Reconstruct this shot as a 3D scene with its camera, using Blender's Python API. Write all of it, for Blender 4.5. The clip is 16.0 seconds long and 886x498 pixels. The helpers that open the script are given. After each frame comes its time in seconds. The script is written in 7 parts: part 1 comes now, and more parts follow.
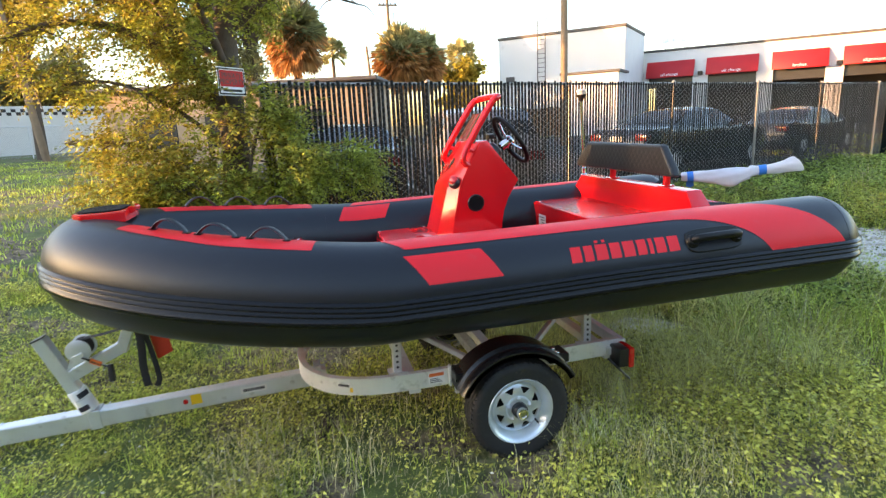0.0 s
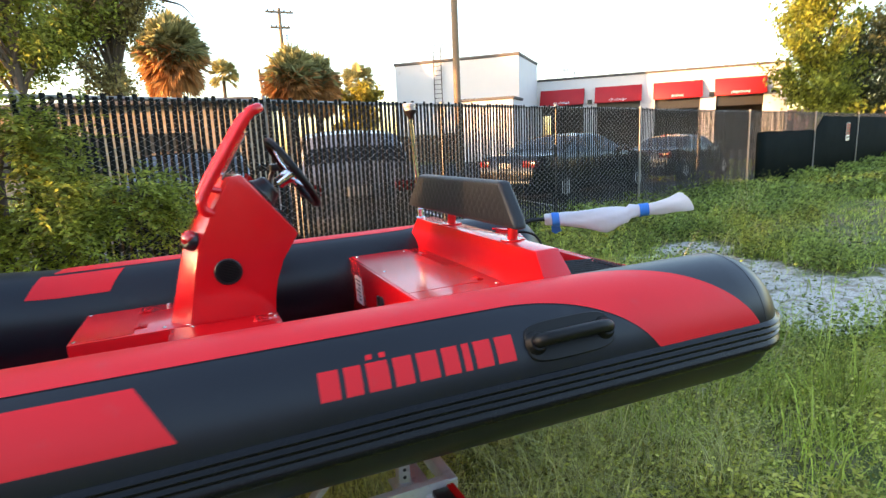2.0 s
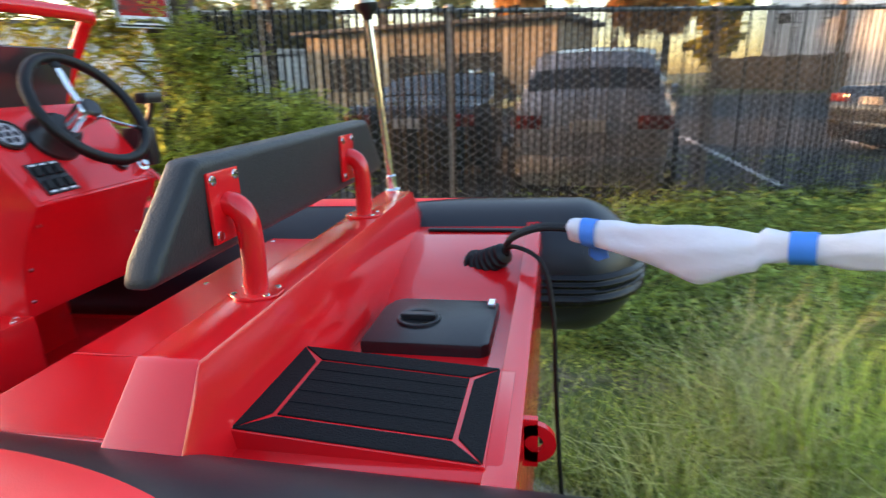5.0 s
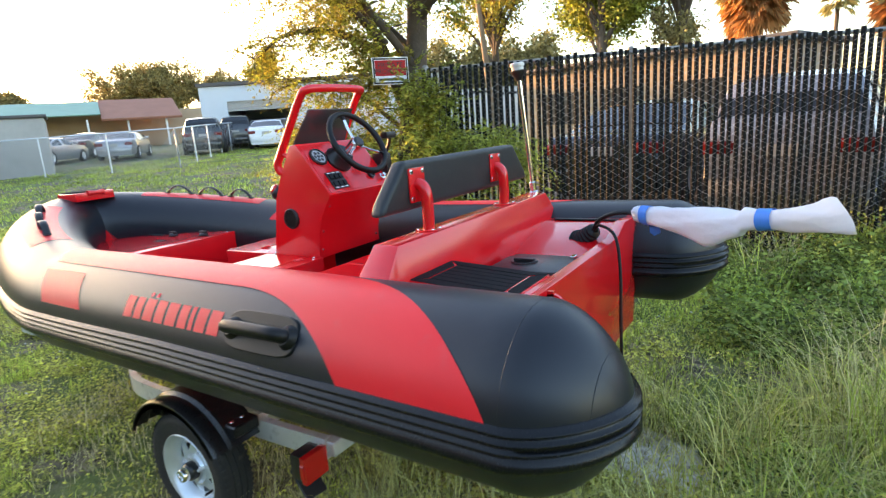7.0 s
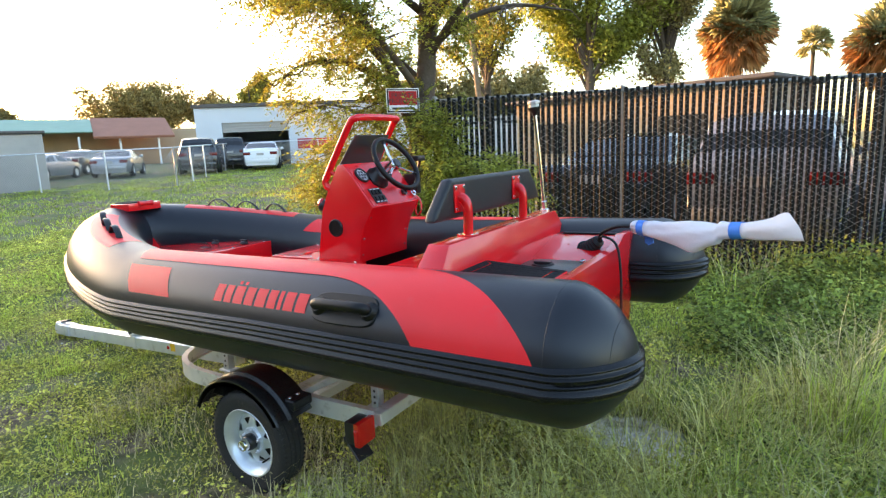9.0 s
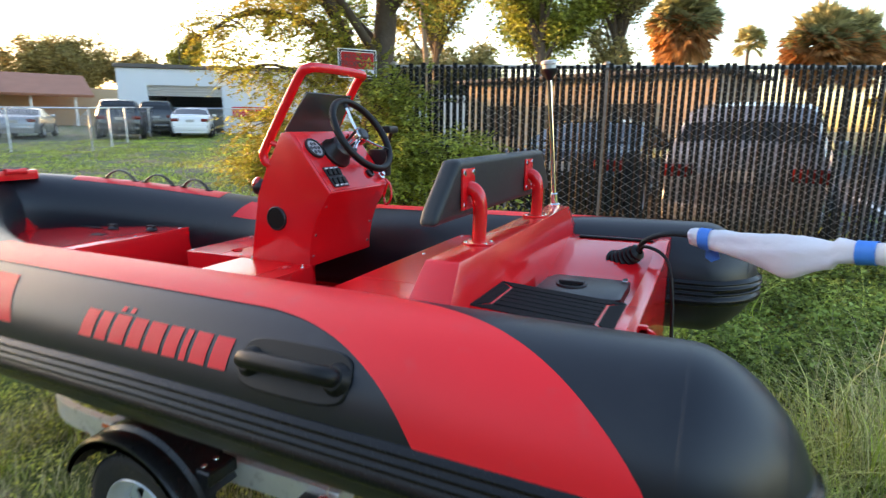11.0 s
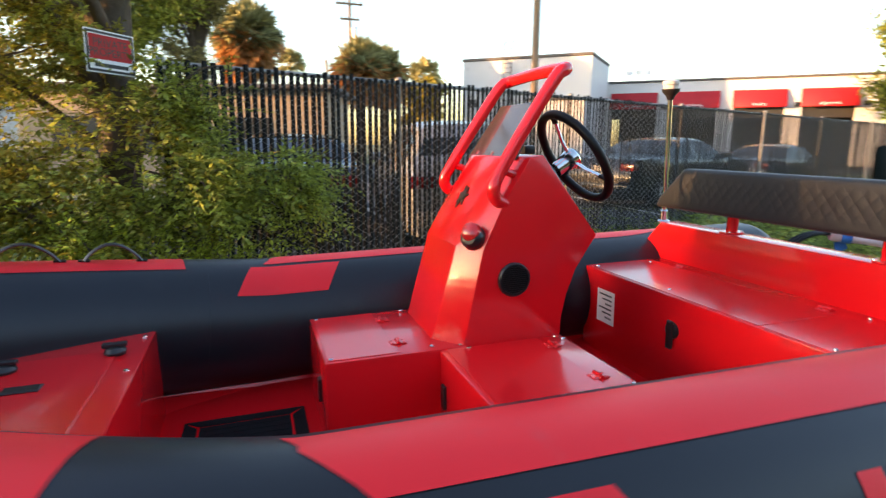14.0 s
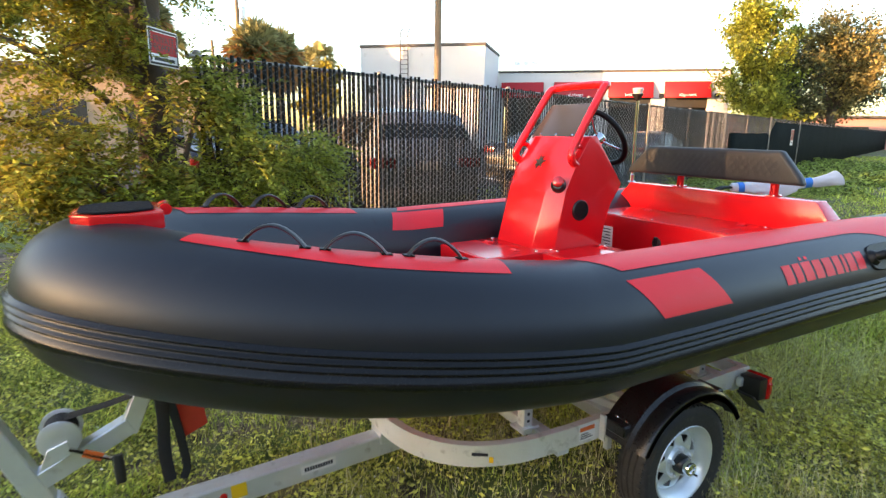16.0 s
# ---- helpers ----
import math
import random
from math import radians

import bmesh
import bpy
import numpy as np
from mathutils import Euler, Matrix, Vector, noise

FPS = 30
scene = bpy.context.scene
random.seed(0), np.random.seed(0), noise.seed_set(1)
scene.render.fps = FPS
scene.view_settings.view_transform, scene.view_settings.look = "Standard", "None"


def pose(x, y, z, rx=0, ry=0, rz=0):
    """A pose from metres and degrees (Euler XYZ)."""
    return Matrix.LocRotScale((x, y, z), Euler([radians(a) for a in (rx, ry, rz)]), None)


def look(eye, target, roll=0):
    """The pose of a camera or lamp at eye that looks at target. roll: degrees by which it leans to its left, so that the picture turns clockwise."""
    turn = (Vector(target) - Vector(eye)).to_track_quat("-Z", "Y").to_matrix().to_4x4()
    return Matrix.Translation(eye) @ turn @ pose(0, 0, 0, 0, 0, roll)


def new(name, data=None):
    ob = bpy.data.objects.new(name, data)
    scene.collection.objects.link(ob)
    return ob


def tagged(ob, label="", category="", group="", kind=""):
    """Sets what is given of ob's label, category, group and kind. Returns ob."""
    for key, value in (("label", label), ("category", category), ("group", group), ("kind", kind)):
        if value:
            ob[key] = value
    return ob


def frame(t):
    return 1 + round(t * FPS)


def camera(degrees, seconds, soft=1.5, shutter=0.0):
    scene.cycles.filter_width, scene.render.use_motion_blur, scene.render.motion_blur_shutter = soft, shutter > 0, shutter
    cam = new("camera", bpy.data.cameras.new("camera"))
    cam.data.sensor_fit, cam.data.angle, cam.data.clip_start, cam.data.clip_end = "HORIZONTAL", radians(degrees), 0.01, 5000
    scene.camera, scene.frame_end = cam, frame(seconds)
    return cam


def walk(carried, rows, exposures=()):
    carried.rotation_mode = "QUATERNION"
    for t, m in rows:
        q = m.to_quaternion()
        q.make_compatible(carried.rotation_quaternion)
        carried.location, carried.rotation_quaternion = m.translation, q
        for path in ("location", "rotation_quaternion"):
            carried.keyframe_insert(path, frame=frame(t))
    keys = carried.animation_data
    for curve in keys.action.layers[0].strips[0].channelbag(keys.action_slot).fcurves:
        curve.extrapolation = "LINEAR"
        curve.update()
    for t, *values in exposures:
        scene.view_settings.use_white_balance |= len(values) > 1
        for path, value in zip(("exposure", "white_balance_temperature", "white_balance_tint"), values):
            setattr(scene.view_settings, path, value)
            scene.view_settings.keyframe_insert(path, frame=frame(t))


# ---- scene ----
cam = camera(76.1, 16.0, 1.3, 0.45)
PATH = [
    (0, (0.063, 0.029, 1.653), (0.526, 1.926, 1.219), -2.6),
    (0.5, (0.282, 0.204, 1.663), (0.722, 2.113, 1.261), -3.5),
    (1, (0.474, 0.399, 1.652), (1.006, 2.292, 1.292), -3.2),
    (1.5, (0.655, 0.726, 1.639), (1.443, 2.534, 1.31), -1.0),
    (2, (0.965, 0.942, 1.623), (1.735, 2.752, 1.262), -2.4),
    (2.5, (1.289, 1.132, 1.624), (1.978, 2.96, 1.196), -6.0),
    (3, (1.549, 1.408, 1.6), (2.177, 3.25, 1.137), -1.2),
    (3.5, (1.826, 1.563, 1.605), (2.308, 3.437, 1.099), -2.4),
    (4, (2.155, 1.637, 1.611), (2.42, 3.549, 1.085), -2.7),
    (4.5, (2.354, 1.852, 1.585), (2.409, 3.778, 1.046), -1.4),
    (5, (2.547, 2.005, 1.592), (2.173, 3.883, 1.014), -1.4),
    (5.2, (2.638, 2.035, 1.592), (2.038, 3.858, 1.031), -2.2),
    (7.3, (3.183, 1.145, 1.605), (2.096, 2.77, 1.185), -3.7),
    (7.5, (3.209, 1.076, 1.6), (2.112, 2.7, 1.199), -3.5),
    (8, (3.2, 0.899, 1.615), (2.159, 2.564, 1.234), -3.0),
    (8.5, (3.207, 0.783, 1.622), (2.177, 2.46, 1.264), -2.6),
    (8.7, (3.2, 0.773, 1.62), (2.167, 2.449, 1.267), -2.4),
    (10.8, (2.772, 1.283, 1.57), (1.844, 3.007, 1.162), 0.1),
    (11, (2.64, 1.363, 1.575), (1.805, 3.13, 1.149), 0.7),
    (11.5, (2.379, 1.566, 1.587), (1.642, 3.383, 1.192), -0.6),
    (12, (2.066, 1.767, 1.6), (1.374, 3.613, 1.262), -1.6),
    (12.5, (1.649, 1.819, 1.605), (1.254, 3.745, 1.241), -0.1),
    (13, (1.235, 1.855, 1.599), (1.174, 3.827, 1.272), -0.8),
    (13.5, (0.78, 1.858, 1.569), (1.013, 3.817, 1.241), 0.0),
    (14, (0.339, 1.722, 1.572), (0.965, 3.586, 1.208), 0.5),
    (14.5, (-0.075, 1.72, 1.528), (0.721, 3.526, 1.203), -2.4),
    (15, (-0.417, 1.593, 1.516), (0.442, 3.358, 1.134), 0.3),
    (15.5, (-0.74, 1.375, 1.543), (0.264, 3.056, 1.135), 0.8),
    (16, (-0.888, 1.135, 1.557), (0.09, 2.832, 1.149), 0.8),
]
walk(cam, [(t, look(eye, target, roll)) for t, eye, target, roll in PATH], [(0.0, 3.1, 7550, 21), (2.5, 2.98, 7550, 21), (4.0, 2.8, 7550, 21), (5.0, 3.14, 7550, 21), (8.0, 3.18, 7550, 21), (11.0, 2.98, 7550, 21), (12.5, 2.62, 7550, 21), (13.5, 2.6, 7550, 21), (15.0, 2.98, 7550, 21), (16.0, 2.95, 7550, 21)])
# ---------- world, sun ----------
world = bpy.data.worlds.new("sky")
scene.world = world
world.use_nodes = True
wn = world.node_tree
sky = wn.nodes.new("ShaderNodeTexSky")
sky.sky_type = "NISHITA"
sky.sun_disc = False
SUN_AZ, SUN_EL = radians(-84), radians(6.0)      # from +y, clockwise; height
sky.sun_elevation, sky.sun_rotation = SUN_EL, SUN_AZ
sky.air_density, sky.dust_density, sky.ozone_density = 1.0, 1.1, 2.0
bg = wn.nodes["Background"]
bg.inputs["Strength"].default_value = 0.15
wn.links.new(sky.outputs["Color"], bg.inputs["Color"])
sun_data = bpy.data.lights.new("sun", "SUN")
sun_data.energy, sun_data.angle, sun_data.color = 2.2, radians(0.6), (1.0, 0.58, 0.26)
sun = new("sun", sun_data)
sun.matrix_world = look((-60, 30, 12), (-60 + math.sin(-SUN_AZ) * 10 * math.cos(SUN_EL), 30 - math.cos(SUN_AZ) * 10 * math.cos(SUN_EL), 12 - 10 * math.sin(SUN_EL)))
# ---------- materials ----------
def material(name, color, rough=0.5, metal=0.0, var=0.15, scale=6.0, bump=0.0, bscale=80.0, island=0.0, coat=0.0, spec=0.5, dirt=None, dirt_at=0.6, rvar=0.1, trans=0.0, sub=0.0):
    m = bpy.data.materials.new(name)
    m.use_nodes = True
    nt = m.node_tree
    b = nt.nodes["Principled BSDF"]
    tc = nt.nodes.new("ShaderNodeTexCoord")
    big, fine = nt.nodes.new("ShaderNodeTexNoise"), nt.nodes.new("ShaderNodeTexNoise")
    big.inputs["Scale"].default_value, big.inputs["Detail"].default_value = scale, 6
    fine.inputs["Scale"].default_value, fine.inputs["Detail"].default_value = bscale, 4
    for n in (big, fine):
        nt.links.new(tc.outputs["Object"], n.inputs["Vector"])
    mix = nt.nodes.new("ShaderNodeMix")
    mix.data_type = "RGBA"
    mix.inputs["A"].default_value = (*[max(0, c * (1 - var)) for c in color], 1)
    mix.inputs["B"].default_value = (*[min(1, c * (1 + var)) for c in color], 1)
    nt.links.new(big.outputs["Fac"], mix.inputs["Factor"])
    out = mix.outputs["Result"]
    if island:
        geo = nt.nodes.new("ShaderNodeNewGeometry")
        hsv = nt.nodes.new("ShaderNodeHueSaturation")
        mr = nt.nodes.new("ShaderNodeMapRange")
        mr.inputs["To Min"].default_value, mr.inputs["To Max"].default_value = 1 - island, 1 + island
        nt.links.new(geo.outputs["Random Per Island"], mr.inputs["Value"])
        nt.links.new(mr.outputs["Result"], hsv.inputs["Value"])
        nt.links.new(out, hsv.inputs["Color"])
        out = hsv.outputs["Color"]
    if dirt:
        ramp = nt.nodes.new("ShaderNodeMapRange")
        ramp.inputs["From Min"].default_value, ramp.inputs["From Max"].default_value = dirt_at, dirt_at + 0.15
        n3 = nt.nodes.new("ShaderNodeTexNoise")
        n3.inputs["Scale"].default_value, n3.inputs["Detail"].default_value = scale * 2.3, 8
        nt.links.new(tc.outputs["Object"], n3.inputs["Vector"])
        nt.links.new(n3.outputs["Fac"], ramp.inputs["Value"])
        mx = nt.nodes.new("ShaderNodeMix")
        mx.data_type = "RGBA"
        mx.inputs["B"].default_value = (*dirt, 1)
        nt.links.new(ramp.outputs["Result"], mx.inputs["Factor"])
        nt.links.new(out, mx.inputs["A"])
        out = mx.outputs["Result"]
    nt.links.new(out, b.inputs["Base Color"])
    rr = nt.nodes.new("ShaderNodeMapRange")
    rr.inputs["To Min"].default_value, rr.inputs["To Max"].default_value = max(0.02, rough - rvar), min(1, rough + rvar)
    nt.links.new(fine.outputs["Fac"], rr.inputs["Value"])
    nt.links.new(rr.outputs["Result"], b.inputs["Roughness"])
    b.inputs["Metallic"].default_value = metal
    b.inputs["Coat Weight"].default_value = coat
    b.inputs["Coat Roughness"].default_value = 0.08
    b.inputs["Specular IOR Level"].default_value = spec
    b.inputs["Transmission Weight"].default_value = trans
    if sub:
        tr = nt.nodes.new("ShaderNodeBsdfTranslucent")
        nt.links.new(out, tr.inputs["Color"])
        ms = nt.nodes.new("ShaderNodeMixShader")
        ms.inputs["Fac"].default_value = sub
        nt.links.new(b.outputs["BSDF"], ms.inputs[1])
        nt.links.new(tr.outputs["BSDF"], ms.inputs[2])
        nt.links.new(ms.outputs["Shader"], nt.nodes["Material Output"].inputs["Surface"])
    if bump:
        bp = nt.nodes.new("ShaderNodeBump")
        bp.inputs["Strength"].default_value, bp.inputs["Distance"].default_value = bump, 0.01
        nt.links.new(fine.outputs["Fac"], bp.inputs["Height"])
        nt.links.new(bp.outputs["Normal"], b.inputs["Normal"])
    return m


RED = material("red_powder_coat", (0.80, 0.011, 0.015), 0.20, 0, 0.06, 3, 0.012, 180, coat=0.45, rvar=0.08, spec=0.45)
RED_VINYL = material("red_pvc_fabric", (0.84, 0.020, 0.028), 0.42, 0, 0.07, 5, 0.05, 400, rvar=0.06, spec=0.32, dirt=(0.78, 0.038, 0.045), dirt_at=0.60)
BLACK_PVC = material("black_pvc_fabric", (0.0085, 0.0108, 0.0158), 0.37, 0, 0.25, 4, 0.03, 420, spec=0.47, rvar=0.07, dirt=(0.013, 0.0155, 0.020), dirt_at=0.6)
STRAKE_RUBBER = material("strake_rubber", (0.006, 0.0065, 0.008), 0.26, 0, 0.2, 20, 0, 200, rvar=0.05, spec=0.28)
BLACK_RUBBER = material("black_rubber", (0.005, 0.005, 0.005), 0.45, 0, 0.2, 20, 0.06, 300, spec=0.3)
TYRE = material("tyre_rubber", (0.018, 0.018, 0.018), 0.75, 0, 0.3, 14, 0.2, 120, dirt=(0.06, 0.05, 0.04), dirt_at=0.62)
BLACK_PLASTIC = material("black_plastic", (0.014, 0.014, 0.015), 0.32, 0, 0.2, 10, 0.08, 260)
FENDER_PLASTIC = material("fender_plastic", (0.010, 0.010, 0.011), 0.3, 0, 0.25, 8, 0.05, 150, dirt=(0.03, 0.028, 0.025), dirt_at=0.62)
MAT_FOAM = material("black_foam_mat", (0.007, 0.007, 0.008), 0.8, 0, 0.2, 10, 0.3, 300, spec=0.2)
GALV = material("galvanized_steel", (0.70, 0.73, 0.76), 0.42, 0.6, 0.16, 9, 0.12, 60, rvar=0.14, dirt=(0.50, 0.51, 0.52), dirt_at=0.60)
ALU = material("aluminium", (0.78, 0.78, 0.77), 0.45, 0.55, 0.15, 7, 0.08, 90, rvar=0.12, dirt=(0.45, 0.44, 0.42), dirt_at=0.6)
CHROME = material("polished_steel", (0.78, 0.78, 0.78), 0.12, 1.0, 0.05, 10, 0, 50, rvar=0.05)
ZINC = material("zinc_plated_rim", (0.70, 0.76, 0.79), 0.33, 0.6, 0.18, 16, 0.06, 80, rvar=0.1)
EMBLEM = material("dark_bronze", (0.10, 0.08, 0.06), 0.3, 0.7, 0.3, 60)
LEATHER = material("black_quilted_vinyl", (0.024, 0.026, 0.028), 0.42, 0, 0.25, 9, 0.15, 240, dirt=(0.036, 0.036, 0.034), dirt_at=0.6, spec=0.36)
SCREEN = material("tinted_acrylic", (0.055, 0.052, 0.052), 0.10, 0, 0.1, 5, 0, 50, spec=0.8, rvar=0.04)
LAMP_GLASS = material("frosted_lamp_glass", (0.55, 0.55, 0.53), 0.15, 0, 0.1, 20, spec=0.7)
WHITE_FILM = material("white_foam_wrap", (0.80, 0.82, 0.88), 0.42, 0, 0.04, 25, 0.25, 60, sub=0.25)
BLUE_TAPE = material("blue_masking_tape", (0.015, 0.22, 0.72), 0.55, 0, 0.1, 40, 0.1, 200)
WHITE_PAINT = material("white_paint", (0.80, 0.80, 0.79), 0.5, 0, 0.06, 4, 0.05, 90, dirt=(0.6, 0.59, 0.56), dirt_at=0.62)
STICKER = material("white_sticker", (0.82, 0.82, 0.82), 0.4, 0, 0.04, 30)
YELLOW = material("yellow_sticker", (0.80, 0.48, 0.02), 0.45, 0, 0.06, 30)
ORANGE = material("orange_sticker", (0.72, 0.14, 0.03), 0.45, 0, 0.06, 30)
INK = material("dark_ink", (0.02, 0.02, 0.03), 0.5, 0, 0.05, 30)
RED_LENS = material("red_lens", (0.55, 0.01, 0.01), 0.12, 0, 0.08, 30, coat=0.8)
RED_FLAG = material("red_plastic_tag", (0.70, 0.07, 0.04), 0.55, 0, 0.12, 20, 0.2, 60, sub=0.25)
WEBBING = material("black_webbing", (0.016, 0.016, 0.017), 0.75, 0, 0.2, 60, 0.4, 400)
DIAL = material("dial_face", (0.55, 0.56, 0.58), 0.25, 0.3, 0.1, 60)


# ---------- mesh tools ----------
def part(name, bm, mat, parent=None, label="", angle=35.0):
    me = bpy.data.meshes.new(name)
    bmesh.ops.recalc_face_normals(bm, faces=bm.faces)
    bm.to_mesh(me)
    bm.free()
    me.materials.append(mat)
    if angle:
        me.shade_smooth()
        me.set_sharp_from_angle(angle=radians(angle))
    ob = new(name, me)
    if parent is not None:
        ob.parent = parent
    if label:
        ob["label"] = label
    return ob


def raw(name, verts, faces, mat, parent=None, label="", smooth=False):
    """A mesh from arrays: verts n x 3, faces m x 3 or m x 4."""
    me = bpy.data.meshes.new(name)
    v, f = np.asarray(verts, np.float32), np.asarray(faces, np.int32)
    k = f.shape[1]
    me.vertices.add(len(v))
    me.vertices.foreach_set("co", v.ravel())
    me.loops.add(f.size)
    me.loops.foreach_set("vertex_index", f.ravel())
    me.polygons.add(len(f))
    me.polygons.foreach_set("loop_start", np.arange(0, f.size, k, dtype=np.int32))
    me.update(calc_edges=True)
    if smooth:
        me.shade_smooth()
    me.materials.append(mat)
    ob = new(name, me)
    if parent is not None:
        ob.parent = parent
    if label:
        ob["label"] = label
    return ob


def thing(name, m, label, category, group=""):
    e = new(name)
    e.empty_display_size = 0.1
    e.matrix_world = m
    return tagged(e, label, category, group)


def box(bm, x0, x1, y0, y1, z0, z1):
    v = [bm.verts.new((x, y, z)) for x in (x0, x1) for y in (y0, y1) for z in (z0, z1)]
    for f in ((0, 1, 3, 2), (4, 6, 7, 5), (0, 4, 5, 1), (2, 3, 7, 6), (0, 2, 6, 4), (1, 5, 7, 3)):
        bm.faces.new([v[i] for i in f])
    return bm


def prism(bm, poly, axis, a, b):
    """A polygon in the plane across the axis, extruded from a to b. For y the polygon is (x, z); for x (y, z); for z (x, y)."""
    def at(p, t):
        return {"x": (t, p[0], p[1]), "y": (p[0], t, p[1]), "z": (p[0], p[1], t)}[axis]
    lo, hi = [bm.verts.new(at(p, a)) for p in poly], [bm.verts.new(at(p, b)) for p in poly]
    n = len(poly)
    bm.faces.new(lo[::-1])
    bm.faces.new(hi)
    for i in range(n):
        bm.faces.new((lo[i], lo[(i + 1) % n], hi[(i + 1) % n], hi[i]))
    return bm


def bevel(bm, w, seg=2, sharp=25.0):
    bmesh.ops.recalc_face_normals(bm, faces=bm.faces)
    edges = [e for e in bm.edges if len(e.link_faces) == 2 and e.calc_face_angle(0) > radians(sharp)]
    bmesh.ops.bevel(bm, geom=edges, offset=w, segments=seg, profile=0.6, affect="EDGES", clamp_overlap=True)
    return bm


def bbox(x0, x1, y0, y1, z0, z1, w=0.006, seg=2):
    return bevel(box(bmesh.new(), x0, x1, y0, y1, z0, z1), w, seg)


def sweep(bm, pts, r, n=10, closed=False, caps=True, flat=1.0, up=None):
    """A round or flattened bar along points; r may be a list."""
    pts = [Vector(p) for p in pts]
    k = len(pts)
    rr = r if isinstance(r, (list, tuple)) else [r] * k
    rings, ref = [], None
    for i, p in enumerate(pts):
        a, b = pts[(i - 1) % k if closed else max(i - 1, 0)], pts[(i + 1) % k if closed else min(i + 1, k - 1)]
        t = (b - a).normalized()
        if ref is None:
            ref = Vector(up) if up else (Vector((0, 0, 1)) if abs(t.z) < 0.9 else Vector((1, 0, 0)))
        side = t.cross(ref).normalized()
        nrm = side.cross(t).normalized()
        ref = nrm
        rings.append([bm.verts.new(p + rr[i] * (math.cos(2 * math.pi * j / n) * side + flat * math.sin(2 * math.pi * j / n) * nrm)) for j in range(n)])
    for i in range(k if closed else k - 1):
        for j in range(n):
            q, s = rings[i], rings[(i + 1) % k]
            bm.faces.new((q[j], q[(j + 1) % n], s[(j + 1) % n], s[j]))
    if caps and not closed:
        bm.faces.new(rings[0][::-1])
        bm.faces.new(rings[-1])
    return bm


def curve_pts(pts, n=6):
    """Catmull-Rom through the points."""
    p = [Vector(q) for q in pts]
    p = [2 * p[0] - p[1]] + p + [2 * p[-1] - p[-2]]
    out = []
    for i in range(1, len(p) - 2):
        a, b, c, d = p[i - 1 : i + 3]
        for j in range(n):
            t = j / n
            out.append(0.5 * (2 * b + (c - a) * t + (2 * a - 5 * b + 4 * c - d) * t * t + (3 * b - a - 3 * c + d) * t**3))
    return out + [p[-2]]


def lathe(bm, prof, m=None, n=28, closed=False):
    """Turns a profile of (radius, height) round z, then sets it by the matrix m."""
    m = m or Matrix()
    rings = [[bm.verts.new(m @ Vector((r * math.cos(2 * math.pi * j / n), r * math.sin(2 * math.pi * j / n), h))) for j in range(n)] if r > 1e-6 else [bm.verts.new(m @ Vector((0, 0, h)))] for r, h in prof]
    pairs = list(zip(rings, rings[1:])) + ([(rings[-1], rings[0])] if closed else [])
    for a, b in pairs:
        for j in range(n):
            k = (j + 1) % n
            if len(a) == 1 and len(b) == 1:
                continue
            if len(a) == 1:
                bm.faces.new((a[0], b[j], b[k]))
            elif len(b) == 1:
                bm.faces.new((a[j], a[k], b[0]))
            else:
                bm.faces.new((a[j], a[k], b[k], b[j]))
    return bm


def along(p, d):
    """A matrix at p whose z axis points along d."""
    return Matrix.Translation(p) @ Vector(d).normalized().to_track_quat("Z", "Y").to_matrix().to_4x4()


def rod(bm, p0, p1, r, n=14):
    return sweep(bm, [p0, p1], r, n)


def beam(p0, p1, w, h, e=0.004):
    """A bevelled rectangular bar from p0 to p1, w wide and h high."""
    p0, p1 = Vector(p0), Vector(p1)
    d = p1 - p0
    bm = bbox(-w / 2, w / 2, -h / 2, h / 2, 0, d.length, e, 1)
    t = d.normalized()
    up = Vector((0, 0, 1)) if abs(t.z) < 0.95 else Vector((0, 1, 0))
    sx = t.cross(up).normalized()
    sy = sx.cross(t)
    bm.transform(Matrix.Translation(p0) @ Matrix((sx, sy, t)).transposed().to_4x4())
    return bm


def moved(bm, m):
    bm.transform(m)
    return bm


def ground_z(x, y):
    """Height of the lot: it rises gently towards the fence and the street."""
    xe, ye = 30 * np.tanh(np.asarray(x) / 30), 30 * np.tanh((np.asarray(y) - 2.4) / 30)
    return 0.02 + 0.034 * ye - 0.015 * xe


def words(text, size, mat, parent, m, depth=0.004):
    """Lettering in the built-in font, middle at m, facing -y when m stands it up."""
    cu = bpy.data.curves.new("lettering", "FONT")
    cu.body, cu.size, cu.extrude, cu.align_x, cu.align_y = text, size, depth, "CENTER", "CENTER"
    cu.materials.append(mat)
    ob = new("lettering", cu)
    ob.parent = parent
    ob.matrix_local = m
    return ob
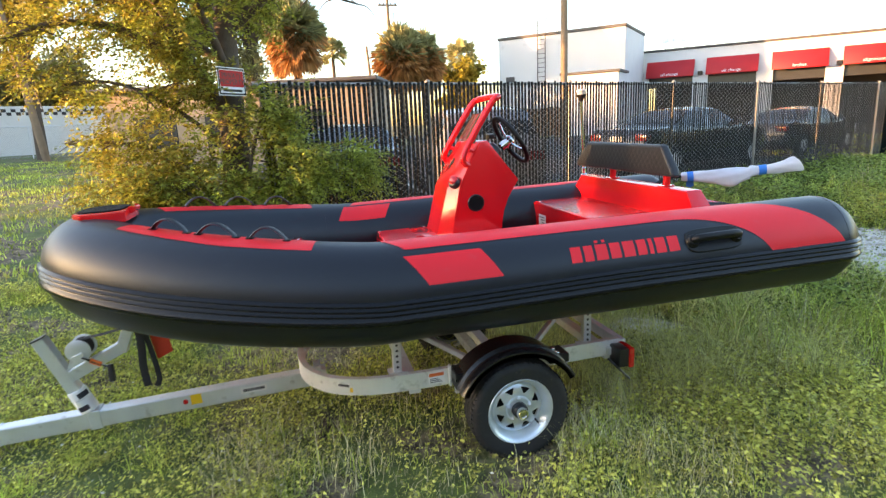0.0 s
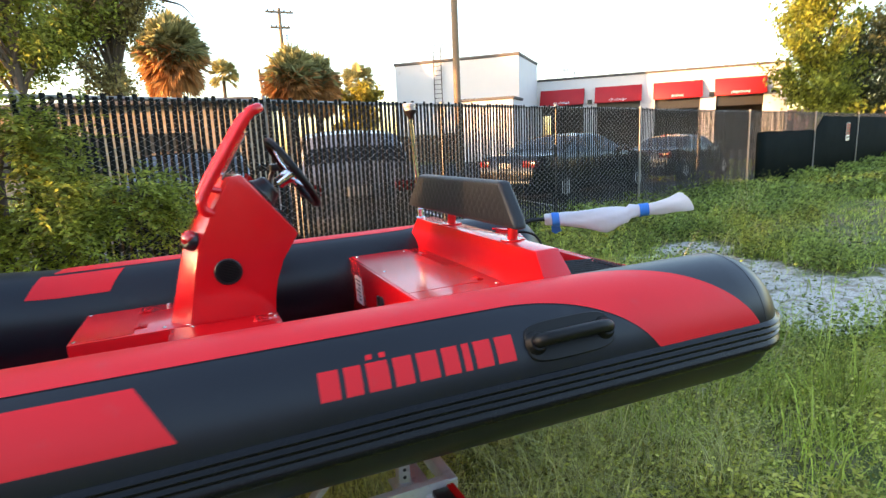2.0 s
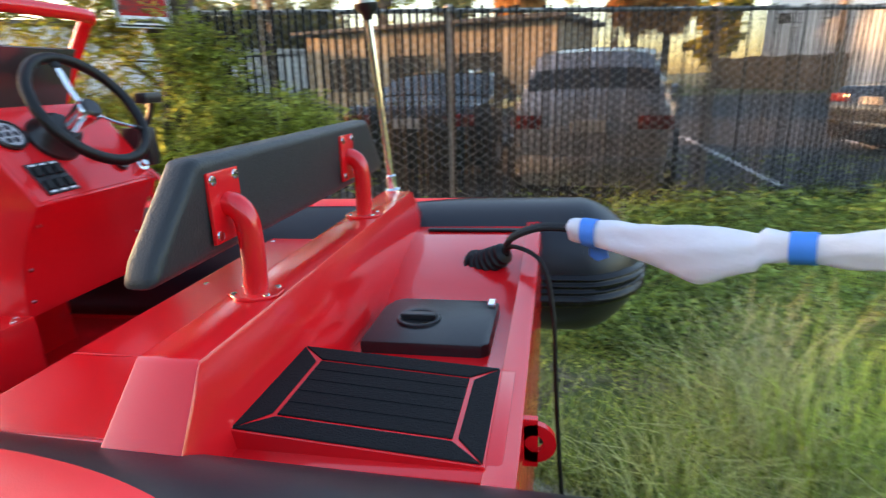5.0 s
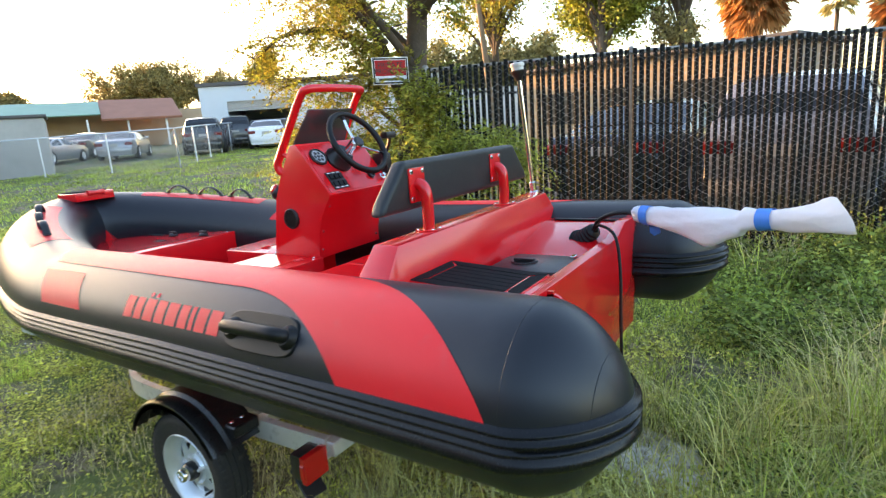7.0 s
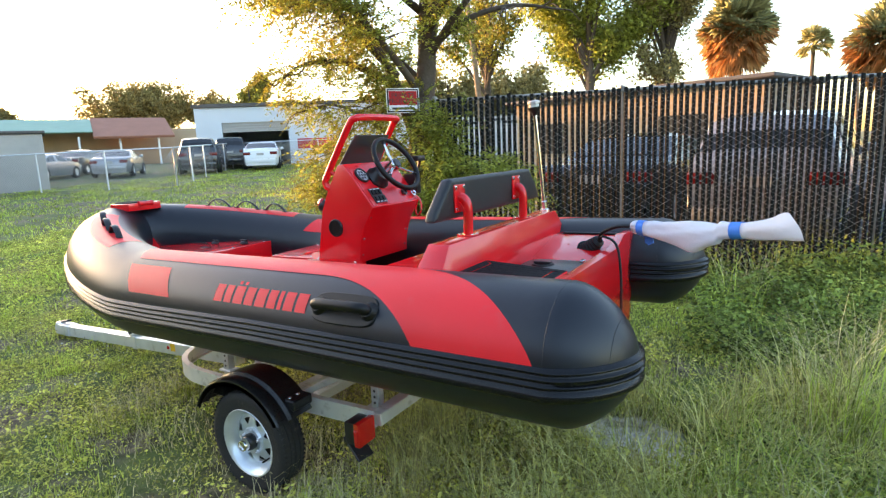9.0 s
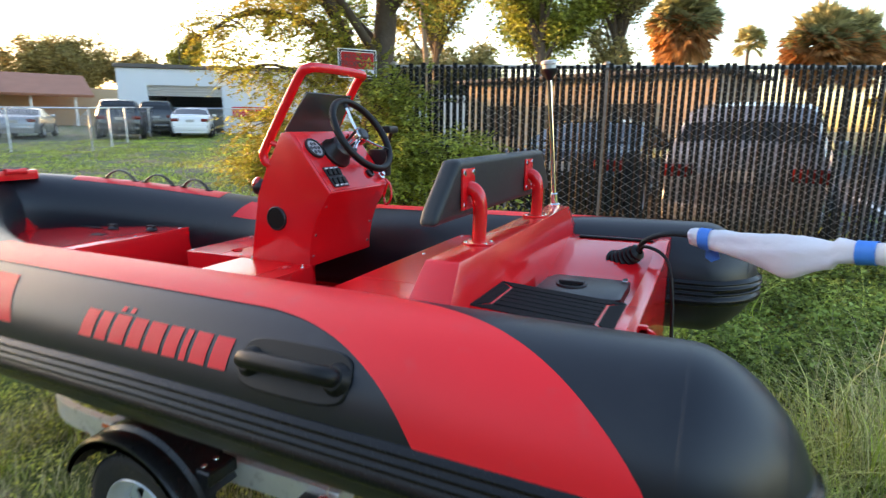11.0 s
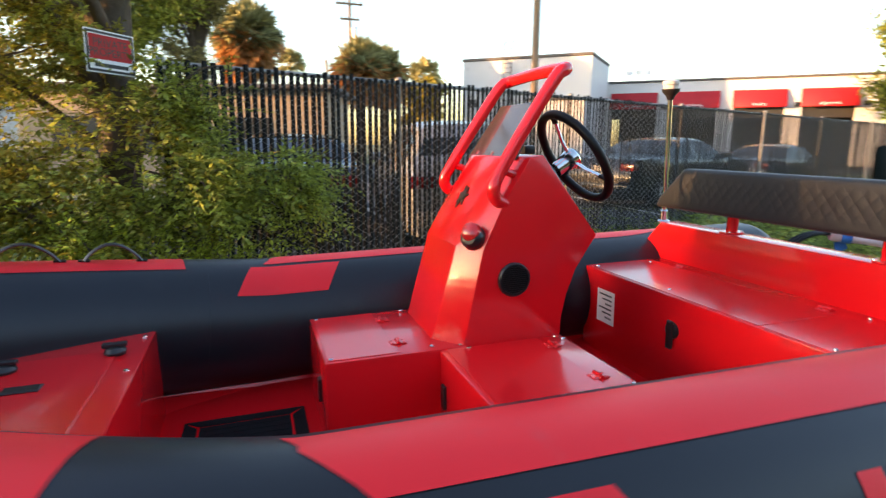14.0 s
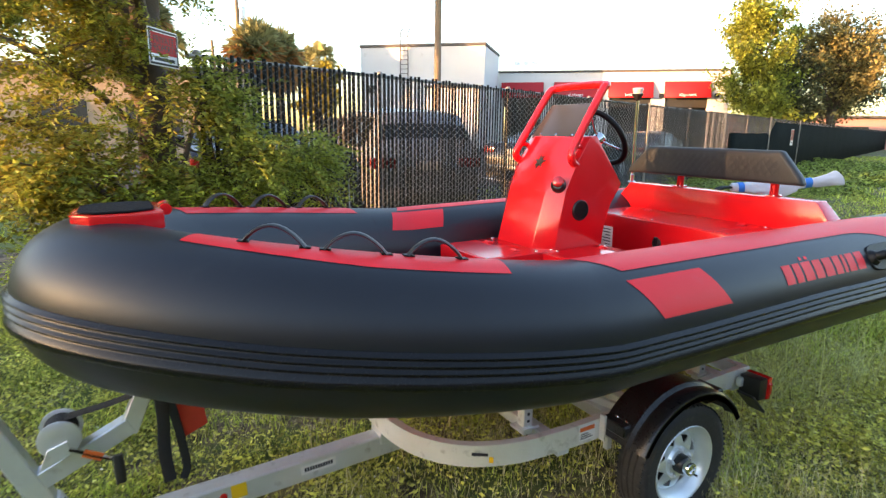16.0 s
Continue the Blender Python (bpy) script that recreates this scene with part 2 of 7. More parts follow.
# ---------- ground ----------
def ground_material():
    m = bpy.data.materials.new("lot_soil")
    m.use_nodes = True
    nt = m.node_tree
    b = nt.nodes["Principled BSDF"]
    tc = nt.nodes.new("ShaderNodeTexCoord")
    def noise_node(scale, detail=8):
        n = nt.nodes.new("ShaderNodeTexNoise")
        n.inputs["Scale"].default_value, n.inputs["Detail"].default_value = scale, detail
        nt.links.new(tc.outputs["Object"], n.inputs["Vector"])
        return n.outputs["Fac"]
    def mixc(fac, a, c, lo=0.45, hi=0.55):
        r = nt.nodes.new("ShaderNodeMapRange")
        r.inputs["From Min"].default_value, r.inputs["From Max"].default_value = lo, hi
        nt.links.new(fac, r.inputs["Value"])
        x = nt.nodes.new("ShaderNodeMix")
        x.data_type = "RGBA"
        nt.links.new(r.outputs["Result"], x.inputs["Factor"])
        for k, v in (("A", a), ("B", c)):
            if isinstance(v, tuple):
                x.inputs[k].default_value = (*v, 1)
            else:
                nt.links.new(v, x.inputs[k])
        return x.outputs["Result"]
    soil = mixc(noise_node(14), (0.07, 0.055, 0.036), (0.27, 0.215, 0.14), 0.4, 0.6)
    green = mixc(noise_node(5), (0.07, 0.10, 0.028), (0.15, 0.19, 0.05), 0.35, 0.65)
    col = mixc(noise_node(1.6), green, soil, 0.46, 0.56)
    # pale gravel patches where vehicles drive
    sep = nt.nodes.new("ShaderNodeSeparateXYZ")
    nt.links.new(tc.outputs["Object"], sep.inputs["Vector"])
    def math_node(op, a, c):
        n = nt.nodes.new("ShaderNodeMath")
        n.operation = op
        for i, v in enumerate((a, c)):
            if isinstance(v, (int, float)):
                n.inputs[i].default_value = v
            else:
                nt.links.new(v, n.inputs[i])
        return n.outputs["Value"]
    total = None
    for cx, cy, ra, rb in GRAVEL:
        dx = math_node("DIVIDE", math_node("SUBTRACT", sep.outputs["X"], cx), ra)
        dy = math_node("DIVIDE", math_node("SUBTRACT", sep.outputs["Y"], cy), rb)
        d = math_node("ADD", math_node("MULTIPLY", dx, dx), math_node("MULTIPLY", dy, dy))
        total = d if total is None else math_node("MINIMUM", total, d)
    edge = math_node("ADD", math_node("SUBTRACT", 1.25, total), math_node("MULTIPLY", math_node("SUBTRACT", noise_node(3.5), 0.5), 3.0))
    gravel = mixc(noise_node(9), mixc(noise_node(60), (0.40, 0.38, 0.35), (0.80, 0.77, 0.72), 0.35, 0.65), mixc(noise_node(45), (0.20, 0.165, 0.12), (0.46, 0.41, 0.33), 0.35, 0.65), 0.50, 0.62)
    col = mixc(edge, col, gravel, 0.2, 0.7)
    nt.links.new(col, b.inputs["Base Color"])
    b.inputs["Roughness"].default_value = 0.95
    bp = nt.nodes.new("ShaderNodeBump")
    bp.inputs["Strength"].default_value, bp.inputs["Distance"].default_value = 0.8, 0.03
    nt.links.new(noise_node(40), bp.inputs["Height"])
    nt.links.new(bp.outputs["Normal"], b.inputs["Normal"])
    return m


GRAVEL = [(6.5, 4.5, 1.10, 1.05), (6.55, 5.6, 0.95, 0.70), (7.25, 6.7, 0.75, 0.42), (8.3, 3.9, 1.7, 1.0), (5.75, 4.0, 0.70, 0.50), (6.05, 6.35, 0.55, 0.35), (2.56, 3.68, 0.34, 0.26)]


def gravel_amount(x, y):
    d = np.full(np.shape(x), 9.0)
    for cx, cy, ra, rb in GRAVEL:
        d = np.minimum(d, ((x - cx) / ra) ** 2 + ((y - cy) / rb) ** 2)
    return np.clip(1.9 * (1.25 - d), 0, 1)


ax = np.unique(np.concatenate([np.linspace(-400, -30, 25), np.linspace(-30, -4, 40), np.linspace(-4, 9, 110), np.linspace(9, 40, 45), np.linspace(40, 400, 25)]))
ay = np.unique(np.concatenate([np.linspace(-300, -12, 20), np.linspace(-12, 0, 25), np.linspace(0, 9, 80), np.linspace(9, 45, 50), np.linspace(45, 500, 25)]))
gx, gy = np.meshgrid(ax, ay, indexing="ij")
rg = np.random.RandomState(3)
gzz = ground_z(gx, gy) + (rg.rand(*gx.shape) - 0.5) * 0.03 * (np.abs(gx) < 40) + 0.02 * np.sin(gx * 1.7) * np.cos(gy * 1.3)
gv = np.stack([gx, gy, gzz], -1).reshape(-1, 3)
ii, jj = np.meshgrid(np.arange(len(ax) - 1), np.arange(len(ay) - 1), indexing="ij")
i0 = (ii * len(ay) + jj).ravel()
gf = np.stack([i0, i0 + len(ay), i0 + len(ay) + 1, i0 + 1], -1)
tagged(raw("ground", gv, gf, ground_material(), smooth=True), "weedy grass lot with patches of pale gravel", "ground", kind="structure")


# ---------- grass and weeds ----------
GRASS = material("grass_blades", (0.44, 0.53, 0.10), 0.55, 0, 0.85, 0.9, island=0.6, dirt=(0.54, 0.45, 0.17), dirt_at=0.54, sub=0.30, spec=0.18)
STRAW = material("dry_grass", (0.56, 0.52, 0.28), 0.6, 0, 0.3, 1.2, island=0.5, sub=0.12, spec=0.3)
WEED = material("weed_leaves", (0.56, 0.65, 0.13), 0.52, 0, 0.85, 1.1, island=0.7, dirt=(0.42, 0.45, 0.14), dirt_at=0.66, sub=0.25, spec=0.22)


def blades(n, xs, ys, h, w, lean, seed, keep=None, clump=0.0):
    """Curved grass blades, two segments each: verts, faces."""
    r = np.random.RandomState(seed)
    x, y = r.uniform(*xs, n), r.uniform(*ys, n)
    if clump:
        k = max(4, int(n / 80))
        cx, cy = r.uniform(*xs, k), r.uniform(*ys, k)
        pick = r.randint(0, k, n)
        x, y = cx[pick] + r.normal(0, clump, n), cy[pick] + r.normal(0, clump, n)
    tall = (0.55 + 0.9 * r.rand(k) ** 2)[pick] if clump else np.ones(n)
    if keep is not None:
        ok = keep(x, y, r)
        x, y, tall = x[ok], y[ok], tall[ok]
    n = len(x)
    z = ground_z(x, y) - 0.012
    hh = r.uniform(h[0], h[1], n) * (0.7 + 0.6 * r.rand(n)) * tall
    a, bend = r.uniform(0, 2 * np.pi, n), r.uniform(0.2, 1.0, n) * lean * hh
    ww = r.uniform(w[0], w[1], n)
    dx, dy = np.cos(a), np.sin(a)
    px, py = -dy * ww / 2, dx * ww / 2
    v = np.zeros((n, 5, 3))
    for k, f in enumerate((0.0, 0.55)):
        t = 1.0 - 0.3 * k
        bx, by, bz = x + dx * bend * f * f, y + dy * bend * f * f, z + hh * f * (1 - 0.25 * f * lean)
        v[:, 2 * k] = np.stack([bx - px * t, by - py * t, bz], -1)
        v[:, 2 * k + 1] = np.stack([bx + px * t, by + py * t, bz], -1)
    v[:, 4] = np.stack([x + dx * bend, y + dy * bend, z + hh * (1 - 0.25 * lean)], -1)
    base = (np.arange(n) * 5)[:, None]
    f = np.concatenate([base + np.array([q]) for q in ((0, 1, 3), (0, 3, 2), (2, 3, 4))])
    return v.reshape(-1, 3), f


def leaves_low(n, xs, ys, size, hmax, seed, keep=None, clump=0.12, per=55):
    """Small weed leaves lying and standing in clumps."""
    r = np.random.RandomState(seed)
    k = max(8, n // per)
    cx, cy, ch = r.uniform(*xs, k), r.uniform(*ys, k), r.uniform(0.3, 1.0, k)
    pick = r.randint(0, k, n)
    x, y = cx[pick] + r.normal(0, clump, n), cy[pick] + r.normal(0, clump, n)
    zt = r.uniform(0.01, hmax, n) * ch[pick]
    if keep is not None:
        ok = keep(x, y, r)
        x, y, zt = x[ok], y[ok], zt[ok]
    n = len(x)
    c = np.stack([x, y, ground_z(x, y) + zt], -1)
    return leaf_quads(c, r, size, 0.6)


def leaf_quads(c, r, size, flat=0.0, ratio=0.5):
    n = len(c)
    d = r.normal(0, 1, (n, 3))
    d[:, 2] *= 1 - flat
    d /= np.linalg.norm(d, axis=1)[:, None] + 1e-9
    q = r.normal(0, 1, (n, 3))
    s = np.cross(d, q)
    s /= np.linalg.norm(s, axis=1)[:, None] + 1e-9
    nn = np.cross(d, s)
    L = r.uniform(size[0], size[1], n)[:, None]
    v = np.stack([c - d * L / 2, c + s * L * ratio / 2 + nn * L * 0.08, c + d * L / 2, c - s * L * ratio / 2 + nn * L * 0.08], 1)
    base = (np.arange(n) * 4)[:, None]
    f = np.concatenate([base + np.array([q]) for q in ((0, 1, 2), (0, 2, 3))])
    return v.reshape(-1, 3), f


def lawn(x, y, r):
    """Where lawn grows: thinner on gravel and on bare spots, none under the wheels, none past the street side."""
    bare = 0.5 + 0.5 * np.sin(x * 1.9 + 1.3 * np.sin(y * 1.1)) * np.cos(y * 2.3 + 0.7 * np.sin(x * 1.7))
    return (r.rand(len(x)) > 0.97 * gravel_amount(x, y)) & (r.rand(len(x)) > 0.72 * np.clip((bare - 0.56) / 0.2, 0, 1)) & ~((np.abs(x - 1.0) < 0.2) & (np.abs(y - 2.49) < 0.10))


def rough_edge(x, y, r):
    """Unmown growth along the fence and behind the stern."""
    fy = 6.35 + 0.345 * x
    return ((y > fy - 1.6 - 0.5 * np.sin(x * 2.1)) | ((x > 2.6) & (y > 2.2 + 0.3 * np.sin(x * 3)))) & (y < fy + 0.3) & (r.rand(len(x)) > 0.97 * gravel_amount(x, y))


def leafy_edge(x, y, r):
    """Leafy weeds: beyond the straw tussocks that grow behind the stern."""
    return rough_edge(x, y, r) & (y > 3.35 + 0.2 * np.sin(3 * x)) & ((y > 4.85 + 0.15 * np.sin(5 * x)) | (x > 3.75 + 0.15 * np.sin(4 * y)))


def stuff(name, vf, mat, label, cat):
    return tagged(raw(name, vf[0], vf[1], mat), label, cat, kind="stuff")


NEAR_X, NEAR_Y = (-3.5, 7.0), (0.2, 6.5)
stuff("lawn_grass", blades(90000, NEAR_X, NEAR_Y, (0.025, 0.07), (0.003, 0.006), 1.1, 11, lawn), GRASS, "short rough green lawn grass", "grass")
stuff("lawn_grass", blades(130000, NEAR_X, NEAR_Y, (0.05, 0.13), (0.003, 0.007), 1.0, 21, lawn, 0.055), GRASS, "tufts of green grass", "grass")
stuff("lawn_grass", blades(90000, (-22, -2), (1, 26), (0.05, 0.11), (0.012, 0.03), 0.9, 12, lawn), GRASS, "short rough green lawn grass", "grass")
stuff("lawn_grass", blades(70000, (-9, 10), (-8, 0.2), (0.05, 0.11), (0.008, 0.018), 1.0, 22, lawn), GRASS, "short rough green lawn grass", "grass")
stuff("lawn_grass", blades(30000, (-9, -3.5), (0.2, 6.5), (0.05, 0.10), (0.008, 0.016), 1.0, 23, lawn), GRASS, "short rough green lawn grass", "grass")
stuff("lawn_grass", blades(30000, (3, 16), (0.5, 12), (0.06, 0.14), (0.008, 0.018), 0.9, 13, lawn), GRASS, "short rough green lawn grass", "grass")
stuff("dry_grass", blades(5000, (1.1, 3.2), (1.5, 3.2), (0.08, 0.24), (0.002, 0.004), 1.0, 27, lawn, 0.12), STRAW, "longer dry straw beside the trailer", "grass")
stuff("dry_grass", blades(52000, (-4, 6.5), (0.2, 6.5), (0.03, 0.085), (0.002, 0.005), 1.4, 14, lawn, 0.11), STRAW, "dry straw blades among the lawn", "grass")
stuff("low_weeds", leaves_low(200000, NEAR_X, NEAR_Y, (0.011, 0.026), 0.085, 15, lawn, 0.065, 60), WEED, "low leafy weeds and clover", "weeds")
stuff("low_weeds", leaves_low(120000, NEAR_X, NEAR_Y, (0.014, 0.035), 0.125, 28, lawn, 0.08, 65), WEED, "low leafy weeds and clover in clumps", "weeds")
stuff("low_weeds", leaves_low(90000, (-9, 10), (-8, 0.2), (0.03, 0.06), 0.10, 61, lawn, 0.14, 60), WEED, "low leafy weeds towards the street", "weeds")
stuff("low_weeds", leaves_low(40000, (-9, -3.5), (0.2, 6.5), (0.025, 0.05), 0.10, 62, lawn, 0.12, 60), WEED, "low leafy weeds and clover", "weeds")
stuff("leafy_weeds", leaves_low(120000, (1.9, 6.5), (0.2, 3.6), (0.016, 0.040), 0.17, 25, lawn, 0.09), WEED, "bright broad-leaved weeds in clumps", "weeds")
stuff("tall_grass", blades(8000, (1.2, 9), (2.0, 10), (0.18, 0.48), (0.006, 0.011), 1.0, 16, rough_edge, 0.10), GRASS, "tall unmown grass", "grass")
stuff("tall_dry_grass", blades(1300, (0.6, 7.0), (2.4, 6.6), (0.22, 0.52), (0.004, 0.008), 0.9, 17, rough_edge, 0.12), STRAW, "tall dry straw-coloured grass", "grass")
stuff("tall_grass", blades(3500, (3.5, 8.5), (2.2, 7.5), (0.28, 0.70), (0.005, 0.009), 1.0, 31, rough_edge, 0.14), GRASS, "tall unmown grass", "grass")
stuff("tall_dry_grass", blades(900, (3.5, 8.0), (2.2, 6.5), (0.28, 0.62), (0.004, 0.007), 0.9, 32, rough_edge, 0.14), STRAW, "tall dry straw-coloured grass", "grass")
WEED_DEEP = material("deep_green_weeds", (0.21, 0.285, 0.065), 0.55, 0, 0.7, 1.3, island=0.8, sub=0.3, spec=0.25)
PALE_GRASS = material("pale_grass", (0.54, 0.54, 0.20), 0.5, 0, 0.5, 1.5, island=0.5, sub=0.3, spec=0.3)
stuff("tall_weeds", leaves_low(170000, (2.3, 8.5), (1.6, 8.6), (0.022, 0.056), 0.42, 33, leafy_edge, 0.11, 160), WEED_DEEP, "deep green leafy weeds grown tall behind the stern", "weeds")
stuff("tall_weeds", leaves_low(60000, (2.9, 5.2), (3.3, 5.4), (0.014, 0.034), 0.20, 48, lawn, 0.09, 90), WEED_DEEP, "green leafy undergrowth among the straw tussocks", "weeds")
stuff("tall_dry_grass", blades(480, (3.0, 3.75), (4.1, 4.8), (0.34, 0.72), (0.003, 0.005), 0.8, 34, None, 0.13), STRAW, "clump of tall straw behind the stern", "grass")
stuff("tall_grass", blades(2600, (2.75, 3.8), (3.75, 4.65), (0.28, 0.62), (0.004, 0.008), 1.2, 46, lawn, 0.11), PALE_GRASS, "long arching yellow-green grass behind the stern", "grass")
stuff("tall_grass", blades(11000, (1.3, 4.0), (2.65, 4.2), (0.14, 0.40), (0.003, 0.007), 1.1, 49, lawn, 0.10), PALE_GRASS, "pale yellow-green grass by the stern", "grass")
stuff("tall_grass", blades(1600, (3.6, 5.6), (3.2, 5.4), (0.28, 0.60), (0.004, 0.008), 1.2, 50, lawn, 0.13), GRASS, "long grass standing among the leafy weeds", "grass")
stuff("tall_dry_grass", blades(320, (2.3, 5.2), (2.9, 4.9), (0.30, 0.74), (0.003, 0.006), 1.1, 47, lawn, 0.12), STRAW, "long straw-coloured stalks round the stern", "grass")
stuff("tall_grass", blades(4000, (2.5, 3.7), (3.0, 4.4), (0.12, 0.34), (0.004, 0.009), 1.1, 35, lawn, 0.09), GRASS, "longer mixed grass round the straw tussocks", "grass")
stuff("tall_weeds", leaves_low(70000, (-0.3, 14), (3.6, 12), (0.018, 0.045), 0.50, 18, leafy_edge, 0.16), WEED_DEEP, "tall leafy weeds along the fence", "weeds")


def fence_strip(x, y, r):
    """The overgrown strip at the fence's foot, widening towards the yard's far end."""
    d = 6.35 + 0.345 * x - y
    return (d > -0.25) & (d < 0.9 + 0.16 * np.maximum(x - 3.5, 0) + 0.5 * np.sin(1.3 * x) + 0.3 * np.sin(3.7 * x)) & (r.rand(len(x)) > 0.97 * gravel_amount(x, y))


stuff("tall_weeds", leaves_low(150000, (3.2, 13), (5.6, 11.2), (0.035, 0.085), 0.50, 41, fence_strip, 0.20, 300), WEED_DEEP, "dark green leafy weeds grown up the fence's foot", "weeds")
stuff("tall_weeds", leaves_low(90000, (12, 30), (6.5, 17.5), (0.07, 0.16), 0.45, 42, fence_strip, 0.30, 260), WEED_DEEP, "dark green leafy weeds along the far fence", "weeds")
stuff("tall_grass", blades(9000, (3.0, 16), (5.6, 12.2), (0.25, 0.62), (0.004, 0.008), 0.9, 43, fence_strip, 0.13), GRASS, "tall unmown grass along the fence", "grass")
stuff("tall_dry_grass", blades(5000, (3.0, 14), (5.6, 11.4), (0.25, 0.65), (0.003, 0.006), 0.8, 44, fence_strip, 0.10), STRAW, "dry stalks along the fence", "grass")
stuff("lawn_grass", blades(60000, (14, 46), (-4, 21), (0.08, 0.20), (0.02, 0.05), 0.9, 45, lawn), GRASS, "rough grass towards the lot's far end", "grass")
stuff("under_boat_grass", blades(9000, (-0.4, 2.6), (2.4, 4.3), (0.06, 0.20), (0.002, 0.005), 1.0, 19, None, 0.12), STRAW, "longer dry grass under the trailer", "grass")
FLOWER = material("white_flowers", (0.75, 0.75, 0.70), 0.6, 0, 0.1, 5)
stuff("white_flowers", leaves_low(1500, (-3, 9), (0.4, 8), (0.012, 0.024), 0.20, 20, lawn, 0.5), FLOWER, "tiny white weed flowers", "flowers")
# ---------- the boat ----------
# Boat space: x aft, y to starboard, z up from the tube's axis; it lies bow-down by a degree.
BOAT_POSE = pose(0, 3.15, 0.92, 0, -1.146, 0)
boat = thing("inflatable_boat", BOAT_POSE, "black and red rigid inflatable boat resting on a trailer", "boat")
TUBE_R = 0.226
U_BOW, U_MID, U_DOME, U_END = -0.965, 0.45, 2.645, 2.850


def axis_at(side, p):
    """The tube's centre line. p >= 0: metres aft of the straight part's start; p < 0: -p is the angle round the bow (0 to 90 degrees, in radians)."""
    if p >= 0:
        u, v = U_MID + p, 0.698 + 0.025 * p
    else:
        s = math.sin(min(-p, math.pi / 2)) ** 1.25
        u, v = U_MID + (U_BOW - U_MID) * s, 0.698 * max(0.0, math.cos(min(-p, math.pi / 2))) ** 1.2
    return Vector((u, side * v, 0.115 * max(0.0, 0.38 - u) ** 1.2))


def p_of(u):
    if u >= U_MID:
        return u - U_MID
    return -math.asin(min(1.0, ((U_MID - u) / (U_MID - U_BOW)) ** 0.8))


def tube_radius(p):
    u = U_MID + p
    if p > 0 and u > U_DOME:
        t = min(1.0, (u - U_DOME) / (U_END - U_DOME))
        return TUBE_R * max(0.0, 1 - t**1.6) ** 0.58
    return TUBE_R


def tube_frame(side, p):
    e = 0.004
    a, b = axis_at(side, p - e), axis_at(side, p + e)
    if p - e < -math.pi / 2:
        a = axis_at(-side, -math.pi + e - p)
    t = (b - a).normalized()
    out = t.cross(Vector((0, 0, 1))).normalized() * (-side)
    if out.y * side < 0 and abs(out.y) > 0.2:
        out = -out
    upv = (t.cross(out) * (1 if t.cross(out).z > 0 else -1)).normalized()
    return axis_at(side, p), out, upv


def on_tube(side, p, a, off=0.0):
    c, out, upv = tube_frame(side, p)
    r = tube_radius(p) + off + 0.032 * max(0.0, min(1.0, (0.55 - c.x) / 0.9)) * max(0.0, -math.sin(radians(a)))
    return c + r * (math.cos(radians(a)) * out + math.sin(radians(a)) * upv)


def path_params():
    ps = [-(math.pi / 2) * (1 - (i / 40)) for i in range(40)]
    ps += [i * (U_DOME - U_MID) / 30 for i in range(31)]
    ps += [U_DOME - U_MID + (U_END - U_DOME) * math.sin(math.pi / 2 * i / 14) for i in range(1, 15)]
    return ps


PS = path_params()
LINE = [(-1, p) for p in PS[::-1]] + [(1, p) for p in PS[1:]]     # port stern, round the bow, starboard stern


def sweep_round(profile_of, close=True):
    """Sweeps a list of (angle, offset) round the whole tube line."""
    bm = bmesh.new()
    rings = [[bm.verts.new(on_tube(s, p, a, o)) for a, o in profile_of(s, p)] for s, p in LINE]
    n = len(rings[0])
    for q, s in zip(rings, rings[1:]):
        for j in range(n if close else n - 1):
            k = (j + 1) % n
            bm.faces.new((q[j], q[k], s[k], s[j]))
    return bm


NA = 48
tube_bm = sweep_round(lambda s, p: [(360 * j / NA, 0) for j in range(NA)])
bmesh.ops.remove_doubles(tube_bm, verts=tube_bm.verts, dist=0.0004)
tube = part("buoyancy_tube", tube_bm, BLACK_PVC, boat, "matt black pvc buoyancy tube", 60)

# The strake: three narrow ribs and a thick bead, carried level round both tube ends.
RIBS = [(-18.5, 0.0), (-18, 0.009), (-16, 0.017), (-13, 0.021), (-10.5, 0.017), (-8.5, 0.007), (-7.3, 0.004)]
for mid in (-5.0, 0.2, 5.4):
    RIBS += [(mid - 1.7, 0.004), (mid - 1.2, 0.011), (mid - 0.3, 0.0145), (mid + 0.7, 0.013), (mid + 1.4, 0.0045)]
RIBS += [(8.0, 0.004), (8.6, 0.0)]


def end_point(side, phi, a, o):
    """Level course round a tube end: phi 0 at the outer side, 180 degrees at the inner side."""
    h = TUBE_R * math.sin(radians(a))
    th = (1 - (abs(h) / TUBE_R) ** (1 / 0.58)) ** (1 / 1.6)
    t = th * math.sin(phi)
    w = math.sqrt(max(0.0, tube_radius(U_DOME - U_MID + t * (U_END - U_DOME)) ** 2 - h * h))
    c, out, upv = tube_frame(side, U_DOME - U_MID)
    ax = axis_at(side, U_DOME - U_MID + 0.1) - axis_at(side, U_DOME - U_MID)
    ax.normalize()
    sg = 1 if phi <= math.pi / 2 else -1
    return c + ax * (t * (U_END - U_DOME) + o * math.sin(phi)) + out * (sg * w + o * math.cos(phi)) + upv * h


def strake_drop(side, p):
    """The strake runs a little lower along the forward half."""
    u = axis_at(side, p).x
    return -3.0 * max(0.0, min(1.0, (1.4 - u) / 0.7)) * max(0.0, min(1.0, (u + 0.96) / 0.5))


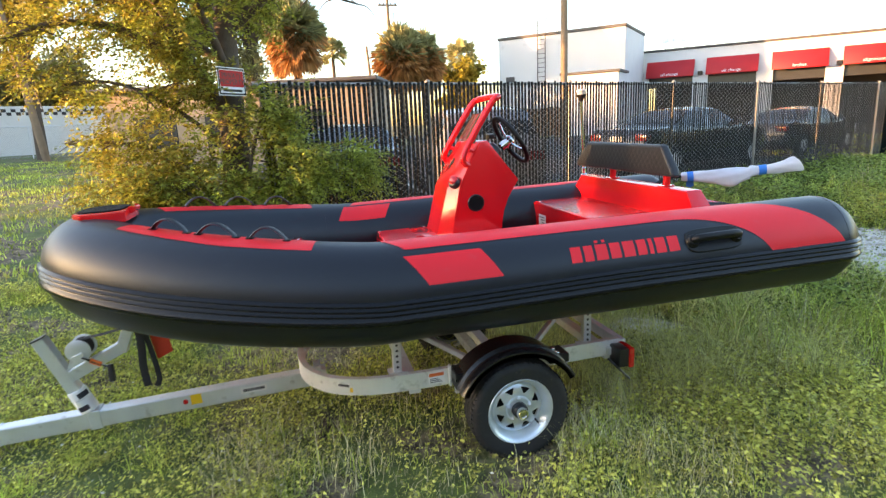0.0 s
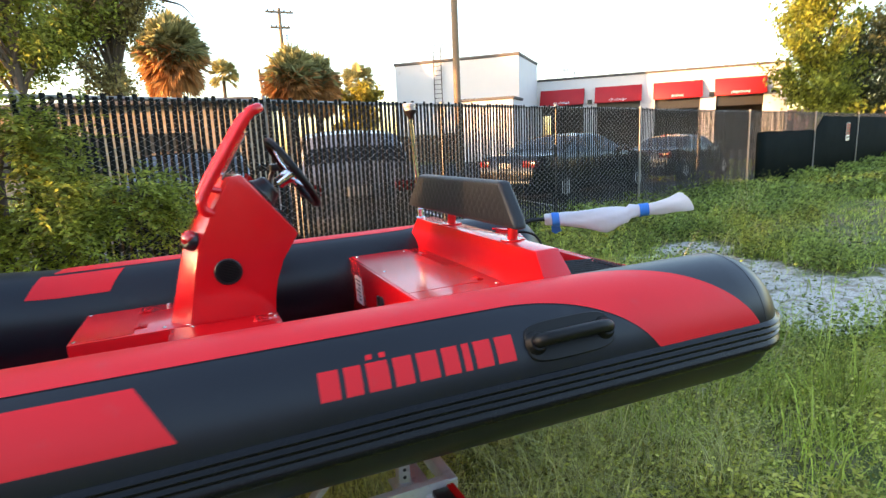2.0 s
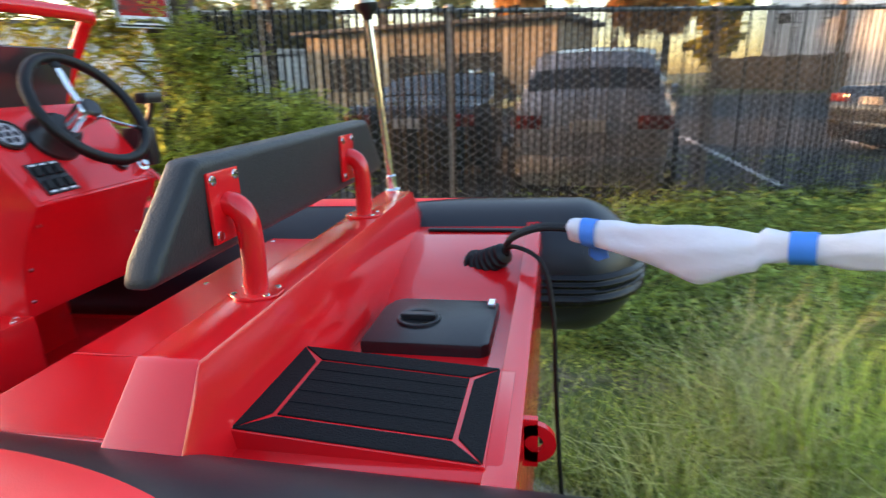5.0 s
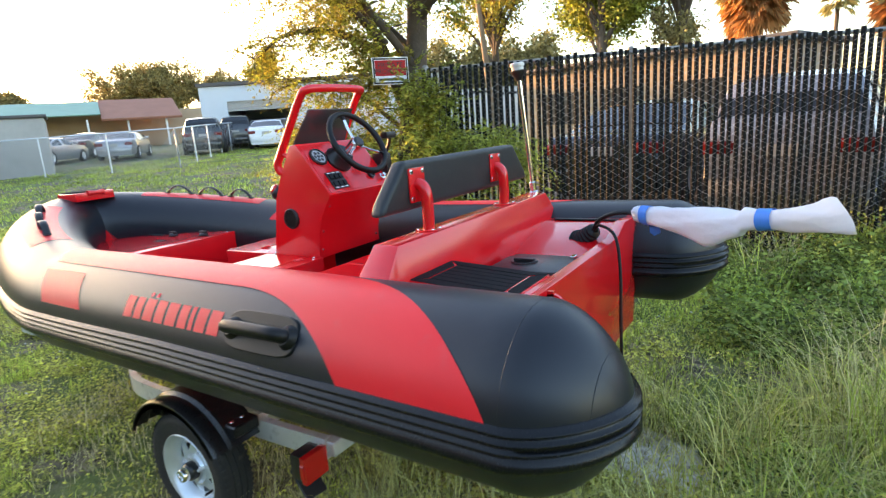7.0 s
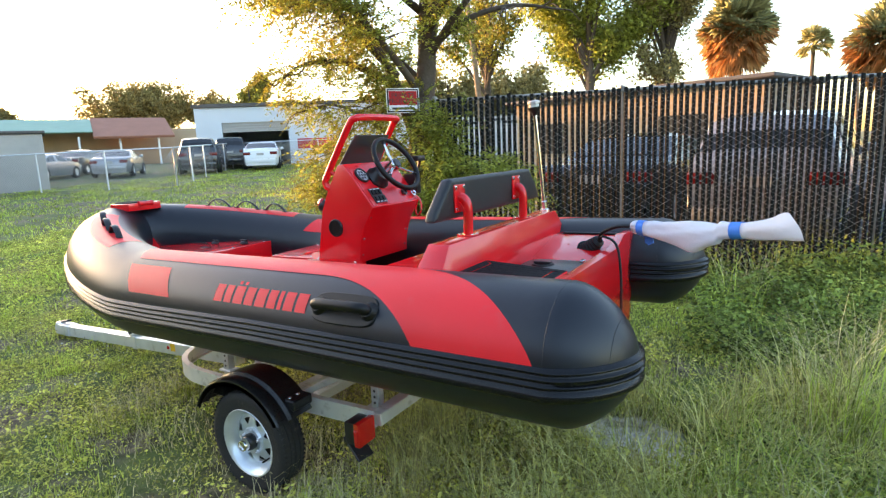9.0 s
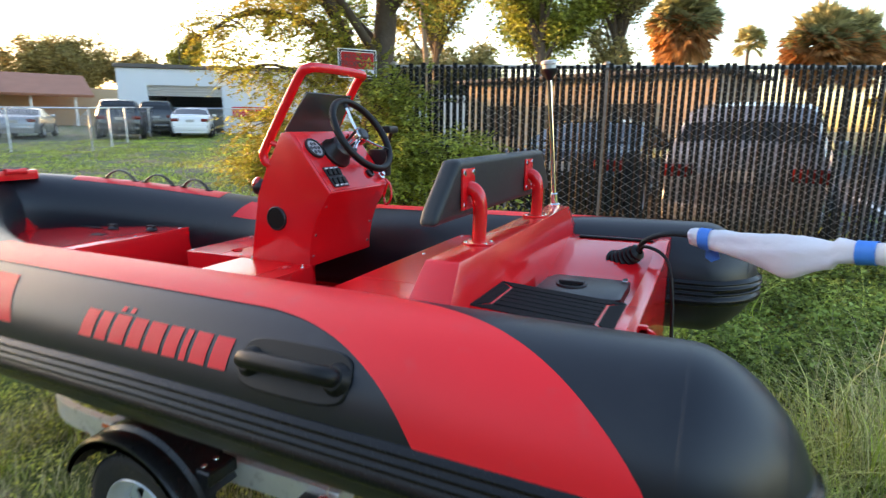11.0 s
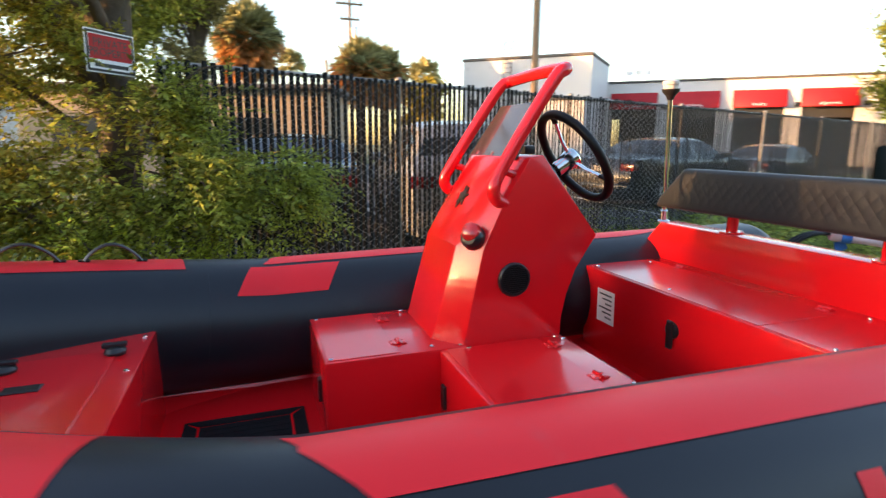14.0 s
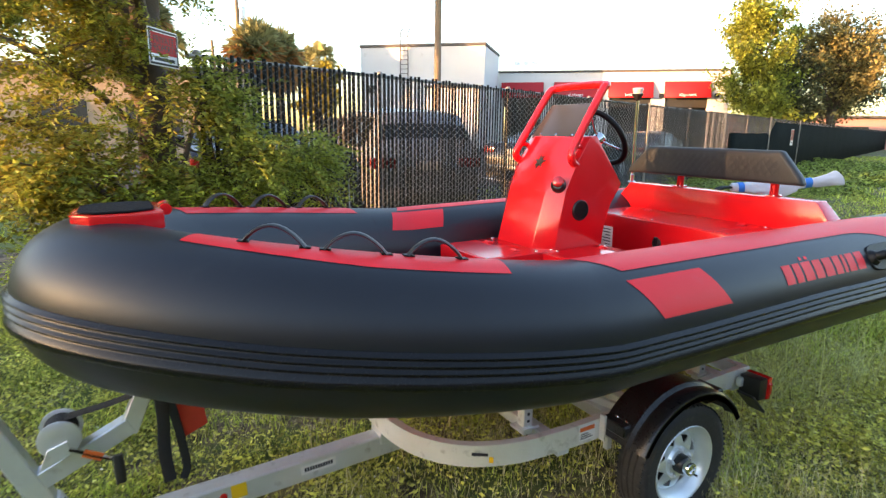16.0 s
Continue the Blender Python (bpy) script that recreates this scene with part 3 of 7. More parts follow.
def strake():
    bm = bmesh.new()
    body = [q for q in LINE if q[1] <= U_DOME - U_MID + 1e-6]
    turn = [math.pi * i / 26 for i in range(1, 26)]
    back = [U_DOME - U_MID - 0.01 - 0.03 * i for i in range(5)]
    rows = [[on_tube(-1, p, 180 - a, o) for a, o in RIBS] for p in back[::-1]]
    rows += [[end_point(-1, f, a, o) for a, o in RIBS] for f in turn[::-1]]
    rows += [[on_tube(s, p, a + strake_drop(s, p), o) for a, o in RIBS] for s, p in body]
    rows += [[end_point(1, f, a, o) for a, o in RIBS] for f in turn]
    rows += [[on_tube(1, p, 180 - a, o) for a, o in RIBS] for p in back]
    rings = [[bm.verts.new(q) for q in row] for row in rows]
    for q, s in zip(rings, rings[1:]):
        for j in range(len(RIBS) - 1):
            bm.faces.new((q[j], q[j + 1], s[j + 1], s[j]))
    for ring in (rings[0], rings[-1]):
        bm.faces.new(ring)
    return bm


part("rub_strake", strake(), STRAKE_RUBBER, boat, "ribbed black rubber rub strake", 70)


def ribbon(side, u0, u1, lower, upper, off, nu=60, na=10, warp=None):
    bm = bmesh.new()
    rows = []
    for i in range(nu + 1):
        u = u0 + (u1 - u0) * i / nu
        row = []
        for j in range(na + 1):
            f = j / na
            uu = u + (warp(u, f) if warp else 0)
            a = lower(u) + (upper(u) - lower(u)) * f
            row.append(bm.verts.new(on_tube(side, p_of(uu), a, off)))
        rows.append(row)
    for q, s in zip(rows, rows[1:]):
        for j in range(na):
            bm.faces.new((q[j], q[j + 1], s[j + 1], s[j]))
    return bm


def quad_patch(side, tl, tr, br, bl, off, nu=8, na=6):
    bm = bmesh.new()
    g = []
    for i in range(nu + 1):
        f = i / nu
        top = [tl[k] + (tr[k] - tl[k]) * f for k in (0, 1)]
        low = [bl[k] + (br[k] - bl[k]) * f for k in (0, 1)]
        g.append([bm.verts.new(on_tube(side, p_of(low[0] + (top[0] - low[0]) * j / na), low[1] + (top[1] - low[1]) * j / na, off)) for j in range(na + 1)])
    for q, s in zip(g, g[1:]):
        for j in range(na):
            bm.faces.new((q[j], q[j + 1], s[j + 1], s[j]))
    return bm


def clamp01(t):
    return max(0.0, min(1.0, t))


def band_low(u):
    return 8.3 + 56 * max(0.0, 1 - clamp01((u - 1.72) / 0.475) ** 2.0) ** 0.75


def band_up(u):
    return 8.5 + 97 * max(0.0, 1 - clamp01((u - 1.85) / 0.765) ** 2.0) ** 0.80


for side in (-1, 1):
    part("tube_stripe", ribbon(side, 0.34, 2.614, band_low, band_up, 0.0015, 110, 12, lambda u, f: 0.13 * (1 - f) * clamp01((0.75 - u) / 0.4)), RED_VINYL, boat, "long red stripe sweeping down at the stern")
    part("bow_stripe", ribbon(side, -0.74, 0.08, lambda u: 67 + 12 * clamp01((-0.3 - u) / 0.5), lambda u: 112, 0.0015, 40, 6), RED_VINYL, boat, "red wear strip under the grab loops")
    part("outer_panel", quad_patch(side, (0.454, 54), (0.79, 54), (0.87, 18), (0.545, 18), 0.0015), RED_VINYL, boat, "red parallelogram panel")
part("inner_panel", quad_patch(1, (0.295, 110), (0.63, 110), (0.57, 143), (0.235, 143), 0.0015), RED_VINYL, boat, "red parallelogram panel")
# The brand lettering stands as nine plain blocks.
pos = 1.185
for wdt in (0.050, 0.043, 0.056, 0.050, 0.056, 0.045, 0.020, 0.050, 0.054):
    for side in (-1, 1):
        part("lettering_block", quad_patch(side, (pos + 0.002, 40.5), (pos + wdt + 0.002, 40.5), (pos + wdt, 22), (pos, 22), 0.0016, 3, 3), RED_VINYL, boat)
    pos += wdt + 0.0135
for k in (0.10, 0.135):
    part("lettering_block", quad_patch(-1, (1.195 + k + 0.017, 46), (1.195 + k + 0.033, 46), (1.195 + k + 0.032, 42.5), (1.195 + k + 0.016, 42.5), 0.0016, 2, 2), RED_VINYL, boat)


def seam(side, pts):
    bm = bmesh.new()
    sweep(bm, [on_tube(side, p_of(u), a, 0.0) for u, a in pts], 0.0007, 6)
    return bm


for side in (-1, 1):
    part("tube_seam", seam(side, [(2.643, a) for a in range(10, 181, 6)]), BLACK_PVC, boat)
    part("end_cap_patch", seam(side, [(2.80, a) for a in range(8, 176, 6)]), BLACK_PVC, boat)
    part("tube_seam", seam(side, [(0.16 - 0.0001 * a, a) for a in range(120, 200, 6)]), BLACK_PVC, boat)


# Grab loops on the bow.
def loop(side, u0, u1):
    bm = bmesh.new()
    pts = []
    for i in range(13):
        f = i / 12
        p = on_tube(side, p_of(u0 + (u1 - u0) * f), 91, 0.0)
        pts.append(p + Vector((0, 0, 0.003 + 0.053 * math.sin(math.pi * f) ** 0.85)))
    d = pts[-1] - pts[0]
    sweep(bm, pts, 0.017, 8, flat=0.30, up=(0, 0, 1))
    return bm


for side in (-1, 1):
    for u0, u1 in ((-0.615, -0.465), (-0.415, -0.255), (-0.195, -0.04)):
        g = part("grab_loop", loop(side, u0, u1), BLACK_PLASTIC, boat, "black webbing grab loop")
        for u in (u0, u1):
            c = on_tube(side, p_of(u), 91, 0.003)
            part("loop_foot", moved(bbox(-0.014, 0.014, -0.016, 0.016, -0.002, 0.0025, 0.001, 1), along(c, c - axis_at(side, p_of(u)))), BLACK_RUBBER, g)

# Moulded side handle.
for side in (-1, 1):
    c = on_tube(side, p_of(1.90), 31, 0.0)
    n = c - axis_at(side, p_of(1.90))
    nz = n.normalized()
    fx = Vector((1, 0, 0)) - nz * nz.x
    fx.normalize()
    fy = nz.cross(fx)
    m = Matrix.Translation(c) @ Matrix((fx, fy, nz)).transposed().to_4x4()
    pad_bm = bmesh.new()
    ring = [(0.145 * math.copysign(abs(math.cos(t)) ** 0.5, math.cos(t)), 0.058 * math.copysign(abs(math.sin(t)) ** 0.5, math.sin(t))) for t in [2 * math.pi * i / 32 for i in range(32)]]
    prism(pad_bm, ring, "z", -0.02, 0.004)
    side_handle = part("side_handle", moved(bevel(pad_bm, 0.003, 1), m), BLACK_RUBBER, boat, "moulded black rubber carry handle")
    grip = bmesh.new()
    sweep(grip, curve_pts([(-0.118, 0, 0.0), (-0.112, 0, 0.03), (-0.085, 0, 0.045), (0, 0, 0.048), (0.085, 0, 0.045), (0.112, 0, 0.03), (0.118, 0, 0.0)], 5), 0.019, 12)
    part("grip", moved(grip, m), BLACK_RUBBER, side_handle)
    for ex in (-0.115, 0.115):
        part("grip_socket", moved(lathe(bmesh.new(), [(0, 0.02), (0.024, 0.018), (0.03, 0.008), (0.034, 0.0)], m @ pose(ex, 0, 0.004), 16), Matrix()), BLACK_RUBBER, side_handle)

# Hull: a vee of welded aluminium under the tubes, floor inside it.
def hull():
    bm = bmesh.new()
    rows = []
    for i in range(25):
        f = i / 24
        u = -0.93 + f * (2.47 + 0.93)
        rise = max(0.0, 0.55 - u)
        keel = -0.395 + 0.32 * rise**2.2
        c = axis_at(1, p_of(u))
        half = max(0.05, c.y - 0.10)
        rows.append([bm.verts.new(q) for q in ((u, -half, c.z - 0.12), (u, -half * 0.93, c.z - 0.20), (u, -half * 0.45, (c.z - 0.2 + keel) / 2 - 0.02), (u, 0, keel), (u, half * 0.45, (c.z - 0.2 + keel) / 2 - 0.02), (u, half * 0.93, c.z - 0.20), (u, half, c.z - 0.12))])
    for q, s in zip(rows, rows[1:]):
        for j in range(6):
            bm.faces.new((q[j], q[j + 1], s[j + 1], s[j]))
    for ring in (rows[0], rows[-1]):
        bm.faces.new(ring)
    return bm


part("hull", hull(), RED, boat, "red painted vee hull", 25)
fl = bmesh.new()
prism(fl, [(-0.72, -0.12), (-0.4, -0.42), (0.1, -0.56), (2.44, -0.62), (2.44, 0.62), (0.1, 0.56), (-0.4, 0.42), (-0.72, 0.12)], "z", -0.215, -0.195)
part("floor_deck", fl, RED, boat, "red painted floor", 25)


def mat_piece(x0, x1, y0, y1, z, parent, name="floor_mat", base=0.0):
    """A foam mat with a border frame and planks, cut lines showing the red beneath."""
    g = part(name, bbox(x0, x1, y0, y1, z - base, z + 0.002, 0.0006, 1), RED, parent, "black foam mat scored with red lines")
    b = 0.045
    c = 0.0045
    for poly in ([(x0, y0), (x1, y0), (x1 - b, y0 + b), (x0 + b, y0 + b)], [(x0, y1), (x0 + b, y1 - b), (x1 - b, y1 - b), (x1, y1)], [(x0, y0), (x0 + b, y0 + b), (x0 + b, y1 - b), (x0, y1)], [(x1, y0), (x1, y1), (x1 - b, y1 - b), (x1 - b, y0 + b)]):
        cx, cy = sum(p[0] for p in poly) / 4, sum(p[1] for p in poly) / 4
        sh = [(cx + (px - cx) * (1 - c / max(0.03, abs(px - cx))), cy + (py - cy) * (1 - c / max(0.03, abs(py - cy)))) for px, py in poly]
        part("mat_border", bevel(prism(bmesh.new(), sh, "z", z + 0.0005, z + 0.0045), 0.001, 1), MAT_FOAM, g)
    part("mat_core", bbox(x0 + b + c, x1 - b - c, y0 + b + c / 2, y1 - b - c / 2, z + 0.0002, z + 0.0032, 0.0004, 1), MAT_FOAM, g)
    n = max(2, round((y1 - y0 - 2 * b) / 0.032))
    w = (y1 - y0 - 2 * b) / n
    for i in range(n):
        part("mat_strip", bbox(x0 + b + c, x1 - b - c, y0 + b + i * w + c / 2, y0 + b + (i + 1) * w - c / 2, z + 0.0005, z + 0.0045, 0.001, 1), MAT_FOAM, g)
    return g


mat_piece(0.10, 0.46, -0.33, 0.33, -0.194, boat)
mat_piece(1.24, 1.58, -0.36, 0.36, -0.194, boat)


def screw(parent, x, y, z, r=0.007, d=(0, 0, 1)):
    return part("screw", lathe(bmesh.new(), [(r, 0), (r * 0.9, 0.0025), (r * 0.4, 0.0035), (0, 0.0036)], along((x, y, z), d), 10), CHROME, parent)


def hinge(parent, x, y, z, turn=0):
    m = pose(x, y, z, 0, 0, turn)
    bm = bmesh.new()
    box(bm, -0.024, -0.005, -0.017, 0.017, 0, 0.004)
    box(bm, 0.005, 0.024, -0.017, 0.017, 0, 0.004)
    bevel(bm, 0.0015, 1)
    sweep(bm, [(0, -0.02, 0.004), (0, 0.02, 0.004)], 0.006, 8)
    for sx in (-0.016, 0.016):
        for sy in (-0.01, 0.01):
            lathe(bm, [(0.004, 0.004), (0.003, 0.006), (0, 0.006)], pose(sx, sy, 0), 8)
    return part("hinge", moved(bm, m), RED, parent, "small red painted hinge")


# Bow locker: a flat lid narrowing to the stem.
bow_poly = [(0.04, -0.42), (0.04, 0.42), (-0.30, 0.40), (-0.62, 0.27), (-0.80, 0.08), (-0.80, -0.08), (-0.62, -0.27), (-0.30, -0.40)]
bow_locker = part("bow_locker", bevel(prism(bmesh.new(), bow_poly, "z", -0.2, 0.085), 0.008), RED, boat, "red painted bow locker with a lid")
lid_poly = [(-0.03, -0.24), (-0.03, 0.26), (-0.38, 0.24), (-0.58, 0.12), (-0.58, -0.12), (-0.38, -0.24)]
part("locker_lid", bevel(prism(bmesh.new(), lid_poly, "z", 0.0852, 0.0885), 0.0015, 1), RED, bow_locker)
for x, y in ((-0.035, 0.235), (-0.27, 0.18)):
    knob = bmesh.new()
    lathe(knob, [(0.026, 0.0), (0.028, 0.008), (0.022, 0.018), (0.012, 0.022), (0, 0.022)], pose(x, y, 0.087), 16)
    bevel(box(knob, x - 0.03, x + 0.03, y - 0.009, y + 0.009, 0.106, 0.118), 0.002, 1, 80)
    part("latch_knob", knob, BLACK_PLASTIC, bow_locker, "black plastic turn latch")
part("latch_plate", bbox(-0.23, -0.15, 0.02, 0.06, 0.088, 0.093, 0.002, 1), BLACK_PLASTIC, bow_locker)
part("anchor_strap", bbox(-0.62, -0.36, 0.16, 0.185, 0.089, 0.094, 0.002, 1), WEBBING, bow_locker, "black strap across the lid")
for x, y in ((0.015, 0.37), (0.015, -0.37), (-0.31, 0.37), (0.015, 0.1)):
    screw(bow_locker, x, y, 0.085)

# Boxes under the console.
front_box = part("console_seat_box", bevel(box(bmesh.new(), 0.495, 0.90, 0.0, 0.41, -0.2, 0.072), 0.007), RED, boat, "red seat box ahead of the console")
part("box_lid", bbox(0.505, 0.70, 0.012, 0.395, 0.0722, 0.0745, 0.001, 1), RED, front_box)
for y in (0.09, 0.31):
    hinge(front_box, 0.715, y, 0.073)
for x, y in ((0.515, 0.02), (0.515, 0.385), (0.80, 0.03), (0.80, 0.39), (0.88, 0.015)):
    screw(front_box, x, y, 0.0735)
part("latch", bbox(0.486, 0.497, 0.10, 0.125, -0.08, -0.01, 0.003, 1), BLACK_PLASTIC, front_box, "black draw latch")
side_box = part("side_box", bevel(box(bmesh.new(), 0.815, 1.20, -0.385, 0.02, -0.2, 0.067), 0.007), RED, boat, "red storage box beside the console")
part("box_lid", bbox(0.83, 1.115, -0.375, 0.0, 0.0672, 0.0695, 0.001, 1), RED, side_box)
for y in (-0.07, -0.30):
    hinge(side_box, 1.128, y, 0.068)
for x, y in ((0.84, -0.365), (1.185, -0.365), (1.185, -0.03), (1.0, -0.365)):
    screw(side_box, x, y, 0.0675)
part("latch", bbox(0.807, 0.817, -0.05, -0.02, -0.09, -0.02, 0.003, 1), BLACK_PLASTIC, side_box, "black draw latch")


# Console: side profile in x and z, front corners cut back.
CON_SIDE = [(0.885, 0.06), (1.195, 0.06), (1.199, 0.12), (1.214, 0.19), (1.243, 0.265), (1.31, 0.365), (1.128, 0.603), (1.088, 0.598), (1.0, 0.458), (0.945, 0.343)]
CON_FRONT = [(0.815, 0.06), (0.895, 0.343), (0.962, 0.458), (1.055, 0.598)]


def console_mesh():
    bm = bmesh.new()
    near, far, cut = 0.005, 0.455, 0.085
    a = [bm.verts.new((x, near, z)) for x, z in CON_SIDE]
    b = [bm.verts.new((x, far, z)) for x, z in CON_SIDE]
    fn = [bm.verts.new((x, near + cut, z)) for x, z in CON_FRONT]
    ff = [bm.verts.new((x, far - cut, z)) for x, z in CON_FRONT]
    bm.faces.new(a)
    bm.faces.new(b[::-1])
    for i in range(1, 6):
        bm.faces.new((a[i], a[i + 1], b[i + 1], b[i]))
    bm.faces.new((a[6], a[7], fn[3], ff[3], b[7], b[6]))
    order = [0, 9, 8, 7]
    for i in range(3):
        bm.faces.new((a[order[i]], a[order[i + 1]], fn[i + 1], fn[i]))
        bm.faces.new((b[order[i]], ff[i], ff[i + 1], b[order[i + 1]]))
        bm.faces.new((fn[i], fn[i + 1], ff[i + 1], ff[i]))
    bm.faces.new((a[0], fn[0], ff[0], b[0], b[1], a[1]))
    return bm


console = part("console", bevel(console_mesh(), 0.006), RED, boat, "red painted steering console")
for x, y, z in ((1.192, 0.03, 0.10), (1.210, 0.03, 0.19), (1.268, 0.03, 0.31), (1.192, 0.43, 0.10), (1.210, 0.43, 0.19)):
    screw(console, x + 0.004, y, z, 0.006, (0.93, 0, -0.36))
for x, y in ((0.895, -0.005), (1.17, -0.006)):
    screw(console, x, y - 0.004, 0.0705)
dash_m = along((1.219, 0.23, 0.484), (0.795, 0, 0.607))
part("dash_panel", moved(bbox(-0.21, 0.21, -0.142, 0.135, -0.001, 0.0025, 0.001, 1), dash_m @ pose(0, 0, 0, 0, 0, 90) if abs((dash_m @ Vector((1, 0, 0)) - dash_m.translation).y) < 0.5 else dash_m), RED, console)


def dash(y, t, off=0.0):
    """A point on the sloping dash: t is 0 at its foot, 1 at its top."""
    return Vector((1.31 + (1.128 - 1.31) * t + 0.795 * off, y, 0.365 + (0.603 - 0.365) * t + 0.607 * off))


DASH_N = Vector((0.795, 0, 0.607))
DASH_M = Matrix((Vector((0, 1, 0)), Vector((-0.607, 0, 0.795)), DASH_N)).transposed().to_4x4()


def on_dash(y, t, off=0.003):
    return Matrix.Translation(dash(y, t, off)) @ DASH_M


gauge = part("gauge", lathe(bmesh.new(), [(0.047, 0), (0.047, 0.008), (0.043, 0.012), (0.039, 0.012), (0.038, 0.006), (0, 0.006)], on_dash(0.085, 0.70), 32), BLACK_PLASTIC, console, "round gauge with a black bezel")
dial = part("dial_face", lathe(bmesh.new(), [(0.037, 0.0065), (0, 0.0066)], on_dash(0.085, 0.70), 28), DIAL, gauge)
dials = bmesh.new()
for k in range(7):
    a = 2 * math.pi * k / 6
    cx, cy = (0.022 * math.cos(a), 0.022 * math.sin(a)) if k < 6 else (0, 0)
    lathe(dials, [(0.0085, 0.007), (0.0085, 0.0082), (0, 0.0083)], on_dash(0.085, 0.70) @ pose(cx, cy, 0), 12)
part("dial_marks", dials, INK, gauge)
switches = part("switch_panel", moved(bbox(-0.05, 0.05, -0.048, 0.048, 0, 0.005, 0.003, 2), on_dash(0.105, 0.23)), BLACK_PLASTIC, console, "black switch panel with six rockers")
for i in range(3):
    for j in range(2):
        part("rocker_switch", moved(bbox(-0.011, 0.011, -0.014, 0.014, 0.004, 0.013, 0.002, 1), on_dash(0.105, 0.23) @ pose(-0.031 + 0.031 * i, -0.021 + 0.042 * j, 0, 8)), BLACK_RUBBER, switches)
        part("switch_label", moved(bbox(-0.01, 0.01, -0.003, 0.003, 0.005, 0.0062, 0.0005, 1), on_dash(0.105, 0.23) @ pose(-0.031 + 0.031 * i, 0.0 + 0.041 * (j - 0.5) * 2, 0)), STICKER, switches)
socket = part("power_socket", lathe(bmesh.new(), [(0.02, 0), (0.02, 0.012), (0.014, 0.014), (0.014, 0.005), (0, 0.005)], on_dash(0.35, 0.22), 18), BLACK_PLASTIC, console)
horn = part("ignition_switch", lathe(bmesh.new(), [(0.018, 0), (0.018, 0.016), (0.01, 0.018), (0.01, 0.03), (0, 0.03)], on_dash(0.41, 0.14), 18), CHROME, console)
stop = part("kill_switch", lathe(bmesh.new(), [(0.016, 0), (0.016, 0.02), (0.02, 0.022), (0.02, 0.03), (0, 0.031)], on_dash(0.355, 0.83), 18), RED_LENS, console, "red stop button")
lan = bmesh.new()
lp = dash(0.43, 0.08, 0.012)
sweep(lan, curve_pts([lp, lp + Vector((0.02, 0.01, -0.03)), lp + Vector((0.03, 0.0, -0.085)), lp + Vector((0.012, -0.015, -0.115)), lp + Vector((-0.002, -0.01, -0.08)), lp + Vector((0.012, 0.0, -0.02))], 5), 0.0055, 8)
part("lanyard", lan, RED, console, "red coiled kill-cord lanyard")
speaker = part("speaker", lathe(bmesh.new(), [(0.05, 0), (0.05, 0.006), (0.046, 0.011), (0.041, 0.011), (0.040, 0.006), (0, 0.006)], along((1.04, 0.006, 0.252), (0, -1, 0)), 36), BLACK_PLASTIC, console, "round black loudspeaker grille")
slits = bmesh.new()
for k in range(-6, 7):
    hw = math.sqrt(max(0, 0.038**2 - (k * 0.0058) ** 2))
    box(slits, 1.04 - hw, 1.04 + hw, -0.005, -0.0015, 0.252 + k * 0.0058 - 0.0017, 0.252 + k * 0.0058 + 0.0017)
part("speaker_grille", slits, BLACK_RUBBER, speaker)
for s, yy in ((-1, 0.040),):
    nl = part("navigation_light", lathe(bmesh.new(), [(0.036, -0.006), (0.036, 0.006), (0.032, 0.018), (0.022, 0.028), (0, 0.031)], along((0.930, yy, 0.375), (-0.75, s * 0.6, 0.25)), 22), BLACK_PLASTIC, console, "domed navigation light in a black housing")
    part("light_lens", lathe(bmesh.new(), [(0.030, 0.012), (0.026, 0.026), (0.014, 0.034), (0, 0.036)], along((0.930, yy, 0.384), (-0.75, s * 0.6, 0.55)), 18), RED_LENS if s < 0 else BLACK_PLASTIC, nl)
# Plain badge on the front.
badge = bmesh.new()
for t, ln in ((0.3, 0.040), (1.25, 0.036), (1.9, 0.040), (2.85, 0.045), (3.9, 0.034), (4.5, 0.040), (5.5, 0.038)):
    prism(badge, [(0.011 * math.cos(t + 1.57), 0.011 * math.sin(t + 1.57)), (0.011 * math.cos(t - 1.57), 0.011 * math.sin(t - 1.57)), (ln * math.cos(t), ln * math.sin(t))], "z", 0, 0.004)
lathe(badge, [(0.020, 0), (0.017, 0.006), (0, 0.008)], Matrix.Identity(4), 14)
part("badge", moved(badge, along((0.970, 0.230, 0.472), (-0.843, 0, 0.537))), EMBLEM, console, "small dark bronze emblem")

# Tinted screen and the red grab rail round it.
scr = bmesh.new()
prism(scr, [(-0.185, 0), (0.185, 0), (0.155, 0.20), (-0.155, 0.20)], "z", 0, 0.006)
SCR_M = Matrix.Translation((1.058, 0.23, 0.590)) @ Matrix((Vector((0, 1, 0)), Vector((0.545, 0, 0.838)), Vector((0.838, 0, -0.545)))).transposed().to_4x4()
screen = part("windscreen", moved(bevel(scr, 0.002, 1), SCR_M), SCREEN, console, "dark tinted acrylic windscreen")
for yy in (-0.12, 0, 0.12):
    part("bolt", lathe(bmesh.new(), [(0.008, -0.001), (0.007, 0.003), (0, 0.004)], SCR_M @ pose(yy, 0.018, 0, 180), 10), CHROME, screen)
rail = bmesh.new()
nr, fr = 0.022, 0.438
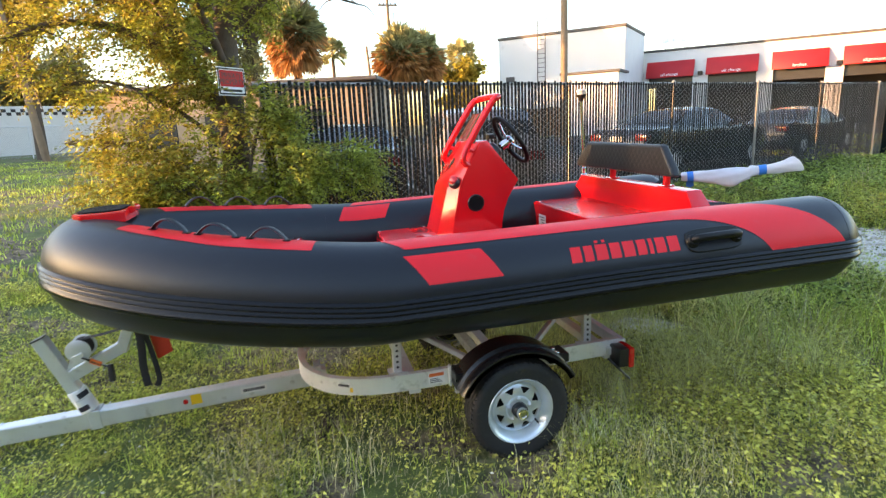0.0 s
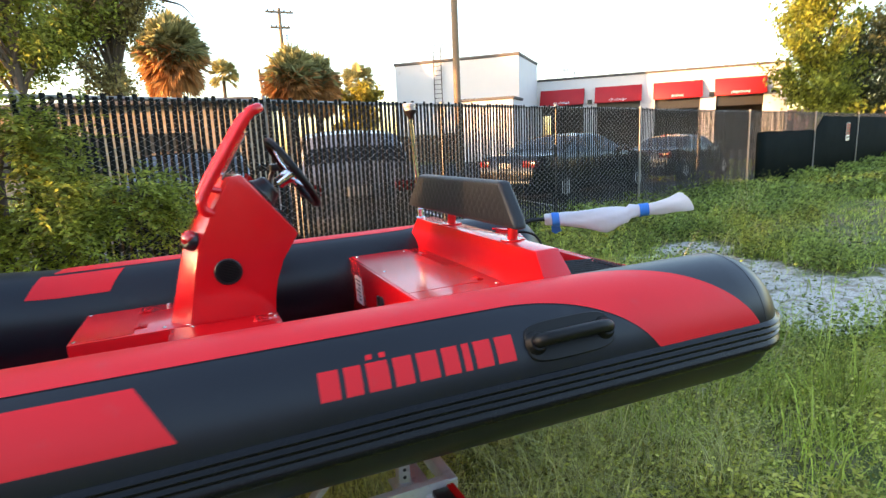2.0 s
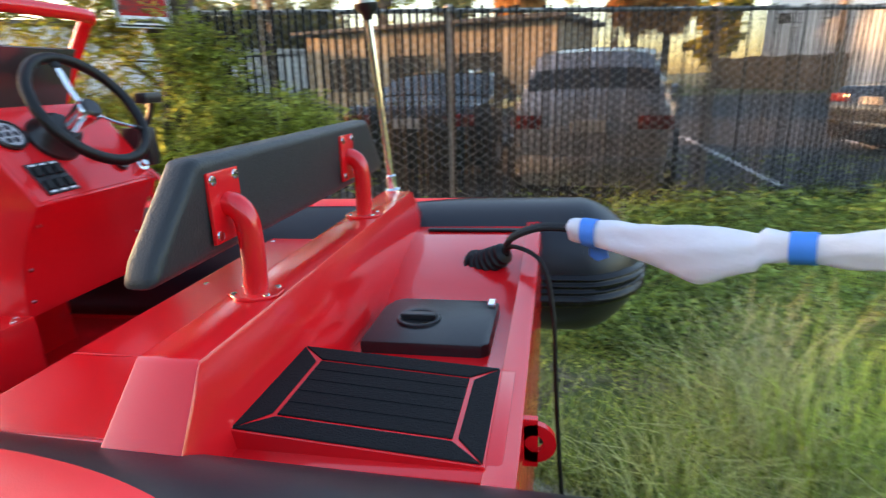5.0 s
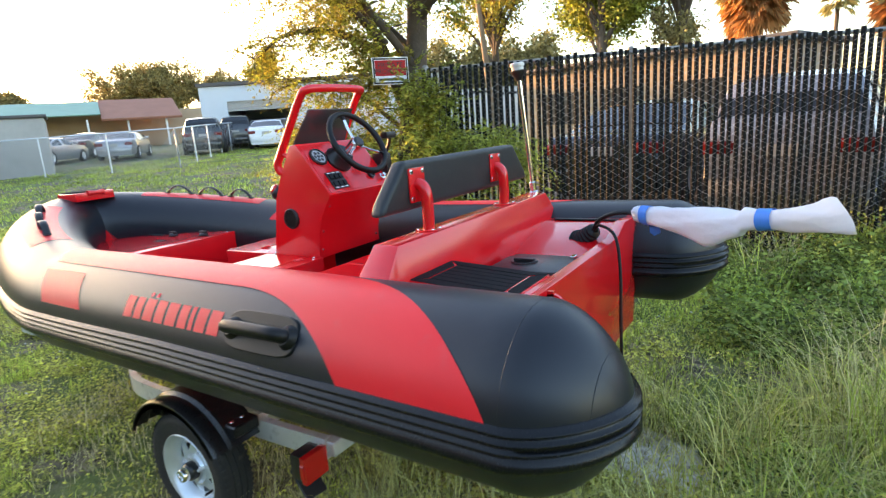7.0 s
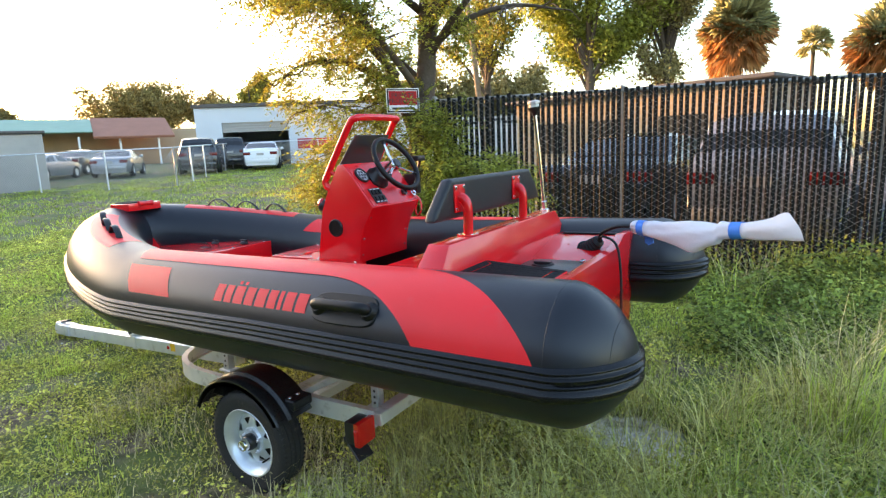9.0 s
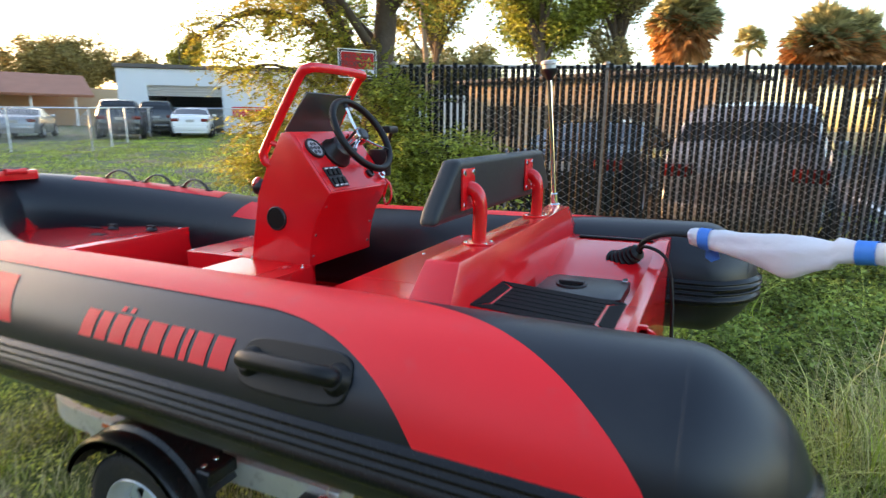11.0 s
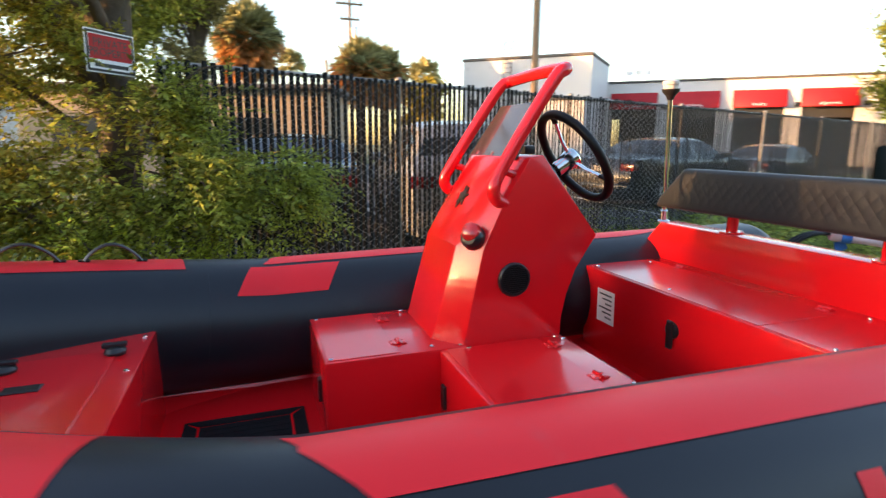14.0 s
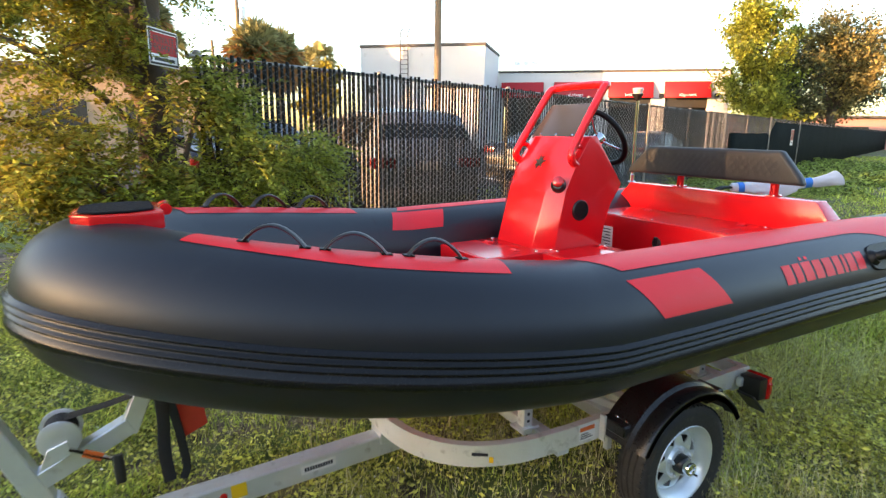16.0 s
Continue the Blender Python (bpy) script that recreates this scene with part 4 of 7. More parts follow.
rp = [(1.018, nr, 0.468), (0.99, nr - 0.004, 0.482), (0.981, nr - 0.006, 0.512), (0.999, nr, 0.552), (1.068, nr + 0.006, 0.66), (1.175, nr + 0.012, 0.815), (1.208, nr + 0.02, 0.838), (1.222, nr + 0.055, 0.845), (1.222, 0.23, 0.848), (1.222, fr - 0.055, 0.845), (1.208, fr - 0.02, 0.838), (1.175, fr - 0.012, 0.815), (1.068, fr - 0.006, 0.66), (0.999, fr, 0.552), (0.981, fr + 0.006, 0.512), (0.99, fr + 0.004, 0.482), (1.018, fr, 0.468)]
sweep(rail, curve_pts(rp, 5), 0.0190, 16)
for yy in (nr, fr):
    sweep(rail, [(1.0, yy, 0.565), (1.062, yy + (0.01 if yy < 0.2 else -0.01), 0.545)], 0.012, 10)
part("grab_rail", rail, RED, console, "red tubular grab rail")

# Steering wheel.
WC = Vector((1.342, 0.20, 0.588))
WN = Vector((0.847, 0, 0.53))
WM = Matrix.Translation(WC) @ Matrix((Vector((0, 1, 0)), Vector((-0.53, 0, 0.847)), WN)).transposed().to_4x4()
wheel = part("steering_wheel", lathe(bmesh.new(), [(0.024, -0.075), (0.027, -0.05), (0.032, -0.02), (0.033, 0.0), (0.029, 0.006), (0, 0.006)], WM, 28), CHROME, boat, "steering wheel with a black rim and steel spokes")
part("hub_cap", lathe(bmesh.new(), [(0.027, 0.0055), (0.027, 0.010), (0.022, 0.014), (0, 0.015)], WM, 24), BLACK_PLASTIC, wheel, "black hub cap")
rim = bmesh.new()
sweep(rim, [WM @ Vector((0.158 * math.cos(2 * math.pi * i / 56), 0.158 * math.sin(2 * math.pi * i / 56), 0.0)) for i in range(56)], 0.0145, 12, closed=True)
part("rim", rim, BLACK_RUBBER, wheel, "black grip rim")
for a in (90, 210, 330):
    t = radians(a)
    sp = bmesh.new()
    sweep(sp, [WM @ Vector((r * math.cos(t), r * math.sin(t), h)) for r, h in ((0.025, -0.012), (0.07, -0.012), (0.12, -0.004), (0.152, 0.0))], 0.0095, 10, flat=0.45)
    part("spoke", sp, CHROME, wheel, "brushed steel spoke")
    pad = bmesh.new()
    sweep(pad, [WM @ Vector((r * math.cos(t), r * math.sin(t), -0.002)) for r in (0.128, 0.15)], 0.015, 10, flat=0.5)
    part("spoke_pad", pad, BLACK_RUBBER, wheel)
part("helm_housing", lathe(bmesh.new(), [(0.070, 0), (0.070, 0.014), (0.058, 0.030), (0.050, 0.058), (0.040, 0.066), (0, 0.066)], Matrix.Translation(dash(0.20, 0.60, 0.0)) @ DASH_M, 30), BLACK_PLASTIC, console, "black helm bezel behind the wheel")
thr = bmesh.new()
bevel(box(thr, 1.20, 1.30, 0.455, 0.50, 0.40, 0.52), 0.012, 2)
thr2 = bmesh.new()
sweep(thr2, [(1.25, 0.49, 0.48), (1.285, 0.505, 0.56), (1.30, 0.50, 0.60)], [0.010, 0.009, 0.012], 10)
bevel(box(thr2, 1.285, 1.33, 0.44, 0.52, 0.592, 0.625), 0.010, 2, 80)
throttle = part("throttle_box", thr, BLACK_PLASTIC, console, "black throttle control on the console side")
part("throttle_lever", thr2, BLACK_PLASTIC, throttle)

# Seat locker, seat beam, backrest.
seat_locker = part("seat_locker", bevel(box(bmesh.new(), 1.625, 2.06, -0.56, 0.55, -0.2, 0.137), 0.008), RED, boat, "red seat locker with hinged lids")
for y0, y1 in ((-0.54, -0.30), (-0.295, 0.535)):
    part("locker_lid", bbox(1.635, 1.93, y0, y1, 0.1372, 0.1396, 0.001, 1), RED, seat_locker)
for y in (-0.25, 0.36):
    hinge(seat_locker, 1.94, y, 0.138)
for x, y in ((1.655, -0.5), (1.655, 0.50), (1.90, 0.49), (1.97, -0.36), (1.97, -0.5), (1.67, 0.1)):
    screw(seat_locker, x, y, 0.1395)
lk = bmesh.new()
lathe(lk, [(0.028, 0), (0.028, 0.008), (0.016, 0.014), (0, 0.014)], along((1.625, 0.02, 0.025), (-1, 0, 0)), 16)
bevel(box(lk, 1.604, 1.616, 0.005, 0.03, -0.035, 0.06), 0.003, 1, 80)
part("latch", lk, BLACK_PLASTIC, seat_locker, "black turn latch")
part("latch", bbox(1.612, 1.627, -0.26, -0.22, -0.06, -0.02, 0.004, 1), BLACK_PLASTIC, seat_locker)
plate = part("maker_plate", bbox(1.6225, 1.6255, 0.34, 0.45, -0.065, 0.065, 0.0008, 1), STICKER, seat_locker, "white maker's plate")
for i in range(6):
    part("plate_text", bbox(1.6215, 1.6226, 0.355, 0.435 - 0.02 * (i % 3), 0.045 - 0.018 * i, 0.051 - 0.018 * i, 0.0003, 1), INK, plate)


def beam_mesh():
    """The seat beam: a folded box whose ends slope down to the tubes."""
    bm = bmesh.new()
    secs = [(-0.66, 0.17, 2.0, 2.125), (-0.56, 0.288, 2.018, 2.112), (0.585, 0.288, 2.018, 2.112), (0.655, 0.20, 2.0, 2.125)]
    rows = [[bm.verts.new(q) for q in ((2.0, y, 0.10), (xa, y, z), (xb, y, z), (2.15, y, 0.06))] for y, z, xa, xb in secs]
    for q, s in zip(rows, rows[1:]):
        for j in range(4):
            bm.faces.new((q[j], q[(j + 1) % 4], s[(j + 1) % 4], s[j]))
    bm.faces.new(rows[0])
    bm.faces.new(rows[-1][::-1])
    return bm


seat_beam = part("seat_beam", bevel(beam_mesh(), 0.007), RED, boat, "red folded beam across the stern carrying the backrest")
back = bmesh.new()
BK = [(-0.515, 0.36), (0.575, 0.36), (0.555, 0.40), (0.43, 0.525), (-0.385, 0.525), (-0.495, 0.40)]
for xs, sc in ((1.915, 0.0),):
    v0 = [back.verts.new((1.968 + 0.012 * (z - 0.36) / 0.165, y, z)) for y, z in BK]
    v1 = [back.verts.new((2.025 + 0.01 * (z - 0.36) / 0.165, y, z)) for y, z in BK]
    back.faces.new(v0[::-1])
    back.faces.new(v1)
    for i in range(6):
        back.faces.new((v0[i], v0[(i + 1) % 6], v1[(i + 1) % 6], v1[i]))
backrest = part("backrest", bevel(back, 0.020, 4), LEATHER, boat, "black vinyl backrest cushion with quilted front")
# Quilted diamonds on the front.
qb = bmesh.new()
for i in range(26):
    for j in range(5):
        cy, cz = -0.46 + 0.042 * i + (0.021 if j % 2 else 0), 0.407 + 0.025 * j
        edge = 0.36 + (cy + 0.495) * 1.1 if cy < -0.385 else (0.525 if cy < 0.43 else 0.525 - (cy - 0.43))
        if cz + 0.02 > 0.505 or not (-0.45 < cy < 0.51) or cz > edge + 0.13:
            continue
        if cy < -0.385 and cz > 0.40 + (cy + 0.495) * 1.13 - 0.045 or cy > 0.43 and cz > 0.525 - (cy - 0.43) * 1.0 - 0.055:
            continue
        c = [qb.verts.new((1.9675 + 0.012 * (z - 0.36) / 0.165, y, z)) for y, z in ((cy - 0.020, cz), (cy, cz - 0.025), (cy + 0.020, cz), (cy, cz + 0.025))]
        m2 = qb.verts.new((1.9645 + 0.012 * (cz - 0.36) / 0.165, cy, cz))
        for k in range(4):
            qb.faces.new((c[k], c[(k + 1) % 4], m2))
tagged(part("quilting", qb, LEATHER, backrest, "", 60), kind="stuff")
for y in (-0.325, 0.245):
    bp = part("bracket_plate", bevel(box(bmesh.new(), 2.03, 2.038, y - 0.045, y + 0.045, 0.385, 0.50), 0.006, 2), RED, backrest, "red bracket plate bolted to the cushion")
    for sy, sz in ((-0.033, 0.398), (0.033, 0.487), (-0.033, 0.487), (0.033, 0.398)):
        screw(bp, 2.038, y + sy, sz, 0.009, (1, 0, 0))
    st = bmesh.new()
    sweep(st, curve_pts([(2.036, y, 0.445), (2.054, y, 0.439), (2.068, y, 0.415), (2.070, y, 0.36), (2.066, y, 0.29)], 5), 0.0205, 16)
    pst = part("post", st, RED, backrest, "red bent tube post")
    part("post_foot", bevel(prism(bmesh.new(), [(2.066 + 0.045 * math.cos(t) * (1.1 if abs(math.sin(t)) < 0.5 else 0.9), y + 0.042 * math.sin(t)) for t in [2 * math.pi * i / 8 + 0.39 for i in range(8)]], "z", 0.288, 0.294), 0.0015, 1), RED, backrest)
    for sx, sy in ((-0.03, -0.02), (0.03, 0.02), (0.03, -0.02), (-0.03, 0.02)):
        screw(backrest, 2.066 + sx, y + sy, 0.294, 0.006)

# Stern well.
well = bmesh.new()
prism(well, [(-0.57, 0.148), (-0.285, 0.148), (-0.28, 0.085), (0.13, 0.085), (0.20, 0.11), (0.50, 0.165), (0.62, 0.17), (0.62, -0.2), (-0.57, -0.2)], "x", 2.115, 2.50)
stern_deck = part("stern_deck", bevel(well, 0.006), RED, boat, "red stepped stern deck")
stern_mat = mat_piece(2.125, 2.478, -0.546, -0.291, 0.163, boat, "stern_mat", 0.028)
stern_mat.matrix_local = pose(2.30, 0, 0.163) @ pose(0, 0, 0, 0, 4.0, 0) @ pose(-2.30, 0, -0.163)
hp = [(2.165, -0.13), (2.42, -0.13), (2.435, -0.115), (2.435, 0.10), (2.42, 0.115), (2.20, 0.115), (2.18, 0.10), (2.165, 0.06)]
hatch = part("stern_hatch", bevel(prism(bmesh.new(), hp, "z", 0.07, 0.112), 0.008), BLACK_PLASTIC, boat, "glossy black plastic inspection hatch")
cap = bmesh.new()
lathe(cap, [(0.050, 0.0), (0.049, 0.007), (0.040, 0.006), (0.036, 0.0015), (0, 0.001)], pose(2.265, -0.01, 0.112), 28)
box(cap, 2.225, 2.305, -0.020, 0.0, 0.113, 0.127)
part("turn_latch", bevel(cap, 0.002, 1, 60), BLACK_PLASTIC, hatch)
part("hatch_clip", bbox(2.41, 2.428, 0.065, 0.10, 0.112, 0.122, 0.002, 1), CHROME, hatch)
slot = part("deck_slot", bbox(2.17, 2.46, 0.53, 0.555, 0.168, 0.176, 0.003, 1), BLACK_RUBBER, stern_deck, "black strip along the deck edge")
transom = part("transom", bevel(prism(bmesh.new(), [(-0.52, -0.27), (0.52, -0.27), (0.63, 0.18), (0.42, 0.19), (0.30, 0.145), (-0.52, 0.145), (-0.6, 0.16)], "x", 2.475, 2.520), 0.006), RED, boat, "red transom plate")
for yy, ez in ((-0.41, 0.100),):
    eye = bmesh.new()
    lathe(eye, [(0.014, -0.006), (0.032, -0.006), (0.032, 0.006), (0.014, 0.006)], along((2.535, yy, ez), (0, 1, 0)), 24, closed=True)
    box(eye, 2.515, 2.54, yy - 0.006, yy + 0.006, ez - 0.04, ez + 0.04)
    part("tow_eye", eye, RED, transom, "red tow eye")
dr = part("drain_cover", lathe(bmesh.new(), [(0.02, 0), (0.02, 0.012), (0.012, 0.016), (0, 0.016)], along((2.535, -0.1, -0.1), (1, 0, 0)), 16), BLACK_PLASTIC, transom)

# Rigging boot, hoses and the wrapped loom.
boot = bmesh.new()
bd = Vector((0.14, -0.10, 0.12))
b0 = Vector((2.36, 0.345, 0.115))
lathe(boot, [(0.055, -0.006), (0.056, 0.0)] + [(r0 - 0.0035 * k, 0.018 * k + h) for k in range(6) for r0, h in ((0.040, 0.001), (0.047, 0.005), (0.047, 0.012), (0.040, 0.017))] + [(0.014, 0.112)], along(b0, bd), 20)
part("rigging_boot", boot, BLACK_RUBBER, boat, "ribbed black rubber rigging boot")
for k, (dy, r) in enumerate(((0.0, 0.009), (0.018, 0.008), (-0.014, 0.007))):
    cb = bmesh.new()
    sweep(cb, curve_pts([b0 + bd * 0.5 + Vector((0, dy * 0.5, 0)), (2.45, 0.30 + dy, 0.215), (2.52, 0.285 + dy, 0.247), (2.60, 0.27 + dy, 0.25), (2.68, 0.23 + dy, 0.245)], 6), r, 8)
    part("hose", cb, BLACK_RUBBER, boat, "black control hose")
cb = bmesh.new()
sweep(cb, curve_pts([b0 + bd * 0.5, (2.46, 0.27, 0.20), (2.53, 0.23, 0.17), (2.56, 0.19, 0.05), (2.57, 0.15, -0.15), (2.58, 0.12, -0.32), (2.59, 0.10, -0.44), (2.60, 0.105, -0.50)], 6), 0.006, 8)
part("hose", cb, BLACK_RUBBER, boat, "black cable hanging behind the transom")
L0, L1 = Vector((2.60, 0.262, 0.250)), Vector((3.225, -0.075, 0.305))
wrap = bmesh.new()
prof = [(0.0, 0.026), (0.02, 0.031), (0.06, 0.031), (0.11, 0.034), (0.18, 0.038), (0.26, 0.042), (0.34, 0.046), (0.42, 0.049), (0.48, 0.047), (0.54, 0.042), (0.60, 0.036), (0.68, 0.029), (0.72, 0.028), (0.77, 0.030), (0.84, 0.036), (0.92, 0.043), (0.98, 0.047), (1.0, 0.045)]
dirn = (L1 - L0).normalized()
sdv = dirn.cross(Vector((0, 0, 1))).normalized()
upn = sdv.cross(dirn)
rng = random.Random(5)
rings = []
for i in range(57):
    f = i / 56
    r = float(np.interp(f, [q[0] for q in prof], [q[1] for q in prof]))
    flatten = 0.8 - 0.45 * max(0.0, (f - 0.76) / 0.24)      # the open end is pressed flat
    c = L0 + (L1 - L0) * f - Vector((0, 0, 0.030 * math.sin(math.pi * f) * (1 if f < 0.6 else 0.5)))
    ring = []
    for j in range(28):
        t = 2 * math.pi * j / 28
        sag = 1.0 + 0.55 * math.exp(-((f - 0.44) / 0.09) ** 2) * max(0.0, -math.sin(t))
        held = min(1.0, 12 * min(abs(f - 0.078), abs(f - 0.70)))
        rr = r * (1 + held * (0.09 * math.sin(3 * t + 9 * f + 2 * math.sin(7 * f)) + 0.06 * math.sin(5 * t - 13 * f) + 0.045 * abs(math.sin(4 * t + 21 * f))) + rng.uniform(-0.012, 0.012))
        slant = dirn * (0.030 * math.sin(t + 2.4) * max(0.0, (f - 0.9) / 0.1))
        ring.append(wrap.verts.new(c + slant + rr * (math.cos(t) * flatten * sdv + math.sin(t) * (1 + (sag - 1) * abs(math.sin(t))) * upn)))
    rings.append(ring)
for q, s in zip(rings, rings[1:]):
    for j in range(28):
        wrap.faces.new((q[j], q[(j + 1) % 28], s[(j + 1) % 28], s[j]))
wrap.faces.new(rings[0][::-1])
wrap.faces.new(rings[-1])
loom = part("wrapped_loom", wrap, WHITE_FILM, boat, "cable loom wrapped in white foam sheet and blue tape", 70)
for f0, f1 in ((0.05, 0.105), (0.67, 0.735)):
    tp = bmesh.new()
    rr = []
    for f in (f0, (f0 + f1) / 2, f1):
        r = float(np.interp(f, [q[0] for q in prof], [q[1] for q in prof])) + 0.003
        c = L0 + (L1 - L0) * f - Vector((0, 0, 0.030 * math.sin(math.pi * f) * (1 if f < 0.6 else 0.5)))
        rr.append([tp.verts.new(c + r * 1.04 * (math.cos(2 * math.pi * j / 24) * 0.82 * sdv + math.sin(2 * math.pi * j / 24) * upn)) for j in range(24)])
    for q, s in zip(rr, rr[1:]):
        for j in range(24):
            tp.faces.new((q[j], q[(j + 1) % 24], s[(j + 1) % 24], s[j]))
    part("tape_band", tp, BLUE_TAPE, loom, "blue masking tape", 70)
tail = bmesh.new()
tc0 = L0 + (L1 - L0) * 0.08 - Vector((0, 0, 0.045))
prism(tail, [(-0.02, 0), (0.022, 0.004), (0.03, -0.03), (0.0, -0.042), (-0.02, -0.03)], "z", 0, 0.001)
part("tape_tail", moved(tail, Matrix.Translation(tc0) @ Matrix((dirn, upn, -sdv)).transposed().to_4x4() @ pose(0, 0, 0.03)), BLUE_TAPE, loom)

# Stern light on its pole.
pole_b, pole_t = Vector((2.045, 0.60, 0.285)), Vector((2.012, 0.567, 0.845))
pl = bmesh.new()
sweep(pl, [pole_b, pole_t], 0.0105, 12)
stern_light = part("stern_light", pl, CHROME, boat, "stainless steel pole with an all-round white light")
part("light_base", lathe(bmesh.new(), [(0.026, 0), (0.026, 0.006), (0.016, 0.012), (0.016, 0.05), (0.012, 0.055)], along(pole_b, pole_t - pole_b), 18), CHROME, stern_light)
part("light_collar", lathe(bmesh.new(), [(0.012, -0.045), (0.018, -0.03), (0.034, -0.012), (0.036, 0.0), (0, 0.0)], along(pole_t, pole_t - pole_b), 20), BLACK_PLASTIC, stern_light)
part("light_lens", lathe(bmesh.new(), [(0.028, 0.0), (0.028, 0.016), (0.033, 0.018), (0.033, 0.030), (0.026, 0.034), (0, 0.035)], along(pole_t, pole_t - pole_b), 20), LAMP_GLASS, stern_light)

# Bow step.
bs = bmesh.new()
prism(bs, [(-0.765, -0.12), (-0.765, 0.12), (-0.85, 0.15), (-0.96, 0.14), (-1.01, 0.08), (-1.01, -0.08), (-0.96, -0.14), (-0.85, -0.15)], "z", 0.352, 0.405)
bow_step = part("bow_step", moved(bevel(bs, 0.006), pose(0, 0, 0.0)), RED, boat, "red bow step with a black tread")
tr = bmesh.new()
prism(tr, [(-0.79, -0.09), (-0.79, 0.09), (-0.86, 0.125), (-0.95, 0.118), (-0.99, 0.07), (-0.99, -0.07), (-0.95, -0.118), (-0.86, -0.125)], "z", 0.406, 0.413)
part("tread", bevel(tr, 0.003, 1), MAT_FOAM, bow_step, "black foam tread")
part("bow_roller", lathe(bmesh.new(), [(0.0, -0.05), (0.018, -0.05), (0.012, 0), (0.018, 0.05), (0, 0.05)], along((-0.755, 0.0, 0.40), (0, 1, 0)), 14), RED, bow_step)
for s in (-1, 1):
    part("step_leg", bevel(box(bmesh.new(), -0.96, -0.80, s * 0.10 - 0.008, s * 0.10 + 0.008, 0.30, 0.356), 0.003, 1), RED, bow_step)
# ---------- the trailer ----------
trailer = thing("boat_trailer", pose(0, 3.15, 0.0), "galvanized single-axle boat trailer standing on grass", "trailer")
T0, T1 = Vector((-2.14, 0, 0.165)), Vector((0.10, 0, 0.275))
tongue = part("tongue", beam(T0, T1, 0.076, 0.092, 0.006), GALV, trailer, "square galvanized drawbar")


def tongue_at(x):
    return T0 + (T1 - T0) * ((x - T0.x) / (T1.x - T0.x))


def on_tongue(x, dz=0.0):
    """A frame on the drawbar's near side face: x along, y up, z outward."""
    d = (T1 - T0).normalized()
    n = Vector((0, -1, 0))
    up = n.cross(d)
    return Matrix.Translation(tongue_at(x) + Vector((0, -0.038, dz))) @ Matrix((d, up, n)).transposed().to_4x4()


part("warning_sticker", moved(bbox(-0.028, 0.028, -0.028, 0.028, 0, 0.0012, 0.0004, 1), on_tongue(-0.60, 0.01)), YELLOW, tongue, "yellow warning sticker")
part("reflector", lathe(bmesh.new(), [(0.014, 0), (0.013, 0.004), (0, 0.005)], on_tongue(-0.655, 0.005), 16), RED_LENS, tongue, "small red reflector")
stk = part("name_sticker", moved(bbox(-0.07, 0.07, -0.018, 0.018, 0, 0.0012, 0.0004, 1), on_tongue(-0.30, 0.005)), STICKER, tongue, "white sticker with dark print")
for i in range(11):
    part("print_bar", moved(bbox(-0.056 + 0.0105 * i, -0.048 + 0.0105 * i, -0.008, 0.009, 0.001, 0.0018, 0.0002, 1), on_tongue(-0.30, 0.005)), INK, stk)
for x in (-0.66, -1.10):
    part("clamp_band", moved(bevel(box(bmesh.new(), -0.03, 0.03, -0.052, 0.052, -0.082, 0.006), 0.004, 1), on_tongue(x)) if x < -1 else moved(bbox(-0.005, 0.005, -0.048, 0.048, -0.078, 0.002, 0.001, 1), on_tongue(-1.55)), GALV, tongue)
cp = bmesh.new()
bevel(box(cp, -2.30, -2.10, -0.05, 0.05, 0.12, 0.215), 0.012, 2)
coupler = part("coupler", cp, GALV, trailer, "galvanized ball coupler")
lathe_c = lathe(bmesh.new(), [(0.0, 0.06), (0.04, 0.05), (0.052, 0.02), (0.052, -0.04), (0.04, -0.05), (0, -0.05)], pose(-2.30, 0, 0.17), 20)
part("ball_cup", lathe_c, GALV, coupler)
part("lock_lever", beam((-2.28, 0, 0.225), (-2.14, 0, 0.25), 0.03, 0.018), BLACK_PLASTIC, coupler)

# U-shaped frame.
RAIL_Y = 0.53


def u_path():
    pts = [(1.66, -RAIL_Y, 0.427), (1.2, -RAIL_Y, 0.415), (0.72, -RAIL_Y, 0.402), (0.50, -RAIL_Y + 0.005, 0.396), (0.30, -0.505, 0.394), (0.13, -0.43, 0.392), (0.02, -0.30, 0.390), (-0.03, -0.15, 0.390), (-0.04, 0, 0.390)]
    return pts + [(x, -y, z) for x, y, z in pts[-2::-1]]


fr = bmesh.new()
path = curve_pts(u_path(), 6)
sec = [(-0.004, -0.043), (0.016, -0.043), (0.016, -0.037), (0.003, -0.037), (0.003, 0.037), (0.016, 0.037), (0.016, 0.043), (-0.004, 0.043)]
rows = []
for i, p in enumerate(path):
    t = (path[min(i + 1, len(path) - 1)] - path[max(i - 1, 0)]).normalized()
    inw = Vector((0, 0, 1)).cross(t).normalized() * -1
    rows.append([fr.verts.new(p + a * 1.6 * inw + Vector((0, 0, b))) for a, b in sec])
for q, s in zip(rows, rows[1:]):
    for j in range(len(sec)):
        fr.faces.new((q[j], q[(j + 1) % len(sec)], s[(j + 1) % len(sec)], s[j]))
fr.faces.new(rows[0])
fr.faces.new(rows[-1][::-1])
frame_rail = part("frame_rail", fr, ALU, trailer, "bent aluminium channel frame", 40)


def on_rail(x, dz=0.0):
    return Matrix.Translation((x, -RAIL_Y - 0.0075, 0.402 + 0.026 * (x - 0.7) + dz)) @ Matrix((Vector((1, 0, 0.026)), Vector((-0.026, 0, 1)), Vector((0, -1, 0)))).transposed().to_4x4()


